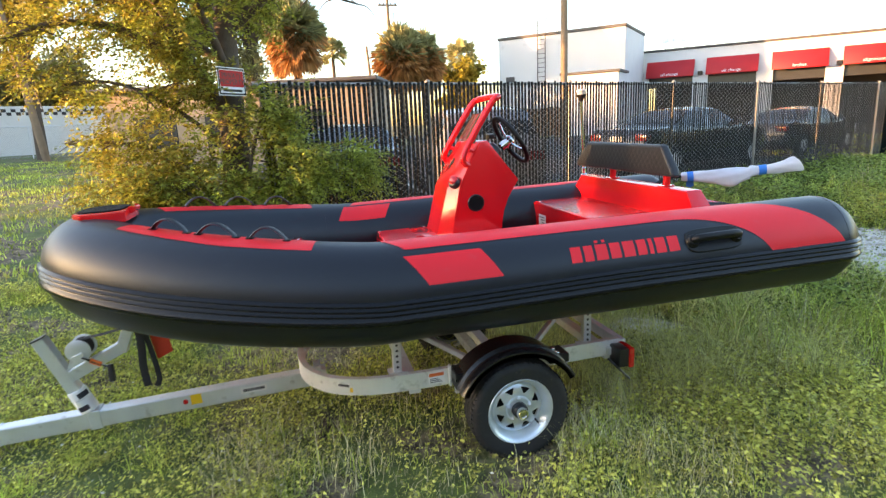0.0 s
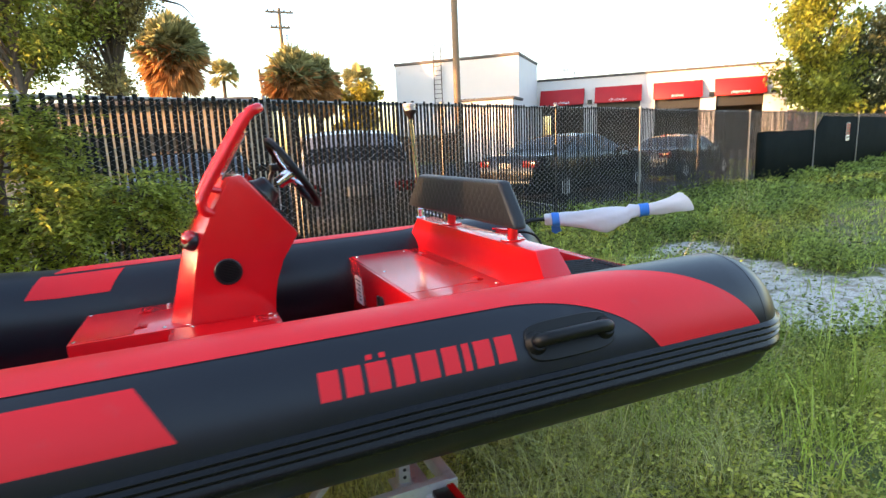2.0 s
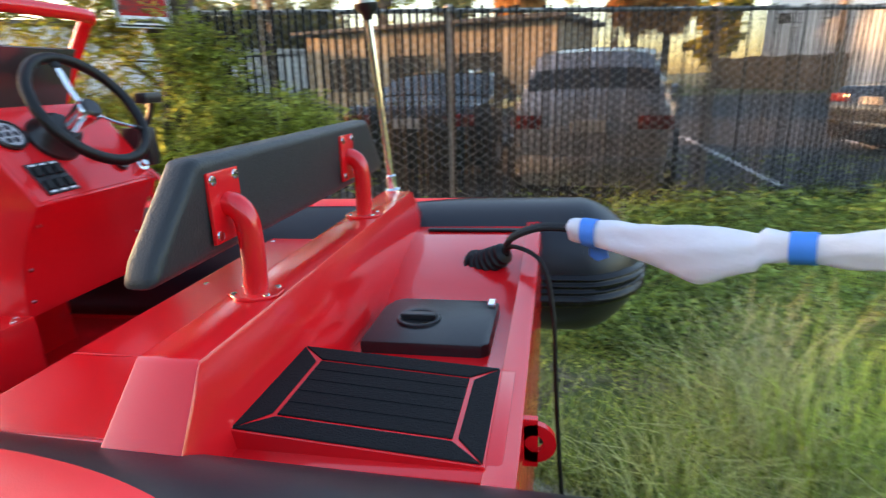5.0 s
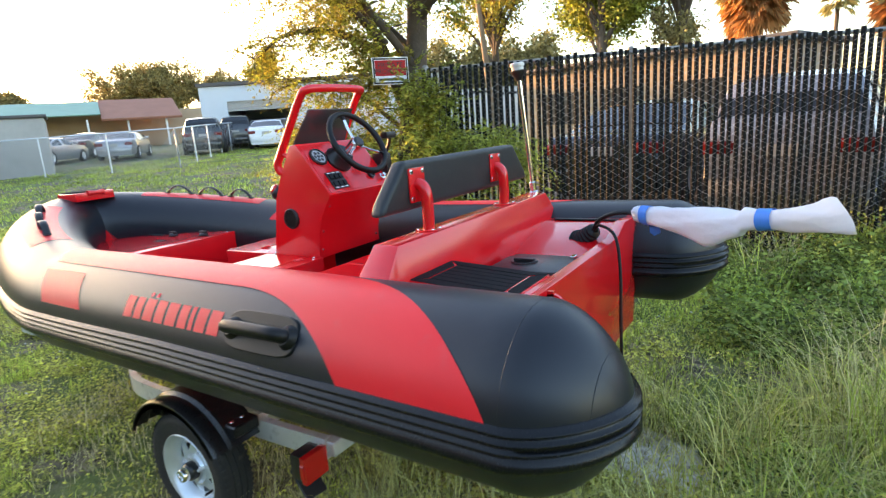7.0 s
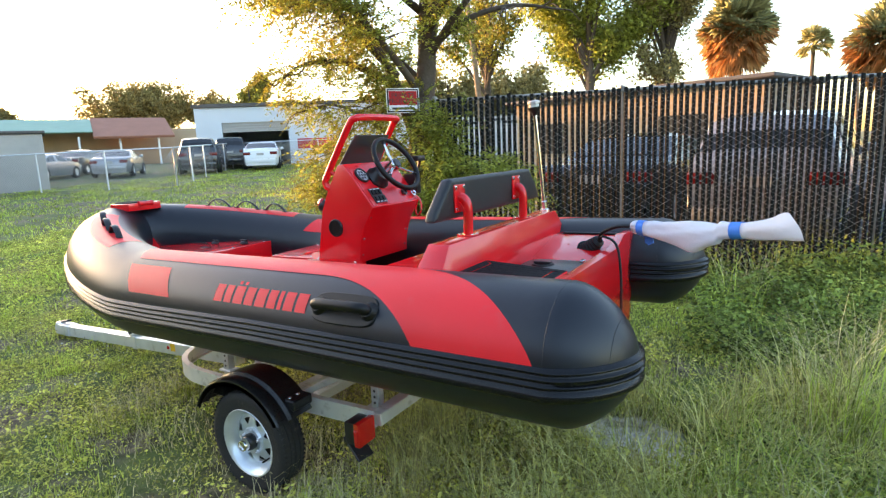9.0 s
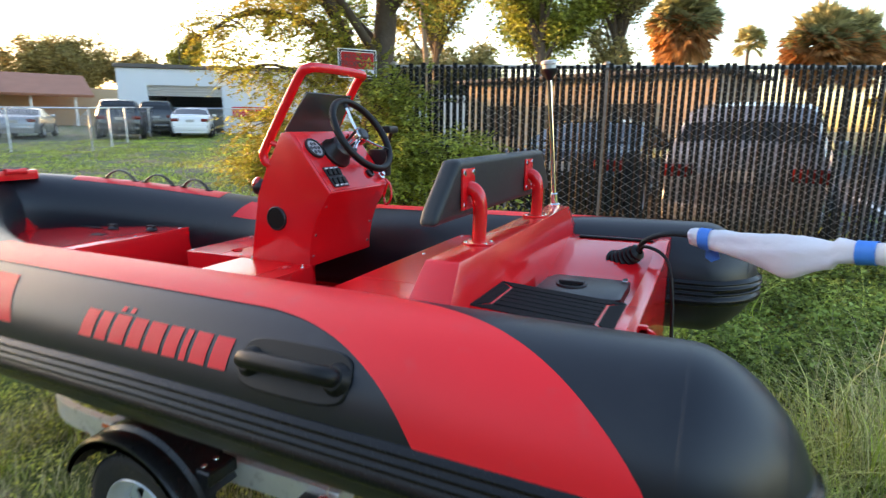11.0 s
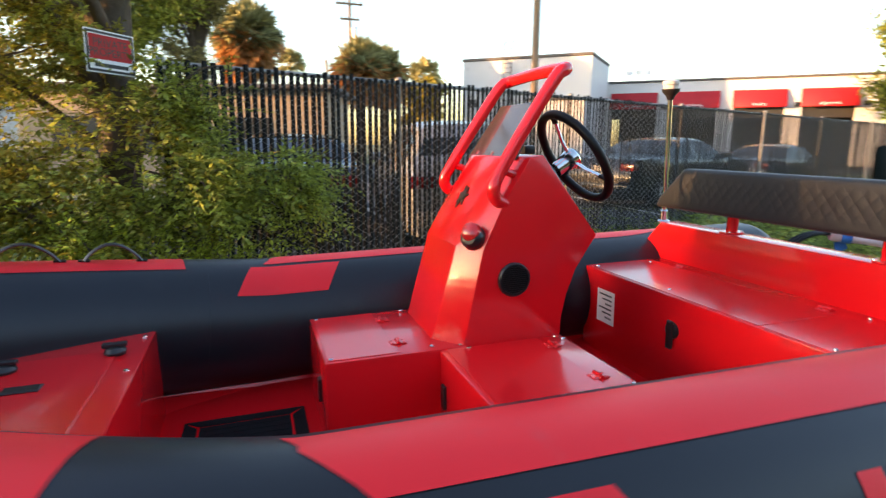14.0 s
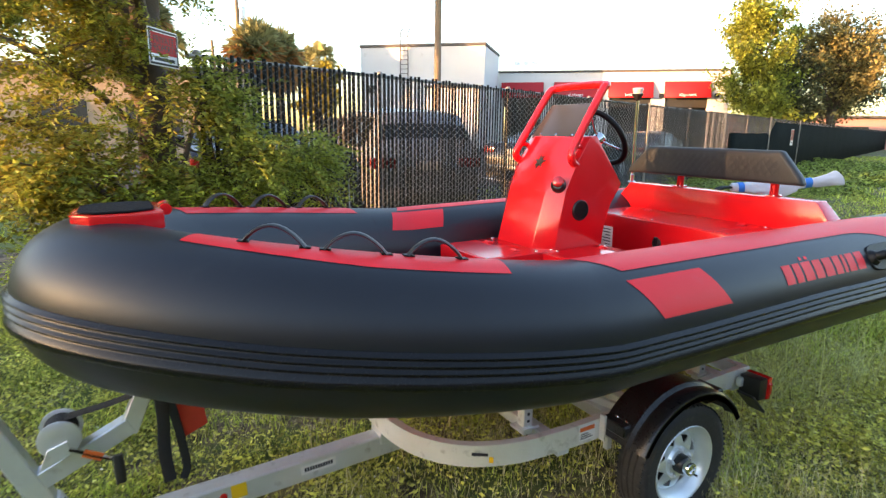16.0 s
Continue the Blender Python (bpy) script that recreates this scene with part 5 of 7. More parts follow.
lb = part("caution_sticker", moved(bbox(-0.042, 0.042, -0.028, 0.034, 0, 0.0012, 0.0004, 1), on_rail(0.63)), STICKER, frame_rail, "white caution sticker with an orange head")
part("sticker_head", moved(bbox(-0.038, 0.038, 0.012, 0.030, 0.0008, 0.002, 0.0002, 1), on_rail(0.63)), ORANGE, lb)
for i in range(3):
    part("print_bar", moved(bbox(-0.034, 0.03 - 0.012 * i, -0.020 + 0.009 * i, -0.016 + 0.009 * i, 0.0008, 0.002, 0.0002, 1), on_rail(0.63)), INK, lb)
tagm = Matrix.Translation((0.172, -0.4665, 0.388)) @ Matrix((Vector((0.84, -0.54, 0)), Vector((0, 0, 1)), Vector((-0.54, -0.84, 0)))).transposed().to_4x4()
part("serial_plate", moved(bbox(-0.03, 0.03, 0.008, 0.02, 0, 0.0012, 0.0003, 1), tagm), INK, frame_rail)
part("yellow_tag", moved(bbox(0.034, 0.05, -0.018, 0.006, 0, 0.0012, 0.0003, 1), tagm), YELLOW, frame_rail)
for x, z0, z1 in ((0.05, 0.28, 0.345), (-0.02, 0.28, 0.345)):
    part("frame_bracket", bbox(x - 0.02, x + 0.02, -0.05, 0.05, z0, z1, 0.004, 1), GALV, trailer)
for x in (0.52, 1.02, 1.60):
    part("cross_member", beam((x, -RAIL_Y, 0.36 + 0.026 * (x - 0.7)), (x, RAIL_Y, 0.36 + 0.026 * (x - 0.7)), 0.06, 0.05), GALV, trailer, "galvanized cross member")
part("axle", beam((1.0, -0.60, 0.265), (1.0, 0.60, 0.265), 0.055, 0.055), GALV, trailer, "square axle beam")
part("rear_bar", beam((1.68, -RAIL_Y, 0.43), (1.68, RAIL_Y, 0.43), 0.04, 0.06), GALV, trailer)
for s in (-1, 1):
    for x, top in ((0.46, 0.60), (1.55, 0.66)):
        part("bunk_post", beam((x, s * 0.36, 0.36), (x, s * 0.36, top), 0.045, 0.045, 0.003), GALV, trailer, "perforated upright post")
        part("post_foot", bbox(x - 0.05, x + 0.05, s * 0.36 - 0.035, s * 0.36 + 0.035, 0.385, 0.397, 0.003, 1), GALV, trailer)
        holes = bmesh.new()
        for k in range(6):
            lathe(holes, [(0.007, 0), (0.007, 0.001), (0, 0.001)], along((x, s * 0.36 - 0.0225, 0.42 + 0.03 * k), (0, -1, 0)), 8)
        part("post_holes", holes, INK, trailer)
    part("bunk_board", beam((0.25, s * 0.34, 0.59), (2.05, s * 0.34, 0.69), 0.09, 0.045, 0.012), BLACK_RUBBER, trailer, "carpeted bunk board")
    part("bolt_bracket", bevel(box(bmesh.new(), 0.72, 0.75, s * (RAIL_Y + 0.02) - 0.012, s * (RAIL_Y + 0.02) + 0.012, 0.31, 0.37), 0.004, 1), GALV, trailer)
    part("side_strut", beam((1.15, s * 0.45, 0.42), (1.5, s * 0.22, 0.60), 0.03, 0.03), GALV, trailer)
    part("side_strut", beam((0.86, s * 0.50, 0.43), (0.55, s * 0.2, 0.56), 0.03, 0.03), GALV, trailer)


# Wheels.
def road_wheel(s):
    """Tyre, spoked rim with five windows, hub, nuts."""
    m = along((1.012, s * 0.648, 0.238), (0, s, 0))
    tyre_bm = bmesh.new()
    prof = [(0.168, -0.062), (0.176, -0.066), (0.205, -0.072), (0.235, -0.070), (0.252, -0.062), (0.2585, -0.050), (0.2595, -0.034), (0.254, -0.031), (0.254, -0.027), (0.260, -0.024), (0.260, -0.004), (0.254, -0.002), (0.254, 0.002), (0.260, 0.004), (0.260, 0.024), (0.254, 0.027), (0.254, 0.031), (0.2595, 0.034), (0.2585, 0.050), (0.252, 0.062), (0.235, 0.070), (0.222, 0.0725), (0.218, 0.0715), (0.205, 0.072), (0.185, 0.067), (0.176, 0.066), (0.168, 0.062)]
    lathe(tyre_bm, prof, m, 64, closed=True)
    for k in range(64):
        a = 2 * math.pi * k / 64
        for sz in (-1, 1):
            box_bm = m @ Matrix.Rotation(a, 4, "Z") @ pose(0.2565, 0, sz * 0.056)
            q = [tyre_bm.verts.new(box_bm @ Vector((dx, dy, dz * sz))) for dx in (-0.006, 0.003) for dy in (-0.004, 0.004) for dz in (-0.012, 0.008)]
            for f in ((0, 1, 3, 2), (4, 6, 7, 5), (0, 4, 5, 1), (2, 3, 7, 6), (0, 2, 6, 4), (1, 5, 7, 3)):
                tyre_bm.faces.new([q[i] for i in f])
    wheel_part = part("road_wheel", tyre_bm, TYRE, trailer, "black trailer tyre on a zinc-plated spoked rim", 40)
    rim_bm = bmesh.new()
    lathe(rim_bm, [(0.166, -0.064), (0.174, -0.062), (0.170, -0.05), (0.148, -0.045), (0.140, -0.01), (0.145, 0.03), (0.158, 0.044), (0.168, 0.055), (0.174, 0.062), (0.170, 0.067), (0.163, 0.065), (0.153, 0.05), (0.139, 0.035), (0.132, 0.012), (0.130, -0.03)], m, 48)
    part("rim_barrel", rim_bm, ZINC, wheel_part, "zinc-plated steel rim", 50)
    disc = bmesh.new()
    n = 80
    def rr(j):
        return 2 * math.pi * j / n
    rings = [(0.036, 0.036), (0.060, 0.038), (0.067, 0.026), (0.082, 0.028), (0.114, 0.020), (0.133, 0.006)]
    def narrow(j, r):
        ph = j % 10
        return rr(j - ph + 5 + (ph - 5) * 0.18) if r == 0.082 and 2 <= ph <= 8 else rr(j)
    vs = [[disc.verts.new(m @ Vector((r * math.cos(narrow(j, r)), r * math.sin(narrow(j, r)), h))) for j in range(n)] for r, h in rings]
    for i in range(len(rings) - 1):
        for j in range(n):
            ph = j % 10
            if i == 3 and ph in (2, 3, 4, 5, 6, 7):
                continue
            disc.faces.new((vs[i][j], vs[i][(j + 1) % n], vs[i + 1][(j + 1) % n], vs[i + 1][j]))
    ex = bmesh.ops.extrude_face_region(disc, geom=disc.faces[:])
    bmesh.ops.translate(disc, verts=[v for v in ex["geom"] if isinstance(v, bmesh.types.BMVert)], vec=Vector((0, -s * 0.004, 0)))
    part("rim_disc", disc, ZINC, wheel_part, "", 40)
    back_bm = lathe(bmesh.new(), [(0.128, -0.015), (0.05, -0.02), (0, -0.02)], m, 32)
    part("brake_back", back_bm, BLACK_PLASTIC, wheel_part)
    hub_bm = lathe(bmesh.new(), [(0.029, 0.07), (0.029, 0.094), (0.026, 0.099), (0.018, 0.100), (0.017, 0.094), (0, 0.094)], m, 24)
    part("hub_cap", hub_bm, CHROME, wheel_part, "chromed hub cap")
    part("hub_seal", lathe(bmesh.new(), [(0.040, 0.03), (0.040, 0.058), (0.036, 0.070), (0.028, 0.076), (0.028, 0.05)], m, 24), BLACK_PLASTIC, wheel_part)
    for k in range(5):
        a = 2 * math.pi * k / 5 + 0.3
        part("wheel_nut", lathe(bmesh.new(), [(0.0125, 0.028), (0.0115, 0.045), (0.006, 0.048), (0.006, 0.054), (0, 0.054)], m @ pose(0.0575 * math.cos(a), 0.0575 * math.sin(a), 0), 6), GALV, wheel_part)
    part("valve", lathe(bmesh.new(), [(0.005, 0.02), (0.005, 0.062), (0, 0.064)], m @ pose(0.122 * math.cos(-0.7), 0.122 * math.sin(-0.7), 0), 8), BLACK_RUBBER, wheel_part)
    # fender
    fb = bmesh.new()
    yi, yo = s * 0.54, s * 0.755
    prof_f = []
    for i in range(21):
        a = radians(205 - 230 * i / 20) if False else radians(158 - 132 * i / 20)
        prof_f.append((1.0 + 0.325 * math.cos(a), 0.275 + 0.305 * math.sin(a)))
    top = []
    for (x, z) in prof_f:
        d = Vector((x - 1.0, 0, z - 0.275)).normalized()
        col = []
        for y, h in ((yi, 0.0), (yi + (yo - yi) * 0.62, 0.004), (yi + (yo - yi) * 0.68, -0.010), (yi + (yo - yi) * 0.74, -0.004), (yi + (yo - yi) * 0.93, -0.002), (yo, -0.012), (yo, -0.032)):
            col.append(Vector((x, y, z)) + d * h)
        top.append(col)
    va = [[fb.verts.new(p) for p in col] for col in top]
    vb = [[fb.verts.new(p - Vector((p.x - 1.0, 0, p.z - 0.275)).normalized() * 0.006) for p in col] for col in top]
    for g in (va, vb):
        for q, t in zip(g, g[1:]):
            for j in range(6):
                fb.faces.new((q[j], q[j + 1], t[j + 1], t[j]))
    for q in (0, -1):
        for j in range(6):
            fb.faces.new((va[q][j], va[q][j + 1], vb[q][j + 1], vb[q][j]))
    for i in range(20):
        for j in (0, 6):
            fb.faces.new((va[i][j], va[i + 1][j], vb[i + 1][j], vb[i][j]))
    fender = part("fender", fb, FENDER_PLASTIC, trailer, "glossy black plastic wheel arch", 40)
    for x0, x1, z in ((0.70, 0.80, 0.462), (1.19, 1.30, 0.488)):
        part("fender_bracket", bevel(box(bmesh.new(), x0, x1, min(yi, yi + s * 0.12), max(yi, yi + s * 0.12), z - 0.05, z), 0.006, 1), FENDER_PLASTIC, fender)
        for yy in (0.04, 0.09):
            screw(fender, (x0 + x1) / 2, yi + s * yy, z, 0.011)
    part("fender_strap", bbox(0.69, 0.702, min(yi, yi + s * 0.03), max(yi, yi + s * 0.03), 0.36, 0.47, 0.003, 1), GALV, fender)
    # lamp cluster
    lamp = part("tail_lamp", bevel(box(bmesh.new(), 1.590, 1.650, s * 0.60 - 0.050, s * 0.60 + 0.050, 0.355, 0.455), 0.006, 2), BLACK_PLASTIC, trailer, "red tail lamp in a black housing")
    part("lamp_lens", bevel(box(bmesh.new(), 1.646, 1.676, s * 0.60 - 0.056, s * 0.60 + 0.056, 0.350, 0.458), 0.006, 2), RED_LENS, lamp, "red lens")
    part("side_lens", bevel(box(bmesh.new(), 1.650, 1.670, min(s * 0.655, s * 0.662), max(s * 0.655, s * 0.662), 0.375, 0.430), 0.002, 1), RED_LENS, lamp)
    part("lamp_bracket", bevel(box(bmesh.new(), 1.57, 1.63, min(s * 0.545, s * 0.57), max(s * 0.545, s * 0.57), 0.395, 0.44), 0.004, 1), GALV, lamp)
    part("plate_bracket", beam((1.575, s * 0.595, 0.372), (1.665, s * 0.605, 0.280), 0.09, 0.012, 0.003), BLACK_PLASTIC, lamp)


for s in (-1, 1):
    road_wheel(s)

# Winch stand on the drawbar.
WB, WT = Vector((-1.115, 0, 0.235)), Vector((-1.295, 0, 0.68))
stand = part("winch_post", beam(WB, WT, 0.062, 0.062, 0.004), GALV, trailer, "leaning galvanized winch post")
part("post_cap", beam(WT, WT + (WT - WB).normalized() * 0.006, 0.068, 0.068, 0.002), BLACK_PLASTIC, stand)
dwp = (WT - WB).normalized()
slv = lathe(bmesh.new(), [(0.044, 0.0), (0.047, 0.004), (0.047, 0.075), (0.043, 0.078), (0.047, 0.082), (0.047, 0.125), (0.044, 0.13), (0, 0.13)], along(WB + dwp * 0.03, dwp), 24)
sleeve = part("jack_sleeve", slv, WHITE_PAINT, stand, "white wrapped jack sleeve with dark print")
for k, h in enumerate((0.03, 0.10)):
    pr = bmesh.new()
    ring = [(0.0476, h - 0.014), (0.0476, h + 0.014)]
    mm = along(WB + dwp * 0.03, dwp)
    cols = [[pr.verts.new(mm @ Vector((r * math.cos(t), r * math.sin(t), z))) for r, z in ring] for t in [radians(-40 + 12 * i + 50 * k) for i in range(7)]]
    for q, t in zip(cols, cols[1:]):
        pr.faces.new((q[0], q[1], t[1], t[0]))
    part("print_bar", pr, INK, sleeve)
A0, A1, A2 = Vector((-1.20, 0, 0.455)), Vector((-0.93, 0, 0.585)), Vector((-0.865, 0, 0.72))
arm = part("winch_arm", beam(A0, A1 + Vector((0.012, 0, 0.006)), 0.055, 0.06), GALV, trailer, "galvanized arm with a bow stop")
part("arm_upright", beam(A1 - Vector((0.0, 0, 0.02)), A2, 0.05, 0.055), GALV, arm)
part("bow_stop", lathe(bmesh.new(), [(0, -0.05), (0.03, -0.05), (0.022, 0.0), (0.03, 0.05), (0, 0.05)], along(A2 + Vector((0.02, 0, -0.01)), (0, 1, 0)), 18), BLACK_RUBBER, arm)
winch = part("winch", lathe(bmesh.new(), [(0, -0.05), (0.016, -0.05), (0.016, 0.05), (0, 0.05)], along((-1.115, 0, 0.605), (0, 1, 0)), 16), GALV, trailer, "hand winch with a strap drum")
for yy in (-0.05, 0.045):
    part("drum_flange", lathe(bmesh.new(), [(0.015, 0), (0.056, 0), (0.060, 0.002), (0.060, 0.006), (0.054, 0.006), (0.050, 0.003), (0.015, 0.003)], along((-1.115, yy, 0.605), (0, 1, 0)), 28, closed=True), GALV, winch)
part("strap_drum", lathe(bmesh.new(), [(0.0, -0.045), (0.048, -0.045), (0.048, 0.045), (0, 0.045)], along((-1.115, 0, 0.605), (0, 1, 0)), 24), WEBBING, winch)
part("winch_base", bevel(prism(bmesh.new(), [(-1.175, 0.515), (-1.085, 0.555), (-1.095, 0.60), (-1.15, 0.58)], "y", -0.058, -0.05), 0.002, 1), GALV, winch)
hd = bmesh.new()
sweep(hd, [(-1.09, -0.075, 0.58), (-1.03, -0.085, 0.548), (-0.97, -0.09, 0.518)], 0.011, 8, flat=0.4)
handle = part("crank_handle", hd, CHROME, winch)
part("handle_sticker", beam((-1.055, -0.086, 0.563), (-1.005, -0.09, 0.537), 0.006, 0.026, 0.001), ORANGE, handle)
part("crank_grip", lathe(bmesh.new(), [(0, 0), (0.015, 0.002), (0.017, 0.05), (0.015, 0.09), (0, 0.095)], along((-0.965, -0.09, 0.535), (0.05, -0.25, -1)), 14), BLACK_PLASTIC, handle)


def strap(pts, w, name, label):
    bm = bmesh.new()
    sweep(bm, curve_pts(pts, 5), w, 8, flat=0.12, up=(0, 1, 0) if name == "strap_tail" else None)
    return part(name, bm, WEBBING, trailer, label)


strap([(-1.10, 0, 0.655), (-0.98, 0, 0.672), (-0.86, 0, 0.695), (-0.74, 0, 0.70)], 0.025, "winch_strap", "black winch strap to the bow eye")
strap([(-0.83, -0.03, 0.70), (-0.825, -0.035, 0.60), (-0.83, -0.04, 0.48), (-0.82, -0.05, 0.37)], 0.02, "strap_tail", "black strap hanging to the grass")
strap([(-0.81, -0.02, 0.70), (-0.79, -0.03, 0.60), (-0.775, -0.03, 0.50), (-0.765, -0.03, 0.40), (-0.78, -0.04, 0.36)], 0.014, "strap_tail", "black strap hanging to the grass")
fg = bmesh.new()
pr_ = [(-0.79, 0.655), (-0.70, 0.665), (-0.695, 0.60), (-0.685, 0.53), (-0.72, 0.515), (-0.765, 0.495), (-0.775, 0.56)]
prism(fg, pr_, "y", -0.005, -0.002)
part("warning_tag", fg, RED_FLAG, trailer, "red-orange plastic tag hanging from the bow")
# ---------- slatted chain-link fence ----------
FX0, FY0, FSL = -0.32, 6.24, 0.345
FDIR = Vector((1, FSL, 0)).normalized()
FNOR = Vector((FDIR.y, -FDIR.x, 0))            # towards the lot
FLEN, FTOP = 120.0, 2.13
SLAT = material("black_fence_slat", (0.006, 0.0065, 0.0065), 0.55, 0, 0.25, 3, island=0.3, dirt=(0.02, 0.02, 0.018), dirt_at=0.66, spec=0.2)
WIRE = material("galvanized_wire", (0.46, 0.47, 0.48), 0.42, 0.6, 0.2, 4)
POST = material("weathered_steel_post", (0.34, 0.32, 0.29), 0.5, 0.5, 0.2, 6, dirt=(0.22, 0.15, 0.10), dirt_at=0.6)


def fence_pt(s, off, z):
    s, off = float(s), float(off)
    p = Vector((FX0, FY0, 0)) + FDIR * s + FNOR * off
    return Vector((p.x, p.y, z))


def fence_low(s):
    p = fence_pt(s, 0, 0)
    return float(ground_z(p.x, p.y)) + 0.03


fence = thing("chain_link_fence", pose(0, 0, 0), "chain-link fence with black privacy slats", "fence")
PITCH = 0.060


def wire_mesh(s0, s1, pitch, step, r):
    vs, fs = [], []
    n = int((s1 - s0) / pitch)
    for i in range(n):
        s = s0 + (i + 0.5) * pitch
        lo = fence_low(s)
        m = int((FTOP - lo) / step)
        pts = []
        for k in range(m + 1):
            side = 1 if ((k + i) % 2) else -1
            pts.append(fence_pt(s + side * pitch * 0.53, 0.012 + 0.004 * side, lo + k * step))
        for a, b in zip(pts, pts[1:]):
            base = len(vs)
            for p in (a, b):
                vs.append(p + FNOR * r)
                vs.append(p - FNOR * r * 0.5 + FDIR * r * 0.87)
                vs.append(p - FNOR * r * 0.5 - FDIR * r * 0.87)
            for j in range(3):
                k2 = (j + 1) % 3
                fs.append((base + j, base + k2, base + 3 + k2, base + 3 + j))
    return [tuple(v) for v in vs], fs


wv, wf = wire_mesh(0, 10.0, 0.060, 0.038, 0.0020)
wire = raw("wire_mesh", wv, wf, WIRE, fence, "galvanized diamond wire mesh")
wire["kind"] = "stuff"
wv, wf = wire_mesh(10.0, 34.0, 0.060, 0.038, 0.0014)
wire = raw("wire_mesh", wv, wf, WIRE, fence, "galvanized diamond wire mesh")
wire["kind"] = "stuff"
for s in (0.1, 2.1, 4.5, 6.9, 9.35, 12.0, 14.65, 17.3, 20.0, 22.6, 25.2, 28.0, 31.0, 34.0, 37.0, 40.0, 44.0, 48.0, 53.0, 58.0, 64.0, 72.0, 82.0, 95.0):
    bm = bmesh.new()
    lo = fence_low(s)
    side = 0.045 if s in (9.35, 14.65, 20.0, 25.2) else -0.035
    sweep(bm, [fence_pt(s, side, lo - 0.2), fence_pt(s, side, FTOP + 0.015)], 0.022 if s > 0.2 else 0.038, 14)
    lathe(bm, [(0.034, 0), (0.034, 0.012), (0.02, 0.03), (0, 0.034)], pose(*fence_pt(s, side, FTOP + 0.01)), 14)
    part("post", bm, POST, fence, "weathered steel post")
bm = bmesh.new()
sweep(bm, [fence_pt(s, -0.02, FTOP - 0.01) for s in np.linspace(0, FLEN, 30)], 0.019, 10)
part("top_rail", bm, POST, fence, "steel top rail")
bm = bmesh.new()
sweep(bm, [fence_pt(s, 0.0, fence_low(s) + 0.03) for s in np.linspace(0, FLEN, 30)], 0.004, 6)
part("tension_wire", bm, WIRE, fence)
# Dark mesh cloth on the far stretch.
SCREEN_CLOTH = material("black_screen_cloth", (0.010, 0.014, 0.013), 0.95, 0, 0.3, 2, 0.2, 300, spec=0.03)
bm = bmesh.new()
ss = np.linspace(15.2, FLEN, 130)
va = [[bm.verts.new(fence_pt(s, 0.028 + 0.012 * math.sin(s * 5) + d, z)) for z in (fence_low(s) + 0.05, 1.0 + 0.02 * math.sin(s * 3), (FTOP - 0.10 if s > 20.5 else 1.62) + 0.02 * math.sin(s * 4))] for d in (0.0,) for s in ss]
for q, t in zip(va, va[1:]):
    for j in range(2):
        bm.faces.new((q[j], q[j + 1], t[j + 1], t[j]))
cloth = part("screen_cloth", bm, SCREEN_CLOTH, fence, "black screen cloth tied to the fence", 60)
sol = cloth.modifiers.new("thickness", "SOLIDIFY")
sol.thickness = 0.004
# Red sign far along, and the sign by the tree.
SIGN_RED = material("sign_red", (0.46, 0.012, 0.014), 0.5, 0, 0.1, 12, dirt=(0.34, 0.03, 0.03), dirt_at=0.64, spec=0.2)
SIGN_BLACK = material("sign_black", (0.01, 0.01, 0.01), 0.45, 0, 0.1, 12)


def sign_board(m, w, h, label, lines=()):
    e = thing("notice_sign", m, label, "sign")
    part("board", bbox(-w / 2, w / 2, -0.003, 0.003, -h / 2, h / 2, 0.002, 1), STICKER, e)
    for x0, x1, z0, z1 in ((-w / 2 + 0.008, w / 2 - 0.008, h / 2 - 0.024, h / 2 - 0.008), (-w / 2 + 0.008, w / 2 - 0.008, -h / 2 + 0.008, -h / 2 + 0.024), (-w / 2 + 0.008, -w / 2 + 0.024, -h / 2 + 0.024, h / 2 - 0.024), (w / 2 - 0.024, w / 2 - 0.008, -h / 2 + 0.024, h / 2 - 0.024)):
        part("border", bbox(x0, x1, -0.0045, -0.002, z0, z1, 0.0004, 1), SIGN_BLACK, e)
    part("red_field", bbox(-w / 2 + 0.028, w / 2 - 0.028, -0.0045, -0.002, -h * 0.18, h / 2 - 0.03, 0.0004, 1), SIGN_RED, e, "red field")
    if lines:
        for text, z in zip(lines, (0.20, -0.02)):
            words(text, h * 0.27, SIGN_BLACK, e, pose(0, -0.0050, h * z, 90), 0.0006)
    else:
        for bw, z in ((0.62, 0.30), (0.70, 0.12), (0.56, -0.06)):
            part("text_bar", bbox(-w * bw / 2, w * bw / 2, -0.0056, -0.004, h * z - h * 0.05, h * z + h * 0.05, 0.0004, 1), SIGN_BLACK, e)
    part("text_bar", bbox(-w * 0.34, w * 0.34, -0.0045, -0.002, -h * 0.36, -h * 0.27, 0.0004, 1), SIGN_BLACK, e)
    return e


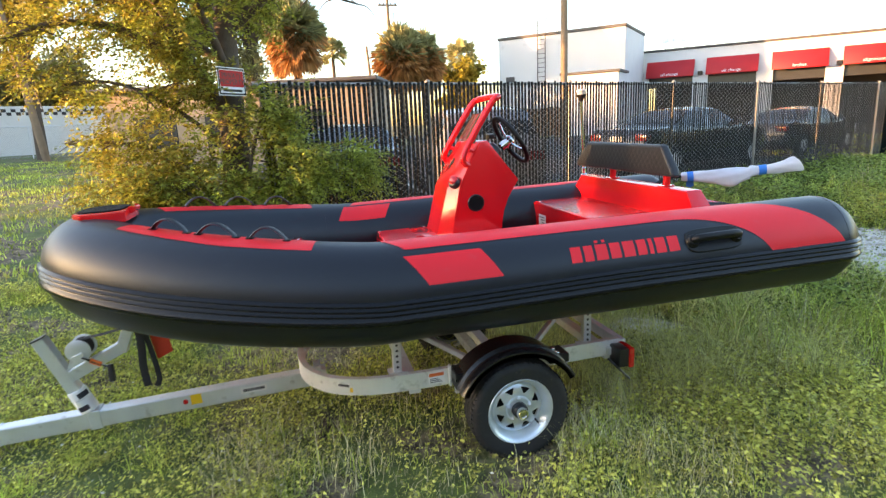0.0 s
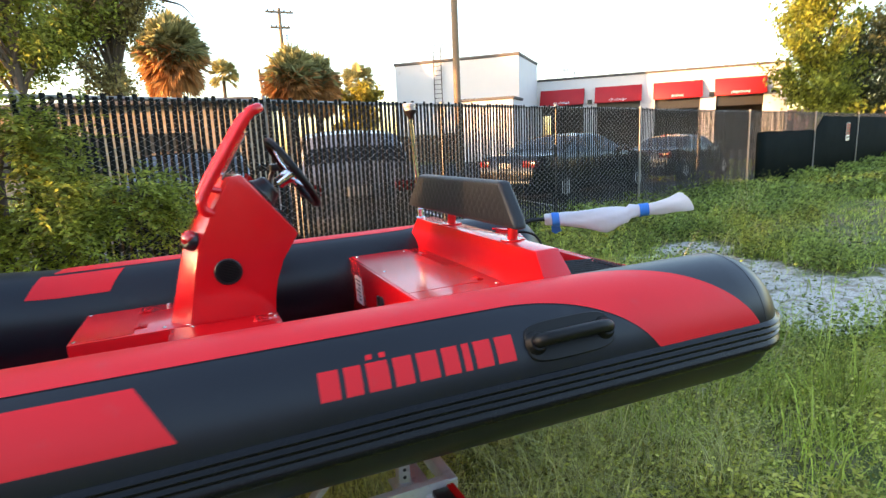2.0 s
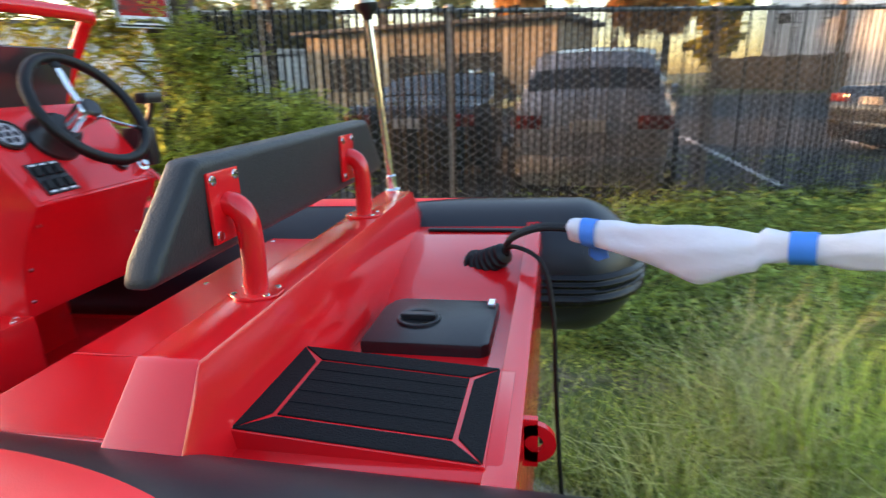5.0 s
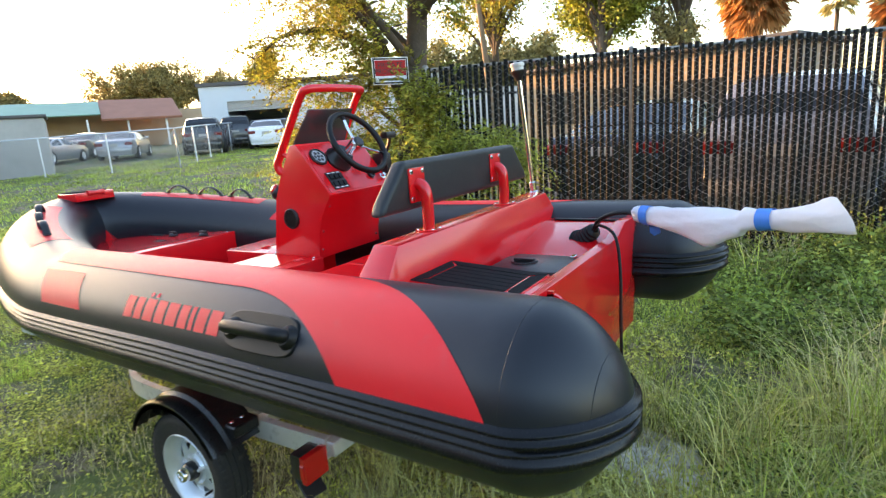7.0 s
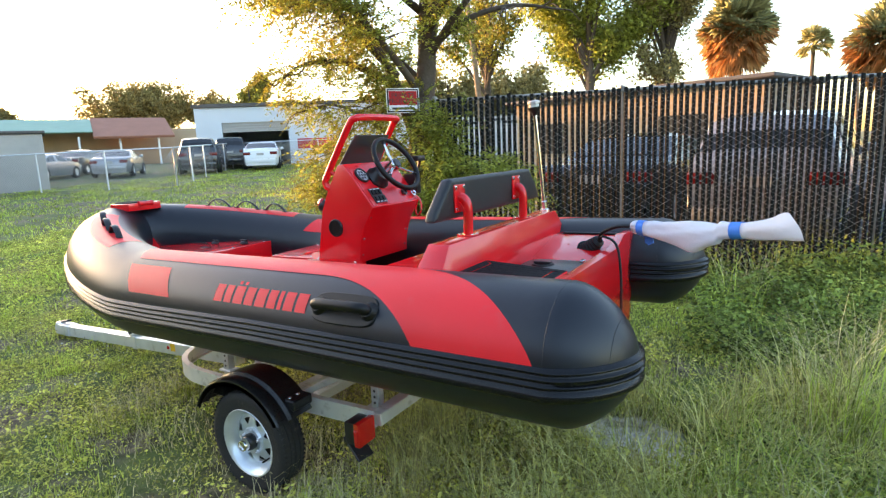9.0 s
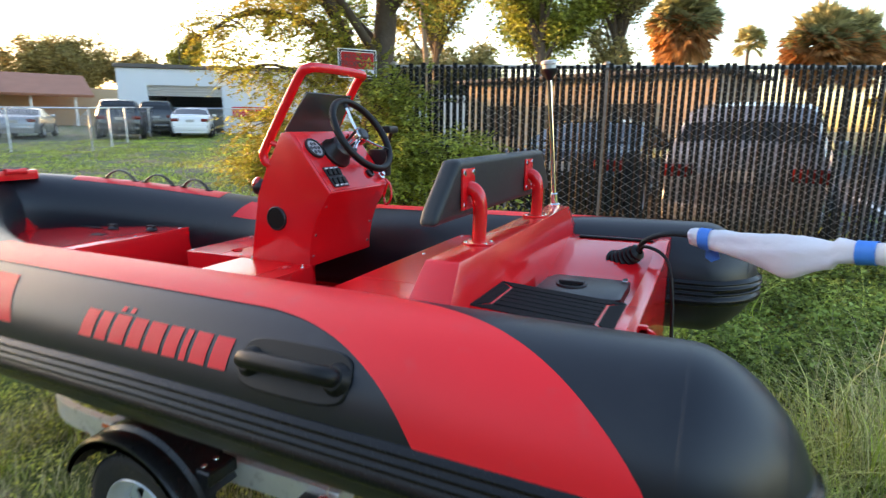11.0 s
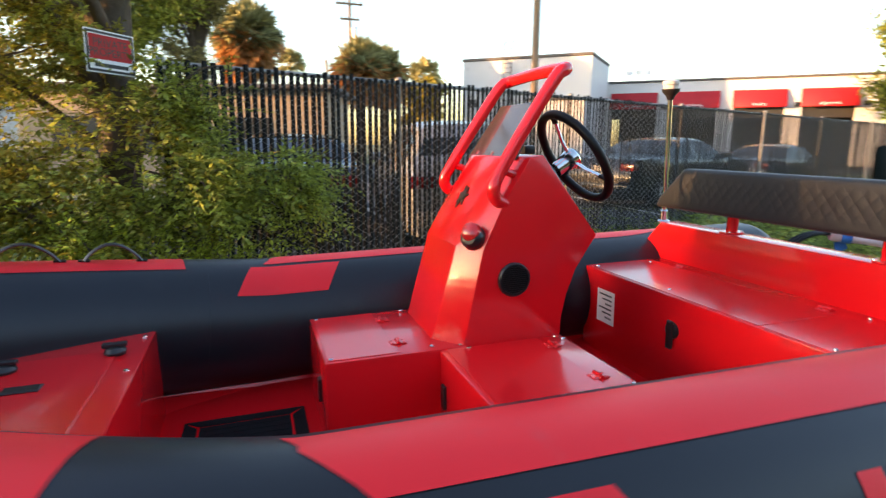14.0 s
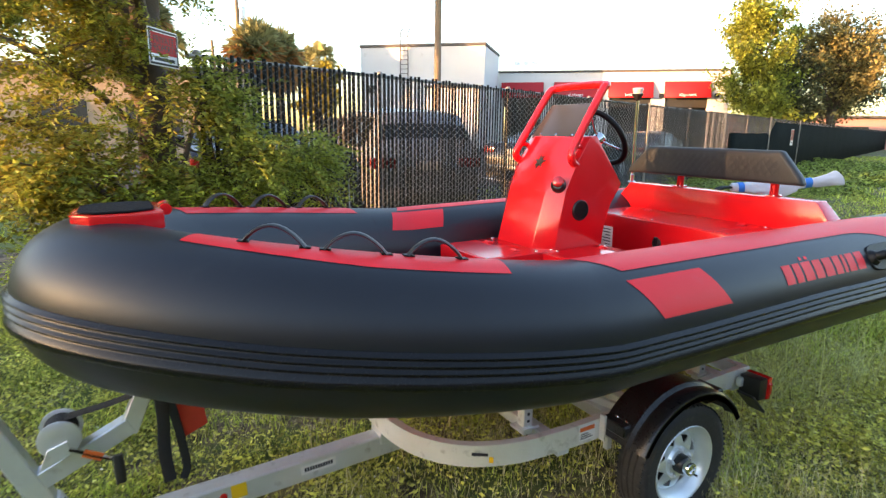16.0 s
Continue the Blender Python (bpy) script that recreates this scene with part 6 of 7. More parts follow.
def slats(s0, s1):
    """One slat after another, each with its own sway, sharing two meshes."""
    made = []
    for kind in range(3):
        me = bpy.data.meshes.new("slat")
        bm = bmesh.new()
        hw = 0.0192 + 0.0012 * kind
        prism(bm, [(-hw, -0.0035), (-hw * 0.4, 0.002), (hw * 0.4, 0.002), (hw, -0.0035), (hw * 0.4, 0.004), (-hw * 0.4, 0.004)], "z", 0.0, 1.0)
        bm.to_mesh(me)
        bm.free()
        me.materials.append(SLAT)
        made.append(me)
    r = random.Random(8)
    for i in range(int((s1 - s0) / PITCH)):
        s = s0 + (i + 0.5) * PITCH
        lo = fence_low(s) + r.uniform(0, 0.03)
        ob = new("slat", made[r.randrange(3)])
        ob.parent = fence
        top = FTOP + r.uniform(-0.01, 0.03)
        ob.matrix_world = Matrix.Translation(fence_pt(s + r.uniform(-0.004, 0.004), 0.005, lo)) @ Matrix((FDIR, FNOR, Vector((0, 0, 1)))).transposed().to_4x4() @ pose(0, 0, 0, 0, r.uniform(-0.12, 0.12), r.uniform(-9, 9)) @ Matrix.Diagonal((1, 1, top - lo, 1))


def far_slats(s0, s1):
    vs, fs = [], []
    r = random.Random(9)
    for i in range(int((s1 - s0) / PITCH)):
        s = s0 + (i + 0.5) * PITCH
        lo, b = fence_low(s), len(vs)
        t = r.uniform(-0.2, 0.2)
        for z in (lo, FTOP + r.uniform(0, 0.03)):
            for d, o in ((-0.0175, 0.003 + 0.01 * t), (0.0175, 0.003 - 0.01 * t), (0.0175, 0.007 - 0.01 * t), (-0.0175, 0.007 + 0.01 * t)):
                vs.append(tuple(fence_pt(s + d, o, z)))
        for j in range(4):
            k = (j + 1) % 4
            fs.append((b + j, b + k, b + 4 + k, b + 4 + j))
    ob = raw("slat", vs, fs, SLAT, fence, "black privacy slats further along")
    ob["kind"] = "stuff"


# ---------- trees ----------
GLASS_BAY_DARK = material("dark_glass_and_bay_shade", (0.04, 0.035, 0.03), 0.3, 0, 0.3, 1)
COPING = material("dark_coping", (0.10, 0.09, 0.085), 0.7, 0, 0.15, 3)
BARK = material("bark", (0.10, 0.075, 0.055), 0.9, 0, 0.4, 10, 0.9, 30)
LEAF = material("tree_leaves", (0.30, 0.335, 0.058), 0.5, 0, 0.35, 0.7, island=0.6, sub=0.5, spec=0.35)
# Golden copy of the leaves; on the near tree it paints in low sun.
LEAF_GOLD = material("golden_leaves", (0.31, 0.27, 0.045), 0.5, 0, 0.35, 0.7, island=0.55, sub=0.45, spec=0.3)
LEAF_FAR = material("far_leaves", (0.28, 0.235, 0.09), 0.6, 0, 0.4, 0.3, island=0.5, sub=0.3, spec=0.2)
PALM_GREEN = material("palm_fronds", (0.36, 0.34, 0.15), 0.5, 0, 0.3, 1, island=0.45, sub=0.5, spec=0.3)
PALM_DRY = material("dead_palm_fronds", (0.55, 0.28, 0.11), 0.7, 0, 0.35, 1, island=0.45, sub=0.4, spec=0.2)


def branch(bm, pts, r0, r1, n=9):
    c = curve_pts(pts, 5)
    k = len(c)
    sweep(bm, c, [r0 + (r1 - r0) * i / (k - 1) for i in range(k)], n)
    return c


def sprays(base, out, r, length, leaflets, size, droop=0.35):
    """Leafy twigs: paired leaflets along a drooping line from each base point. Verts, faces."""
    n = len(base)
    d = out + r.normal(0, 0.45, (n, 3))
    d[:, 2] -= droop
    d /= np.linalg.norm(d, axis=1)[:, None] + 1e-9
    s = np.cross(d, np.array([0, 0, 1.0]) + r.normal(0, 0.25, (n, 3)))
    s /= np.linalg.norm(s, axis=1)[:, None] + 1e-9
    up = np.cross(s, d)
    L = r.uniform(length[0], length[1], n)[:, None]
    vs = []
    for k in range(leaflets):
        f = (k + 0.6) / leaflets
        side = 1 if k % 2 else -1
        p = base + d * L * f - np.array([0, 0, 0.25]) * L * f * f
        q = d * r.uniform(0.3, 0.8, (n, 1)) + s * side * r.uniform(0.5, 0.95, (n, 1)) + up * r.normal(-0.1, 0.3, (n, 1))
        q /= np.linalg.norm(q, axis=1)[:, None]
        w = np.cross(q, up + r.normal(0, 0.5, (n, 3)))
        w /= np.linalg.norm(w, axis=1)[:, None] + 1e-9
        m = np.cross(w, q)
        l = r.uniform(size[0], size[1], (n, 1)) * (1.1 - 0.5 * abs(f - 0.45))
        vs.append(np.stack([p, p + q * l * 0.45 + w * l * 0.21 + m * l * 0.05, p + q * l - m * l * 0.06, p + q * l * 0.45 - w * l * 0.21 + m * l * 0.05], 1))
    v = np.concatenate(vs)
    b = (np.arange(len(v)) * 4)[:, None]
    f = np.concatenate([b + np.array([q]) for q in ((0, 1, 2), (0, 2, 3))])
    return v.reshape(-1, 3), f


def near_tree():
    t = thing("roadside_tree", pose(-0.60, 6.60, float(ground_z(-0.60, 6.60))), "leafy tree with golden drooping sprays and a dark trunk", "tree")
    r = random.Random(21)
    bm = bmesh.new()
    tips = []
    branch(bm, [(0.0, -0.25, -0.2), (0.02, -0.22, 0.7), (0.03, -0.12, 1.5), (0.03, 0.08, 2.3), (0.10, 0.12, 3.4), (0.3, 0.2, 5.0)], 0.17, 0.08, 16)
    main = [((0.0, -0.1, 1.55), (-0.16, -0.1, 1.9), (-0.36, -0.06, 2.3), (-0.75, 0.0, 2.95), (-1.2, 0, 3.8)), ((0.08, 0.1, 2.9), (0.5, 0.1, 3.5), (1.0, 0.2, 4.2), (1.5, 0.3, 5.0)),
            ((-0.02, -0.1, 1.3), (-0.5, -0.3, 1.75), (-1.0, -0.4, 2.0), (-1.65, -0.4, 1.95)), ((0.05, 0.0, 2.0), (-0.1, -0.6, 2.6), (-0.4, -1.1, 3.1), (-0.7, -1.5, 3.3)),
            ((0.0, -0.25, 0.5), (-0.4, -0.35, 1.05), (-0.85, -0.4, 1.4), (-1.5, -0.3, 1.45)), ((0.0, -0.3, 0.35), (0.25, -0.5, 0.85), (0.65, -0.6, 1.15), (1.2, -0.55, 1.15)),
            ((0.0, -0.3, 0.25), (-0.2, -0.55, 0.7), (-0.5, -0.75, 1.0), (-0.95, -0.8, 1.05)), ((0.06, 0.1, 2.5), (0.6, -0.1, 2.9), (1.1, -0.2, 3.2), (1.7, -0.2, 3.3)), ((0.0, 0.05, 2.2), (-0.7, 0.25, 2.7), (-1.2, 0.4, 2.9), (-1.75, 0.4, 2.85)),
            ((0.1, 0.1, 2.6), (-0.2, 0.9, 3.4), (-0.4, 1.7, 4.2)), ((0.0, -0.28, 0.4), (0.15, -0.55, 1.0), (0.3, -0.6, 1.5), (0.45, -0.5, 1.75)), ((-0.3, -0.05, 2.2), (-0.9, -0.3, 2.5), (-1.4, -0.5, 2.5), (-1.9, -0.5, 2.3)),
            ((-0.6, 0, 2.7), (-1.1, -0.4, 3.2), (-1.7, -0.6, 3.3)), ((0.08, 0.1, 2.8), (0.5, -0.2, 3.0), (0.9, -0.4, 3.1), (1.35, -0.5, 2.95)), ((0.1, 0.1, 3.1), (0.4, -0.4, 3.3), (0.8, -0.8, 3.4), (1.2, -1.0, 3.3)), ((-0.3, -0.05, 2.3), (-0.6, -0.6, 2.9), (-0.9, -0.9, 3.2), (-1.1, -1.1, 3.2)), ((0, 0.1, 3.0), (-0.2, -0.5, 3.3), (-0.4, -1.0, 3.4)), ((0.06, 0.1, 2.6), (0.5, 0.3, 2.9), (1.0, 0.5, 3.0), (1.5, 0.6, 2.9)), ((0.1, 0.1, 3.0), (0.3, -0.5, 3.4), (0.5, -1.1, 3.5))]
    for k, pts in enumerate(main):
        c = branch(bm, pts, 0.10 if k < 2 else (0.05 if pts[0][2] > 1.4 else 0.028), 0.010, 9)
        tips += c[5:]
        for q in c[5::2]:
            for _ in range(2):
                d = Vector((r.uniform(-1, 1), r.uniform(-1, 1), r.uniform(-0.5, 0.5)))
                e = branch(bm, [q, q + d * 0.25, q + d * 0.45 + Vector((0, 0, -0.08))], 0.010, 0.003, 5)
                tips += e[2:]
    part("trunk", bm, BARK, t, "dark rough bark", 60)
    rs = np.random.RandomState(22)
    tp = np.array([tuple(q) for q in tips])
    pick = rs.randint(0, len(tp), 12000)
    bp = tp[pick] + rs.normal(0, 0.11, (len(pick), 3))
    out = bp - np.stack([np.zeros(len(bp)), np.full(len(bp), -0.1), bp[:, 2] - 0.1], -1)
    out /= np.linalg.norm(out, axis=1)[:, None] + 1e-9
    # uneven clumps: thin some places out
    hole = np.sin(bp[:, 0] * 4.1 + 1.0) * np.sin(bp[:, 2] * 4.7 + 2.0 * bp[:, 1]) + 0.5 * np.sin(bp[:, 0] * 9.0 + bp[:, 2] * 7.0)
    keep = (hole > -0.35) | (rs.rand(len(bp)) < 0.25)
    keep &= (rs.rand(len(bp)) < np.where((bp[:, 0] < -0.5) & (bp[:, 2] > 1.9), 0.42, 1.0))
    keep &= (bp[:, 0] > np.where(bp[:, 2] < 1.9, -1.30, -1.70) - 0.15 * np.sin(bp[:, 2] * 3)) & ((bp[:, 0] < 0.42 + 0.10 * np.sin(bp[:, 2] * 5)) | (bp[:, 2] < 1.8)) & ~((bp[:, 2] < 0.75) & (bp[:, 0] < -0.85)) & ~((bp[:, 2] < 2.6) & (bp[:, 0] > 0.75) & (bp[:, 2] > 1.35))
    bp, out = bp[keep], out[keep]
    # Sprays towards -x turn golden more often: sunlight put into leaf colour.
    sun_gold = rs.rand(len(bp)) < np.clip(0.26 - 0.38 * bp[:, 0] - 0.10 * np.maximum(bp[:, 2] - 2.4, 0), 0.04, 0.6)
    for sel, mat, lab in ((~sun_gold, LEAF, "green drooping leaf sprays with gaps"), (sun_gold, LEAF_GOLD, "leaf sprays with the low sun put into their golden colour")):
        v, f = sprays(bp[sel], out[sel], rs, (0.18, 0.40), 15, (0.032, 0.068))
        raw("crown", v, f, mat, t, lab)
    return t


near_tree()


def bush(x, y, w, d, h, n, seed, mat, label):
    r = np.random.RandomState(seed)
    z = float(ground_z(x, y))
    t = thing("bush", pose(x, y, z), label, "bush")
    bm = bmesh.new()
    tips = []
    for k in range(16):
        a, l = r.uniform(0, 2 * np.pi), r.uniform(0.4, 1)
        e = (w / 2 * l * math.cos(a), d / 2 * l * math.sin(a), h * r.uniform(0.45, 1.0))
        c = branch(bm, [(0.05 * math.cos(a), 0.05 * math.sin(a), -0.05), (e[0] * 0.4, e[1] * 0.4, e[2] * 0.55), e], 0.010, 0.003, 5)
        tips += [tuple(q) for q in c[3:]]
    part("stem", bm, BARK, t)
    tp = np.array(tips)
    bp = tp[r.randint(0, len(tp), n)] + r.normal(0, 0.05, (n, 3))
    bp[:, 2] = np.maximum(bp[:, 2], 0.12)
    out = bp * np.array([1, 1, 0.3])
    out /= np.linalg.norm(out, axis=1)[:, None] + 1e-9
    v, f = sprays(bp, out, r, (0.14, 0.30), 14, (0.025, 0.055), 0.1)
    raw("foliage", v, f, mat, t)
    return t


LEAF_LIME = material("lime_green_leaves", (0.47, 0.53, 0.075), 0.45, 0, 0.4, 1.2, island=0.65, sub=0.5, spec=0.4)
bush(-1.30, 5.95, 0.9, 0.7, 0.85, 150, 31, LEAF_LIME, "yellow-green leafy shrub under the tree")
bush(-0.45, 5.80, 1.1, 0.7, 1.10, 190, 32, LEAF_LIME, "green leafy shrub against the fence")
bush(0.12, 6.02, 0.95, 0.5, 1.05, 170, 33, LEAF_LIME, "green leafy shrub against the fence")
bush(-0.08, 6.18, 0.8, 0.25, 1.95, 150, 35, LEAF, "climbing greenery on the fence end")


def leafy_tree(x, y, h, w, seed, mat, n=700, leaf=(0.25, 0.5), label="broad leafy tree in the distance", trunk=0.25, low=0.45):
    r = np.random.RandomState(seed)
    z = float(ground_z(x, y))
    t = thing("tree", pose(x, y, z), label, "tree")
    bm = bmesh.new()
    tips = []
    branch(bm, [(0, 0, -0.3), (0.05, 0, h * 0.25), (0, 0.1, h * 0.5), (0.1, 0, h * 0.8)], trunk, trunk * 0.3, 10)
    for k in range(14 if low > 0.4 else 26):
        a, l, hh = r.uniform(0, 2 * np.pi), r.uniform(0.5, 1.0), r.uniform(low, 0.98)
        ww = w / 2 * l * math.sqrt(max(0.15, 1 - ((hh - 0.5 * (low + 0.85)) / (0.42 + 0.4 * (0.45 - low))) ** 2))
        c = branch(bm, [(0, 0, h * hh * 0.55), (ww * 0.5 * math.cos(a), ww * 0.5 * math.sin(a), h * hh * 0.85), (ww * math.cos(a), ww * math.sin(a), h * hh)], trunk * 0.35, 0.02, 6)
        tips += [tuple(q) for q in c[4:]]
    part("trunk", bm, BARK, t)
    tp = np.array(tips)
    cc = tp[r.randint(0, len(tp), n)] + r.normal(0, w * 0.055, (n, 3))
    pp = (cc[:, None] + r.normal(0, w * 0.035, (n, 16, 3))).reshape(-1, 3)
    v, f = leaf_quads(pp, r, leaf, 0.1, 0.5)
    raw("crown", v, f, mat, t)
    return t


def palm(x, y, h, w, seed, skirt=True, lean=0.0, label="cabbage palm with a skirt of dead brown fronds"):
    """A fan palm: trunk, upper green fans, hanging dead fans."""
    r = np.random.RandomState(seed)
    z = float(ground_z(x, y))
    t = thing("palm_tree", pose(x, y, z), label, "palm")
    bm = bmesh.new()
    branch(bm, [(0, 0, -0.3), (lean * 0.3, 0, h * 0.4), (lean, 0, h)], 0.20, 0.16, 10)
    part("trunk", bm, BARK, t)
    def fans(n, elo, ehi, R, mat, name, narrow):
        vs, fs = [], []
        c0 = np.array([lean, 0, h])
        lo, hi = math.sin(math.radians(elo)), math.sin(math.radians(ehi))
        for k in range(n):
            a, e = r.uniform(0, 2 * np.pi), math.asin(r.uniform(lo, hi))
            L = R * r.uniform(0.72, 1.12)
            d = np.array([math.cos(a) * math.cos(e), math.sin(a) * math.cos(e), math.sin(e)])
            s = np.array([-math.sin(a), math.cos(a), 0]) * math.cos(0.6) + np.cross(d, [-math.sin(a), math.cos(a), 0]) * r.normal(0, 0.5)
            s /= np.linalg.norm(s)
            u = np.cross(d, s)
            d[2] *= 1.22
            mid = c0 + d * L * 0.5
            for q in range(13):
                b = math.radians(-75 + 150 * q / 12) * narrow
                dd = d * math.cos(b) + s * math.sin(b)
                tip = mid + dd * L * 0.5 + np.array([0, 0, -0.13 * L * r.uniform(0.2, 1.1)])
                m2 = mid + dd * L * 0.28
                wd = np.cross(dd, u + r.normal(0, 0.35, 3)) * L * 0.034
                i0 = len(vs)
                vs += [mid, m2 + wd, tip, m2 - wd]
                fs += [(i0, i0 + 1, i0 + 2), (i0, i0 + 2, i0 + 3)]
            i0 = len(vs)
            vs += [c0 + s * 0.02, c0 - s * 0.02, mid - s * 0.015, mid + s * 0.015]
            fs += [(i0, i0 + 1, i0 + 2), (i0, i0 + 2, i0 + 3)]
        raw(name, vs, fs, mat, t)
    fans(130 if skirt else 60, 0 if skirt else -35, 88, w / 2 * (1.0 if skirt else 1.1), PALM_GREEN, "green_fronds", 1.0)
    if skirt:
        fans(150, -86, 18, w / 2, PALM_DRY, "dead_fronds", 0.8)
    return t


palm(0.42, 35, 5.95, 4.0, 41)
palm(6.9, 37.4, 5.1, 3.7, 42)
palm(8.7, 38.6, 5.0, 3.5, 43)
palm(4.3, 60, 8.0, 2.9, 44, False, label="young fan palm with green fronds")
palm(12.6, 43.0, 5.6, 2.6, 45, False, label="young fan palm with green fronds")
leafy_tree(12.3, 42.0, 5.2, 4.0, 46, LEAF_GOLD, 300, label="yellow-green tree catching the low sun")
leafy_tree(-4.4, 25.6, 10.6, 6.2, 48, LEAF, 2000, (0.10, 0.22), "tall spreading tree with dark foliage and golden edges", low=0.42)
leafy_tree(-1.5, 26.8, 9.6, 4.0, 49, LEAF_FAR, 1100, (0.10, 0.22), "leafy tree with drooping foliage behind the fence", low=0.40)
leafy_tree(-10.6, 28.2, 10.2, 5.4, 53, LEAF_GOLD, 520, (0.12, 0.26), "slender golden tree beside the wall", low=0.5)
# right-hand trees
LEAF_OAK = material("oak_leaves", (0.10, 0.115, 0.055), 0.55, 0, 0.35, 0.5, island=0.5, sub=0.35, spec=0.25)
leafy_tree(32.5, 22.1, 9.4, 5.4, 50, LEAF, 1100, (0.14, 0.32), "tall golden-green tree beyond the fence", low=0.16)
leafy_tree(35.6, 22.2, 7.2, 5.0, 54, LEAF_OAK, 700, (0.14, 0.30), "dark green tree beyond the fence", low=0.14)
leafy_tree(40.4, 21.6, 8.6, 8.5, 51, LEAF_OAK, 700, (0.14, 0.28), "spreading dark oak beyond the fence", low=0.34)
leafy_tree(38.6, 20.9, 9.2, 6.0, 52, LEAF_FAR, 600, (0.14, 0.30), "sunlit orange-leaved tree beyond the fence", low=0.4)
PINK = material("pink_wall", (0.50, 0.27, 0.24), 0.85, 0, 0.1, 0.5, 0.2, 30)
far_house = thing("far_building", pose(62, 33, float(ground_z(62, 33)), 0, 0, -40), "long low pink building in the distance", "building")
part("wall", bbox(-14, 14, 0, 6, -0.2, 3.0, 0.04, 1), PINK, far_house)
part("roof", bbox(-14.3, 14.3, -0.4, 6.3, 3.01, 3.25, 0.04, 1), COPING, far_house)
for x in (-11, -6.5, -2, 2.5, 7, 11):
    part("window", bbox(x, x + 1.6, -0.05, 0.04, 1.0, 2.2, 0.02, 1), GLASS_BAY_DARK, far_house)
# left-hand trees, far across the street
# The last four are unseen, added to keep low sun off the lot.
for k, (x, y, h, w) in enumerate(((-45.7, 28.1, 7.2, 6.5), (-43.6, 31.8, 7.6, 7.0), (-44.7, 29.9, 7.0, 6.0), (-50.5, 21.0, 6.2, 5.0), (-44, 41.2, 8.7, 6.4), (-20, 40, 6.5, 9), (-14.5, 40.5, 6.0, 8), (-41.5, 34.0, 6.6, 5.0), (-66, 5.5, 9.0, 8), (-66, -1.5, 8.8, 9), (-67, -9, 8.4, 10), (-66, 9.6, 8.2, 4.4))):
    if k in (0, 1, 2, 3, 7):
        x, y, h, w = 3.2 + (x - 3.2) * 1.4, 0.9 + (y - 0.9) * 1.4, h * 1.24, w * 1.4
    leafy_tree(x, y, h, w, 60 + k, LEAF_GOLD if k == 4 else LEAF_FAR, 800, (0.20, 0.42), "broad dark tree against the evening sky, the last four unseen sun blocks" if k != 4 else "rounded yellow-green tree behind the garage")

# ---------- poles ----------
WOODPOLE = material("weathered_wood_pole", (0.24, 0.17, 0.11), 0.85, 0, 0.3, 4, 0.4, 30)
CONCRETE = material("concrete", (0.42, 0.40, 0.37), 0.8, 0, 0.15, 3, 0.3, 60)


def utility_pole(x, y, h, r, arms=False, lean=(0, 0), label="tall wooden utility pole", mat=None):
    z = float(ground_z(x, y))
    t = thing("utility_pole", pose(x, y, z), label, "pole")
    bm = bmesh.new()
    sweep(bm, [(0, 0, -0.5), (lean[0] * 0.5, lean[1] * 0.5, h / 2), (lean[0], lean[1], h)], [r, r * 0.9, r * 0.75], 12)
    part("pole", bm, mat or WOODPOLE, t)
    if arms:
        for k, zz in enumerate((h - 0.3, h - 1.5)):
            part("cross_arm", bbox(lean[0] - 1.1 + 0.3 * k, lean[0] + 1.1 - 0.3 * k, lean[1] - 0.06, lean[1] + 0.06, zz - 0.07, zz + 0.07, 0.01, 1), WOODPOLE, t)
            for q in (-0.9, -0.4, 0.4, 0.9):
                part("insulator", lathe(bmesh.new(), [(0.05, 0), (0.06, 0.05), (0.03, 0.12), (0, 0.14)], pose(lean[0] + q * (1 - 0.25 * k), lean[1], zz + 0.07), 8), BLACK_PLASTIC, t)
        part("transformer", lathe(bmesh.new(), [(0, 0), (0.28, 0), (0.28, 0.8), (0.2, 0.9), (0, 0.9)], pose(lean[0] + 0.4, lean[1], h - 3.0), 14), GALV, t)
    return t


utility_pole(11.1, 22.6, 11.0, 0.15)
utility_pole(8.6, 51.0, 12.3, 0.16, True)
utility_pole(7.2, 52.0, 7.6, 0.14, lean=(-0.5, 0), label="short leaning wooden pole")
utility_pole(-9.6, 26.0, 7.6, 0.15, lean=(-1.0, 0.4), label="leaning weathered timber pole")
utility_pole(13.2, 44.5, 5.6, 0.05, label="slim grey steel lamp pole", mat=POST)

# ---------- the workshop with red awnings ----------
STUCCO = material("white_stucco", (0.72, 0.72, 0.72), 0.85, 0, 0.08, 0.6, 0.3, 40, dirt=(0.55, 0.54, 0.52), dirt_at=0.66)
AWNING = material("red_awning", (0.50, 0.015, 0.02), 0.6, 0, 0.12, 1.5, 0.1, 60)
BW = thing("workshop_building", Matrix.Translation((13.49, 37.09, 0)) @ Matrix((Vector((0.72, -0.694, 0)), Vector((0.694, 0.72, 0)), Vector((0, 0, 1)))).transposed().to_4x4(), "white workshop building with red awnings over its bays", "building")
zb = 0.5
part("tower_wall", bbox(0, 8.15, 0, 5.6, zb, 6.72, 0.02, 1), STUCCO, BW, "white stucco block")
# Boards added as a stand-in for a brown band along the lower wall.
YARD_WOOD = material("brown_boards", (0.19, 0.125, 0.08), 0.8, 0, 0.35, 2, 0.3, 30, dirt=(0.11, 0.085, 0.065), dirt_at=0.55)
yard_boards = thing("board_stand_in", BW.matrix_world @ Matrix.Translation((0, -1.5, 0)), "brown boards standing in for a brown band before a white workshop", "fence")
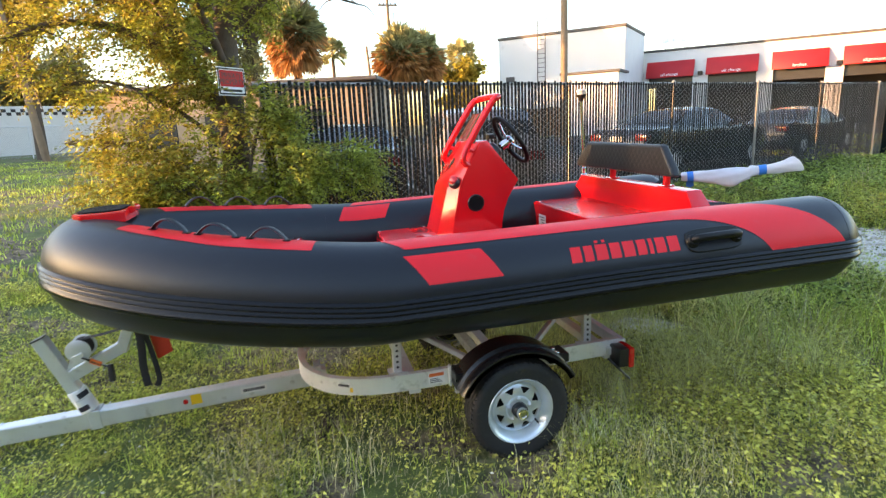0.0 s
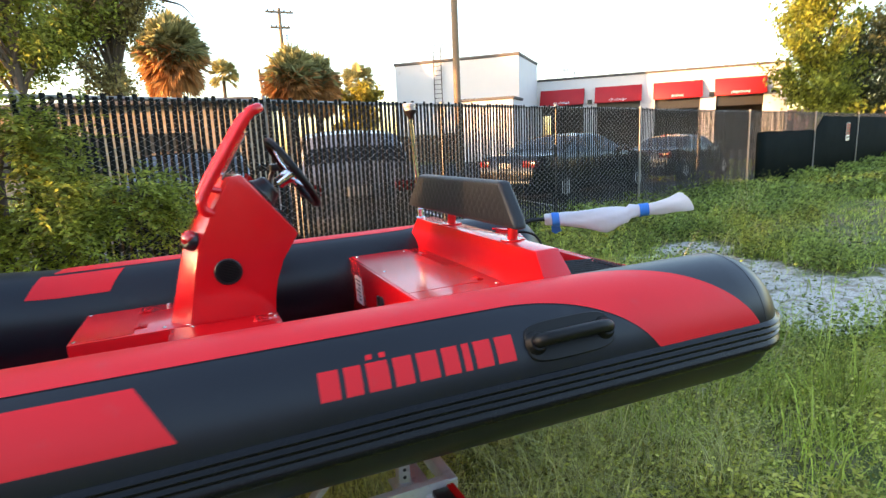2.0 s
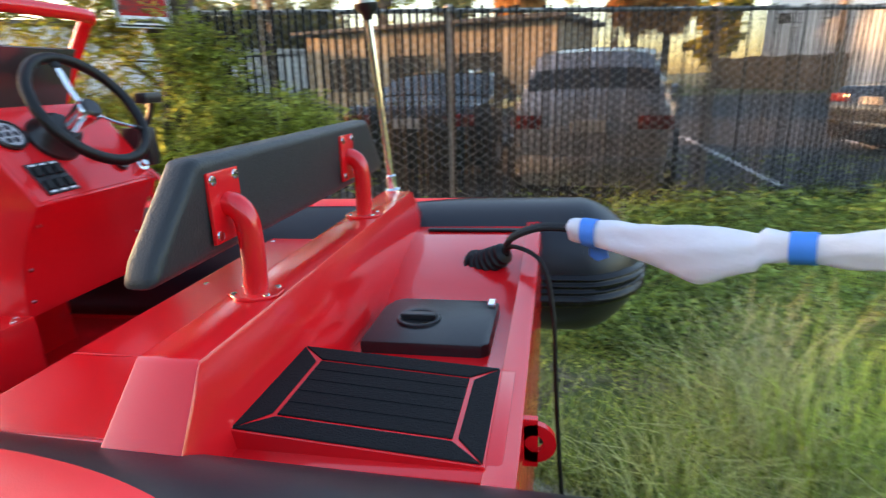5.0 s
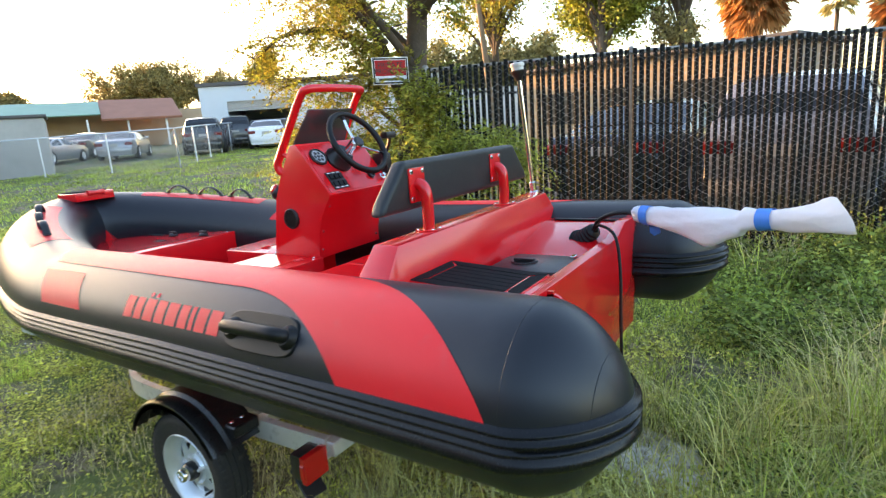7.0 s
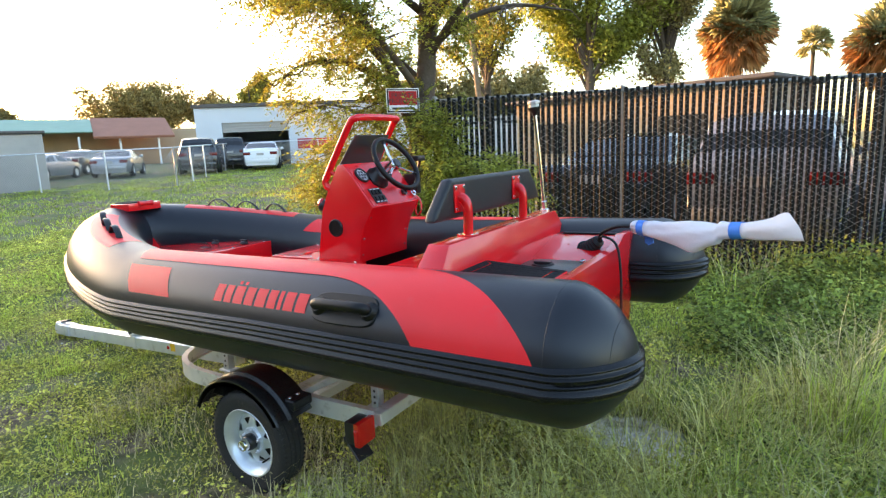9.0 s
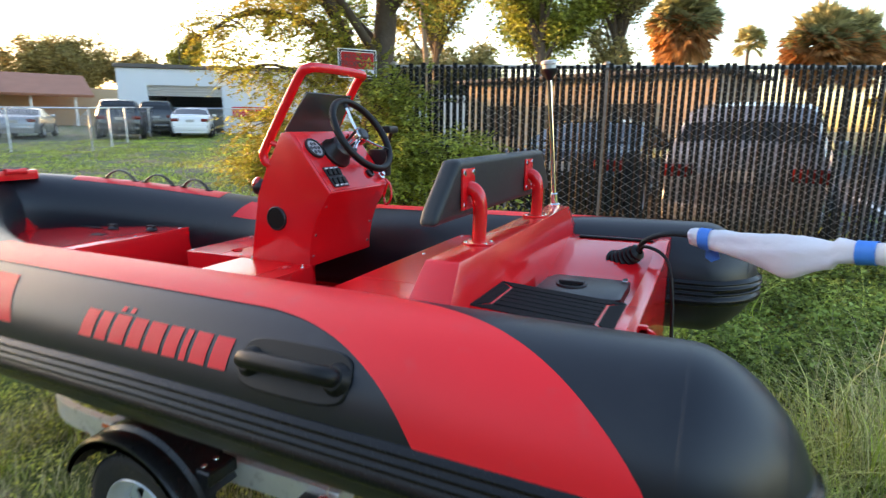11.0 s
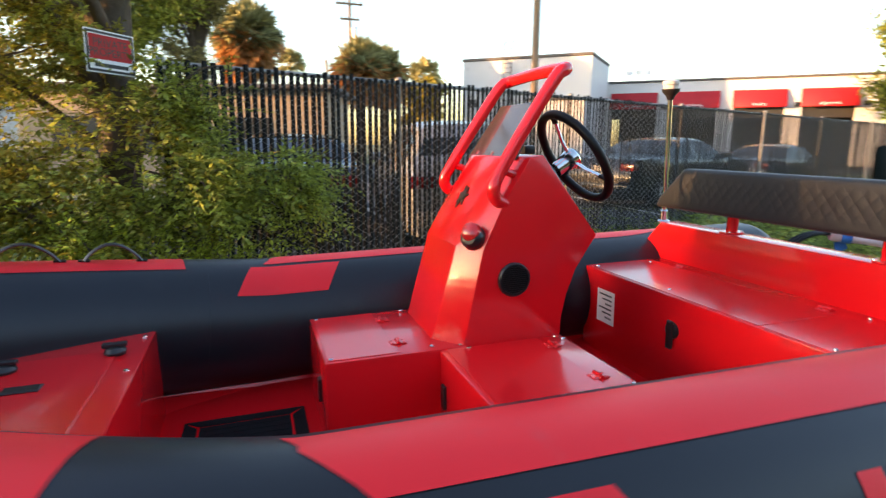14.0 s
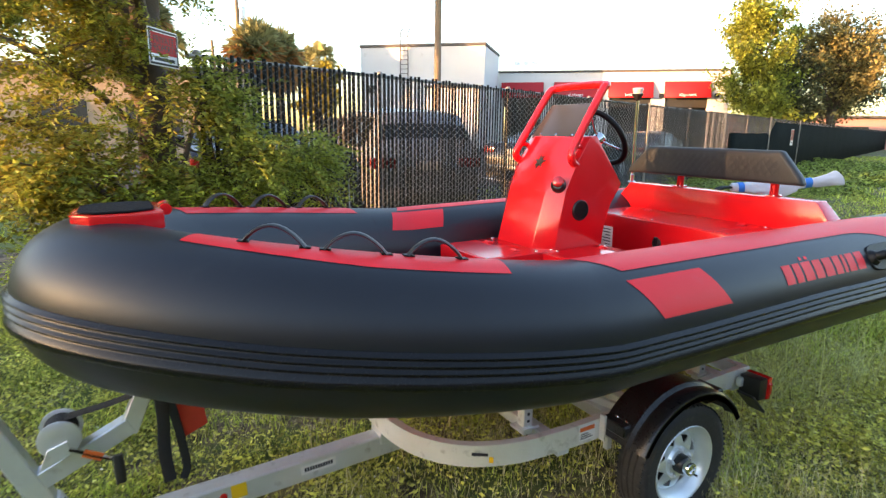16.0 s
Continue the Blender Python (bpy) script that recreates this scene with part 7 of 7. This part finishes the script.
for i in range(34):
    part("board", bbox(-2.0 + 0.30 * i, -1.72 + 0.30 * i, -0.02, 0.02, 0.2, 2.28 + 0.04 * math.sin(7.3 * i), 0.006, 1), YARD_WOOD, yard_boards)
for z in (0.95, 1.95):
    part("rail", bbox(-2.0, 8.2, 0.021, 0.09, z, z + 0.09, 0.006, 1), YARD_WOOD, yard_boards)
part("tower_coping", bbox(-0.06, 8.21, -0.06, 5.6, 6.73, 6.90, 0.02, 1), COPING, BW, "dark parapet coping")
wing = bmesh.new()
bays = [(0.35, 3.1), (4.0, 6.75), (7.65, 10.35), (11.25, 13.9)]
xs = [0] + [q for b in bays for q in b] + [15.2]
for a, b in zip(xs[::2], xs[1::2]):
    part("wall_pier", box(bmesh.new(), 8.15 + a, 8.15 + b, 5.6, 5.95, zb, 4.298), STUCCO, BW, "white stucco pier", 20)
box(wing, 8.15, 8.15 + 15.2, 5.6, 5.95, 4.3, 5.62)
part("end_wall", box(bmesh.new(), 8.15 + 14.9, 8.15 + 15.2, 5.955, 14, zb, 5.62), STUCCO, BW, "white stucco end wall", 20)
part("wing_wall", wing, STUCCO, BW, "white stucco wing", 20)
part("wing_coping", bbox(8.15, 23.4, 5.5, 6.0, 5.63, 5.76, 0.02, 1), COPING, BW)
part("wing_roof", bbox(8.15, 23.3, 5.96, 14, 5.3, 5.45, 0.02, 1), CONCRETE, BW)
# Dark sheet closing the bays: their inner shade is put into its colour.
part("bay_back", bbox(8.2, 23.2, 10.5, 10.7, zb, 5.3, 0.02, 1), GLASS_BAY_DARK, BW)
for i, (a, b) in enumerate(bays):
    aw = part("awning", bevel(prism(bmesh.new(), [(5.05, 3.95), (5.08, 3.90), (5.60, 4.55), (5.60, 4.98), (5.52, 4.98)], "x", 8.15 + a - 0.1, 8.15 + b + 0.1), 0.02, 1), AWNING, BW, "red fabric awning")
    words(("oil change", "oil change", "brakes", "alignment")[i], 0.27, STICKER, aw, pose(8.15 + (a + b) / 2, 5.085, 4.10, 65.5))
    part("door_frame", bbox(8.15 + a, 8.15 + b, 5.75, 5.85, 3.3, 4.3, 0.02, 1), GLASS_BAY_DARK, BW, "rolled-up bay door")
for x in (3.55, 11.0, 14.4):
    part("wall_lamp", bbox(8.15 + x - 0.15, 8.15 + x + 0.15, 5.40, 5.6, 3.95, 4.2, 0.03, 1), BLACK_PLASTIC, BW)
lad = bmesh.new()
for x in (2.75, 3.25):
    sweep(lad, [(x, -0.15, 3.6), (x, -0.15, 7.6), (x, 0.4, 7.9)], 0.03, 6)
for k in range(14):
    sweep(lad, [(2.75, -0.15, 3.7 + 0.28 * k), (3.25, -0.15, 3.7 + 0.28 * k)], 0.018, 6)
part("roof_ladder", lad, COPING, BW, "galvanized roof ladder")
part("vent", bbox(0.5, 1.1, -0.04, 0.02, 3.9, 4.4, 0.01, 1), COPING, BW)
part("low_annex", bbox(5.0, 8.3, -2.2, 0.0, zb, 4.05, 0.03, 1), STUCCO, BW, "low white annex")
part("annex_coping", bbox(4.9, 8.4, -2.3, 0.0, 4.06, 4.2, 0.02, 1), COPING, BW)
fl_ = bmesh.new()
for x in (9.3, 9.9, 10.5):
    sweep(fl_, [(x, 7, 5.4), (x, 7, 6.35)], 0.03, 6)
    box(fl_, x - 0.22, x + 0.22, 6.8, 7.0, 6.3, 6.55)
part("flood_lamps", fl_, GALV, BW)
aerial = bmesh.new()
sweep(aerial, [(3.9, 0.3, 6.9), (3.9, 0.3, 8.3), (4.5, 0.3, 8.5)], 0.025, 6)
part("aerial", aerial, GALV, BW)
mast = bmesh.new()
sweep(mast, [(17.5, 7, 5.5), (17.9, 7, 7.2)], 0.025, 6)
part("aerial", mast, GALV, BW)

# low long building glimpsed through the slats
BRICKY = material("tan_wall", (0.44, 0.32, 0.21), 0.85, 0, 0.2, 0.8, 0.3, 30)
LBM = pose(-6.2, 22.0, 0, 0, 0, -18)
lowb = thing("low_building", pose(0, 0, 0), "long low tan building behind the parked cars", "building")
part("wall", moved(bbox(0, 9.2, 0, 4, 0.3, 3.1, 0.03, 1), LBM), BRICKY, lowb)
part("roof", moved(bbox(-0.3, 9.5, -0.4, 4.2, 3.11, 3.24, 0.03, 1), LBM), COPING, lowb)
for x in (1.0, 3.5, 6.0):
    part("window", moved(bbox(x, x + 1.5, -0.03, 0.05, 1.2, 2.3, 0.02, 1), LBM), GLASS_BAY_DARK, lowb)
lot = bmesh.new()
ASPHALT = material("asphalt", (0.055, 0.055, 0.056), 0.9, 0, 0.25, 2, 0.4, 80, dirt=(0.09, 0.088, 0.085), dirt_at=0.6)
vs, fs = [], []
for i in range(30):
    for j in range(14):
        x, y = -1 + i * 1.4, 7.3 + j * 1.4
        yy = y + 0.345 * min(x, 26)
        vs.append((x, yy, float(ground_z(x, yy)) + 0.03))
for i in range(29):
    for j in range(13):
        a = i * 14 + j
        fs.append((a, a + 14, a + 15, a + 1))
tagged(raw("pavement", vs, fs, ASPHALT, smooth=True), "dark asphalt yard behind the fence", "pavement", kind="structure")

for x0 in (5.18, 7.95, 2.4):
    zl = float(ground_z(x0, 12.0)) + 0.036
    mark = part("parking_line", moved(bbox(-0.05, 0.05, -2.3, 2.3, 0.0, 0.004, 0.001, 1), pose(x0, 11.8, zl, math.degrees(0.03), 0, 3)), WHITE_PAINT)
    tagged(mark, "faded white parking line painted on the asphalt", "road marking", kind="structure")

# ---------- vehicles ----------
CAR_RED = material("car_lamp_red", (0.16, 0.01, 0.01), 0.2, 0, 0.1, 5)
CAR_GLASS = material("car_glass", (0.02, 0.022, 0.025), 0.08, 0, 0.1, 2)


CAR_TOP = {"sedan": [(-1, 0.62), (-0.985, 0.88), (-0.93, 0.99), (-0.66, 1.03), (-0.30, 1.38), (-0.10, 1.43), (0.12, 1.40), (0.45, 0.99), (0.80, 0.90), (0.95, 0.76), (1, 0.52)],
           "suv": [(-1, 0.70), (-0.985, 1.02), (-0.95, 1.28), (-0.86, 1.66), (-0.60, 1.74), (0.05, 1.72), (0.20, 1.66), (0.48, 1.12), (0.82, 1.02), (0.96, 0.88), (1, 0.60)],
           "pickup": [(-1, 0.70), (-0.99, 1.06), (-0.26, 1.08), (-0.21, 1.22), (-0.15, 1.78), (0.10, 1.86), (0.20, 1.80), (0.42, 1.20), (0.80, 1.12), (0.97, 0.98), (1, 0.60)]}
CAR_BELT = {"sedan": 0.93, "suv": 1.05, "pickup": 1.08}


def car(name, x, y, turn, paint, length=4.6, width=1.80, lift=1.0, style="sedan", label=""):
    """A car along its own x axis, nose to +x: rounded shell, windows, wheels, lamps."""
    t = thing(name, pose(x, y, float(ground_z(x, y)) + 0.02, 0, 0, turn), label, "car")
    L, W = length / 2, width / 2
    cx, cz = np.array(CAR_TOP[style]).T
    fx = np.unique(np.concatenate([cx, np.linspace(-1, 1, 41)]))
    top = np.interp(fx, cx, cz) * lift
    k = np.array([0.2, 0.6, 0.2])
    top[1:-1] = np.convolve(top, k, "valid")
    belt = np.minimum(CAR_BELT[style] * lift, top - 0.04)
    wide = W * (1 - 0.16 * np.abs(fx) ** 6)
    def half(i):
        tz, bz, w = top[i], belt[i], wide[i]
        r = w * (1 - 0.27 * min(1.0, max(0.0, tz - bz - 0.04) / 0.5))
        e = min(0.07, (tz - bz) * 0.4)
        return [(0, tz), (r * 0.55, tz - 0.012), (r * 0.88, tz - e * 0.45), (r, tz - e), (w * 0.985, bz + 0.01), (w, bz - 0.10 * (bz > 0.5)), (w * 0.995, 0.52), (w * 0.965, 0.30), (w * 0.90, 0.20)]
    secs = [half(i) for i in range(len(fx))]
    bm = bmesh.new()
    rows = [[bm.verts.new((fx[i] * L, -yy, zz)) for yy, zz in s[::-1]] + [bm.verts.new((fx[i] * L, yy, zz)) for yy, zz in s[1:]] for i, s in enumerate(secs)]
    for q, s in zip(rows, rows[1:]):
        for j in range(len(q) - 1):
            bm.faces.new((q[j], q[j + 1], s[j + 1], s[j]))
        bm.faces.new((q[-1], q[0], s[0], s[-1]))
    bm.faces.new(rows[0][::-1])
    bm.faces.new(rows[-1])
    part("body", bm, paint, t, "", 32)
    def strip(pts_of, lo, hi, nm):
        idx = [i for i in range(len(fx)) if lo <= fx[i] <= hi]
        g = bmesh.new()
        rr = [[g.verts.new(p) for p in pts_of(i)] for i in idx]
        for q, s in zip(rr, rr[1:]):
            for j in range(len(q) - 1):
                g.faces.new((q[j], q[j + 1], s[j + 1], s[j]))
        part(nm, g, CAR_GLASS, t)
    def side_at(sg):
        def f(i):
            (y0, z0), (y1, z1) = secs[i][4], secs[i][3]
            return [(fx[i] * L, sg * (y0 + (y1 - y0) * q + 0.008), z0 + (z1 - z0) * q + 0.004) for q in (0.12, 0.5, 0.90)]
        return f
    def over(i):
        return [(fx[i] * L, q * secs[i][3][0] * 0.93, top[i] + 0.010 - 0.03 * abs(q) ** 3) for q in (-1, -0.6, 0, 0.6, 1)]
    spans = {"sedan": ((-0.50, -0.12), (-0.09, 0.30), (-0.62, -0.34), (0.17, 0.42)), "suv": ((-0.84, -0.16), (-0.12, 0.34), (-0.955, -0.87), (0.22, 0.46)), "pickup": ((-0.16, 0.0), (0.02, 0.30), (-0.22, -0.15), (0.21, 0.41))}[style]
    for sg in (-1, 1):
        strip(side_at(sg), *spans[0], "side_window")
        strip(side_at(sg), *spans[1], "side_window")
    strip(over, *spans[2], "rear_window")
    strip(over, *spans[3], "windshield")
    R = 0.32 if style == "sedan" else 0.37
    for sx in (-0.62, 0.63):
        for s in (-1, 1):
            m = along((L * sx, s * (W - 0.075), R), (0, s, 0))
            wl = part("wheel", lathe(bmesh.new(), [(R * 0.62, -0.10), (R * 0.95, -0.10), (R, -0.07), (R, 0.07), (R * 0.95, 0.10), (R * 0.62, 0.10)], m, 28, closed=True), TYRE, t)
            part("rim", lathe(bmesh.new(), [(R * 0.62, 0.09), (R * 0.55, 0.05), (R * 0.2, 0.085), (0, 0.09)], m, 20), ALU, wl)
    bz = CAR_BELT[style] * lift
    for s in (-1, 1):
        part("tail_lamp", bevel(box(bmesh.new(), -L * 0.995, -L * 0.90, min(s * W * 0.52, s * W * 0.90), max(s * W * 0.52, s * W * 0.90), bz - 0.20, bz - 0.05), 0.03, 2), CAR_RED, t)
        part("headlamp", bevel(box(bmesh.new(), L * 0.88, L * 0.985, min(s * W * 0.5, s * W * 0.88), max(s * W * 0.5, s * W * 0.88), bz * 0.66, bz * 0.80), 0.03, 2), STICKER, t)
        part("mirror", bevel(box(bmesh.new(), L * 0.30, L * 0.37, min(s * W * 0.96, s * (W + 0.16)), max(s * W * 0.96, s * (W + 0.16)), bz + 0.06, bz + 0.19), 0.03, 2), paint, t)
    part("rear_bumper", bbox(-L * 1.015, -L * 0.93, -W * 0.80, W * 0.80, 0.32, 0.52, 0.04, 2), paint, t)
    part("number_plate", bbox(-L * 1.004, -L * 0.985, -0.17, 0.17, bz - 0.22, bz - 0.10, 0.005, 1), CONCRETE, t, "plain plate")
    return t


WHITE_CAR = material("white_car_paint", (0.78, 0.78, 0.78), 0.25, 0, 0.03, 2, coat=0.6)
SILVER_CAR = material("silver_car_paint", (0.33, 0.34, 0.36), 0.28, 0.4, 0.04, 2, coat=0.6)
DARK_CAR = material("charcoal_car_paint", (0.030, 0.033, 0.038), 0.25, 0.3, 0.06, 2, coat=0.7)
GREY_CAR = material("grey_car_paint", (0.30, 0.305, 0.32), 0.25, 0.4, 0.05, 2, coat=0.6)
BLACK_CAR = material("black_car_paint", (0.010, 0.010, 0.012), 0.2, 0, 0.06, 2, coat=0.7)


def by_ray(ex, ey, dx, dy, d):
    k = math.hypot(dx, dy)
    return ex + dx / k * d, ey + dy / k * d


for d, turn, kind, style, paint, size, label in (
        ((-0.752, 0.659, 32.0), 135, "sedan_car", "sedan", WHITE_CAR, (4.5, 1.78, 0.98), "white sedan parked across the grass, seen from behind"),
        ((-0.812, 0.583, 31.5), 142, "suv_car", "suv", DARK_CAR, (4.7, 1.88, 0.98), "charcoal suv parked beside a white sedan"),
        ((-0.782, 0.623, 35.5), 138, "suv_car", "suv", DARK_CAR, (4.7, 1.85, 0.98), "dark suv parked further back"),
        ((-0.874, 0.486, 34.0), 140, "sedan_car", "sedan", SILVER_CAR, (4.7, 1.80, 0.93), "silver sedan parked behind a low mesh fence"),
        ((-0.916, 0.400, 35.5), 128, "sedan_car", "sedan", SILVER_CAR, (4.6, 1.78, 0.93), "silver coupe parked behind a low mesh fence"),
        ((-0.896, 0.444, 40.0), 130, "sedan_car", "sedan", DARK_CAR, (4.6, 1.80, 1.0), "dark sedan parked in a row")):
    x, y = by_ray(3.2, 0.9, *d)
    car(kind, x, y, turn, paint, *size, style, label)
# behind the slats
car("suv_car", 3.17, 10.38, 83, GREY_CAR, 4.6, 1.78, 0.94, "suv", "grey suv parked behind the slatted fence")
car("sedan_car", 9.9, 13.2, 19, BLACK_CAR, 5.2, 1.9, 1.08, "sedan", "long black sedan parked behind the slatted fence")
car("sedan_car", 1.0, 11.2, 84, BLACK_CAR, 4.7, 1.85, 0.98, "sedan", "black sedan parked beside a grey suv behind the slatted fence")
car("sedan_car", 15.8, 15.4, 19, DARK_CAR, 4.6, 1.8, 1.0, "sedan", "dark sedan parked behind the slatted fence")

# ---------- left side: garage, wall, canopy, low fence ----------
GW = Matrix.Translation((-27.7, 23.0, 0)) @ Matrix((Vector((0.806, 0.592, 0)), Vector((-0.592, 0.806, 0)), Vector((0, 0, 1)))).transposed().to_4x4()
garage = thing("garage_building", GW, "pale blue-white garage with a raised shutter door", "building")
PALE = material("pale_blue_wall", (0.62, 0.67, 0.72), 0.85, 0, 0.08, 0.5, 0.2, 40, dirt=(0.5, 0.52, 0.54), dirt_at=0.66)
for q in ((0, 1.55, 0, 0.3, 0.4, 4.5), (5.5, 14.5, 0, 0.3, 0.4, 4.5), (1.55, 5.5, 0, 0.3, 3.6, 4.5), (0, 0.3, 0.3, 9, 0.4, 4.5), (14.2, 14.5, 0.3, 9, 0.4, 4.5), (0.3, 14.2, 8.7, 9, 0.4, 4.5)):
    part("wall", box(bmesh.new(), *q), PALE, garage, "pale painted wall", 20)
part("roof", bbox(-0.1, 14.6, -0.15, 9.1, 4.51, 4.72, 0.02, 1), COPING, garage, "dark flat roof edge")
sh = bmesh.new()
for k in range(4):
    bevel(box(sh, 1.55, 5.5, 0.10, 0.16, 3.02 + 0.15 * k, 3.16 + 0.15 * k), 0.01, 1, 80)
part("shutter", sh, CONCRETE, garage, "half raised steel shutter")
for a, b in ((1.1, 1.5), (6.0, 8.3)):
    part("wall_emblem", bbox(a, b, -0.05, 0.0, 1.9, 2.5, 0.01, 1), AWNING, garage, "red painted panel")
wallb = thing("boundary_wall", Matrix.Translation((-17.0, 30.5, 0)) @ Matrix((Vector((0.80, 0.60, 0)), Vector((-0.60, 0.80, 0)), Vector((0, 0, 1)))).transposed().to_4x4(), "white boundary wall with a checkered band", "wall")
part("wall", bbox(0, 12, 0, 0.3, 0.3, 3.4, 0.02, 1), STUCCO, wallb)
for k in range(60):
    for j in range(2):
        if (k + j) % 2:
            part("checker_tile", bbox(0.2 * k, 0.2 * k + 0.2, -0.012, 0.0, 2.95 + 0.16 * j, 3.11 + 0.16 * j, 0.002, 1), INK, wallb)
canopy = thing("market_canopy", pose(0, 0, 0), "green and terracotta canopy of a roadside market", "building")
GREEN_CANVAS = material("green_canvas", (0.20, 0.36, 0.28), 0.7, 0, 0.12, 1)
TERRA = material("terracotta_roof", (0.34, 0.14, 0.09), 0.8, 0, 0.2, 1, 0.3, 20)
CM = Matrix.Translation((-52.0, 15.0, 0)) @ Matrix((Vector((0.45, 0.893, 0)), Vector((-0.893, 0.45, 0)), Vector((0, 0, 1)))).transposed().to_4x4()
part("green_roof", moved(bevel(prism(bmesh.new(), [(-1, 4.0), (-0.9, 3.9), (4, 5.1), (4, 5.3)], "x", -6, 13.0), 0.03, 1), CM), GREEN_CANVAS, canopy)
part("tiled_roof", moved(bevel(prism(bmesh.new(), [(-1.4, 3.6), (-1.3, 3.4), (4, 5.0), (4, 5.4)], "x", 13.0, 19.0), 0.03, 1), CM), TERRA, canopy)
for k in range(9):
    part("canopy_post", moved(bbox(-5.5 + 2.9 * k, -5.35 + 2.9 * k, -0.8, -0.65, 0.3, 3.6, 0.02, 1), CM), WHITE_PAINT, canopy)
part("back_wall", moved(bbox(-6, 27, 4, 4.3, 0.3, 4.4, 0.02, 1), CM), BRICKY, canopy)
part("stall", moved(bbox(-3, 16, 1.0, 3, 0.5, 2.2, 0.05, 1), CM), COPING, canopy)
shed = thing("shed", pose(-24.6, 8.6, 0.45, 0, 0, 66), "grey block shed beside the low fence", "building")
part("wall", bbox(-3, 4.2, -1.5, 1.5, -0.3, 2.3, 0.03, 1), CONCRETE, shed)
part("roof", bbox(-3.1, 4.3, -1.6, 1.6, 2.31, 2.42, 0.02, 1), COPING, shed)
# low mesh fence with steel posts
lowf = thing("mesh_fence", pose(0, 0, 0), "low galvanized mesh fence with grey posts", "fence")
lp_ = [Vector((-27.0, 7.3, 0)), Vector((-15.6, 13.3, 0)), Vector((-24.0, 22.5, 0)), Vector((-14.0, 29.5, 0)), Vector((-6.5, 29.8, 0))]
vs, fs = [], []
for a, b in zip(lp_, lp_[1:]):
    ln = (b - a).length
    k = int(ln / 2.2)
    d = (b - a).normalized()
    for i in range(k + 1):
        p = a + d * (ln * i / k)
        z = float(ground_z(p.x, p.y))
        bm = bmesh.new()
        sweep(bm, [(p.x, p.y, z - 0.1), (p.x, p.y, z + 1.42)], 0.03, 8)
        part("post", bm, GALV, lowf)
    bm = bmesh.new()
    sweep(bm, [(q.x, q.y, float(ground_z(q.x, q.y)) + 1.40) for q in (a + d * (ln * i / 8) for i in range(9))], 0.022, 8)
    part("top_rail", bm, GALV, lowf)
    m = int(ln / 0.09)
    for i in range(m):
        for sgn in (-1, 1):
            p, q = a + d * (ln * i / m), a + d * (ln * min(m, max(0, i + sgn * 15)) / m)
            z0, z1 = float(ground_z(p.x, p.y)) + 0.03, float(ground_z(q.x, q.y)) + 1.39
            b0 = len(vs)
            w = d * 0.0045
            up = Vector((0, 0, 0.0025))
            vs += [tuple(Vector((p.x, p.y, z0)) - w), tuple(Vector((p.x, p.y, z0)) + w), tuple(Vector((q.x, q.y, z1)) + w), tuple(Vector((q.x, q.y, z1)) - w)]
            fs.append((b0, b0 + 1, b0 + 2, b0 + 3))
ob = raw("wire_mesh", vs, fs, WIRE, lowf, "fine diamond wire")
ob["kind"] = "stuff"
sign_board(pose(-0.495, 6.06, 2.135, 0, 0, 54), 0.38, 0.265, "red, white and black notice sign fixed by the fence end", ("PRIVATE", "PROPERTY"))
sign_board(Matrix.Translation(fence_pt(23.8, 0.06, 1.5)) @ Matrix((FDIR, -FNOR, Vector((0, 0, 1)))).transposed().to_4x4(), 0.5, 0.62, "small red and white notice on the screened fence")
# plain unseen walls, street side and beyond the shed, added to block low light
LIGHT_BLOCK = material("dark_light_block", (0.07, 0.068, 0.06), 0.9, 0, 0.25, 0.6, 0.3, 12)


def light_block_wall(name, xs, ys, top, label):
    v = np.array([(x, y, z) for x in xs for y in ys for z in (-0.6, top)])
    f = np.array([(0, 1, 3, 2), (4, 6, 7, 5), (0, 4, 5, 1), (2, 3, 7, 6), (0, 2, 6, 4), (1, 5, 7, 3)])
    return tagged(raw(name, v, f, LIGHT_BLOCK), label, "wall", kind="structure")


light_block_wall("sky_block_south", (-34, 46), (-13.3, -13.0), 6.2, "dark plain wall added unseen on the street side against low sky light")
light_block_wall("sun_block_west", (-34.3, -34.0), (-13.3, 9.8), 4.45, "dark plain wall added unseen beyond the shed to block the sun")
# ---------- the slats, one by one ----------
slats(0.06, 15.0)
far_slats(15.0, FLEN)
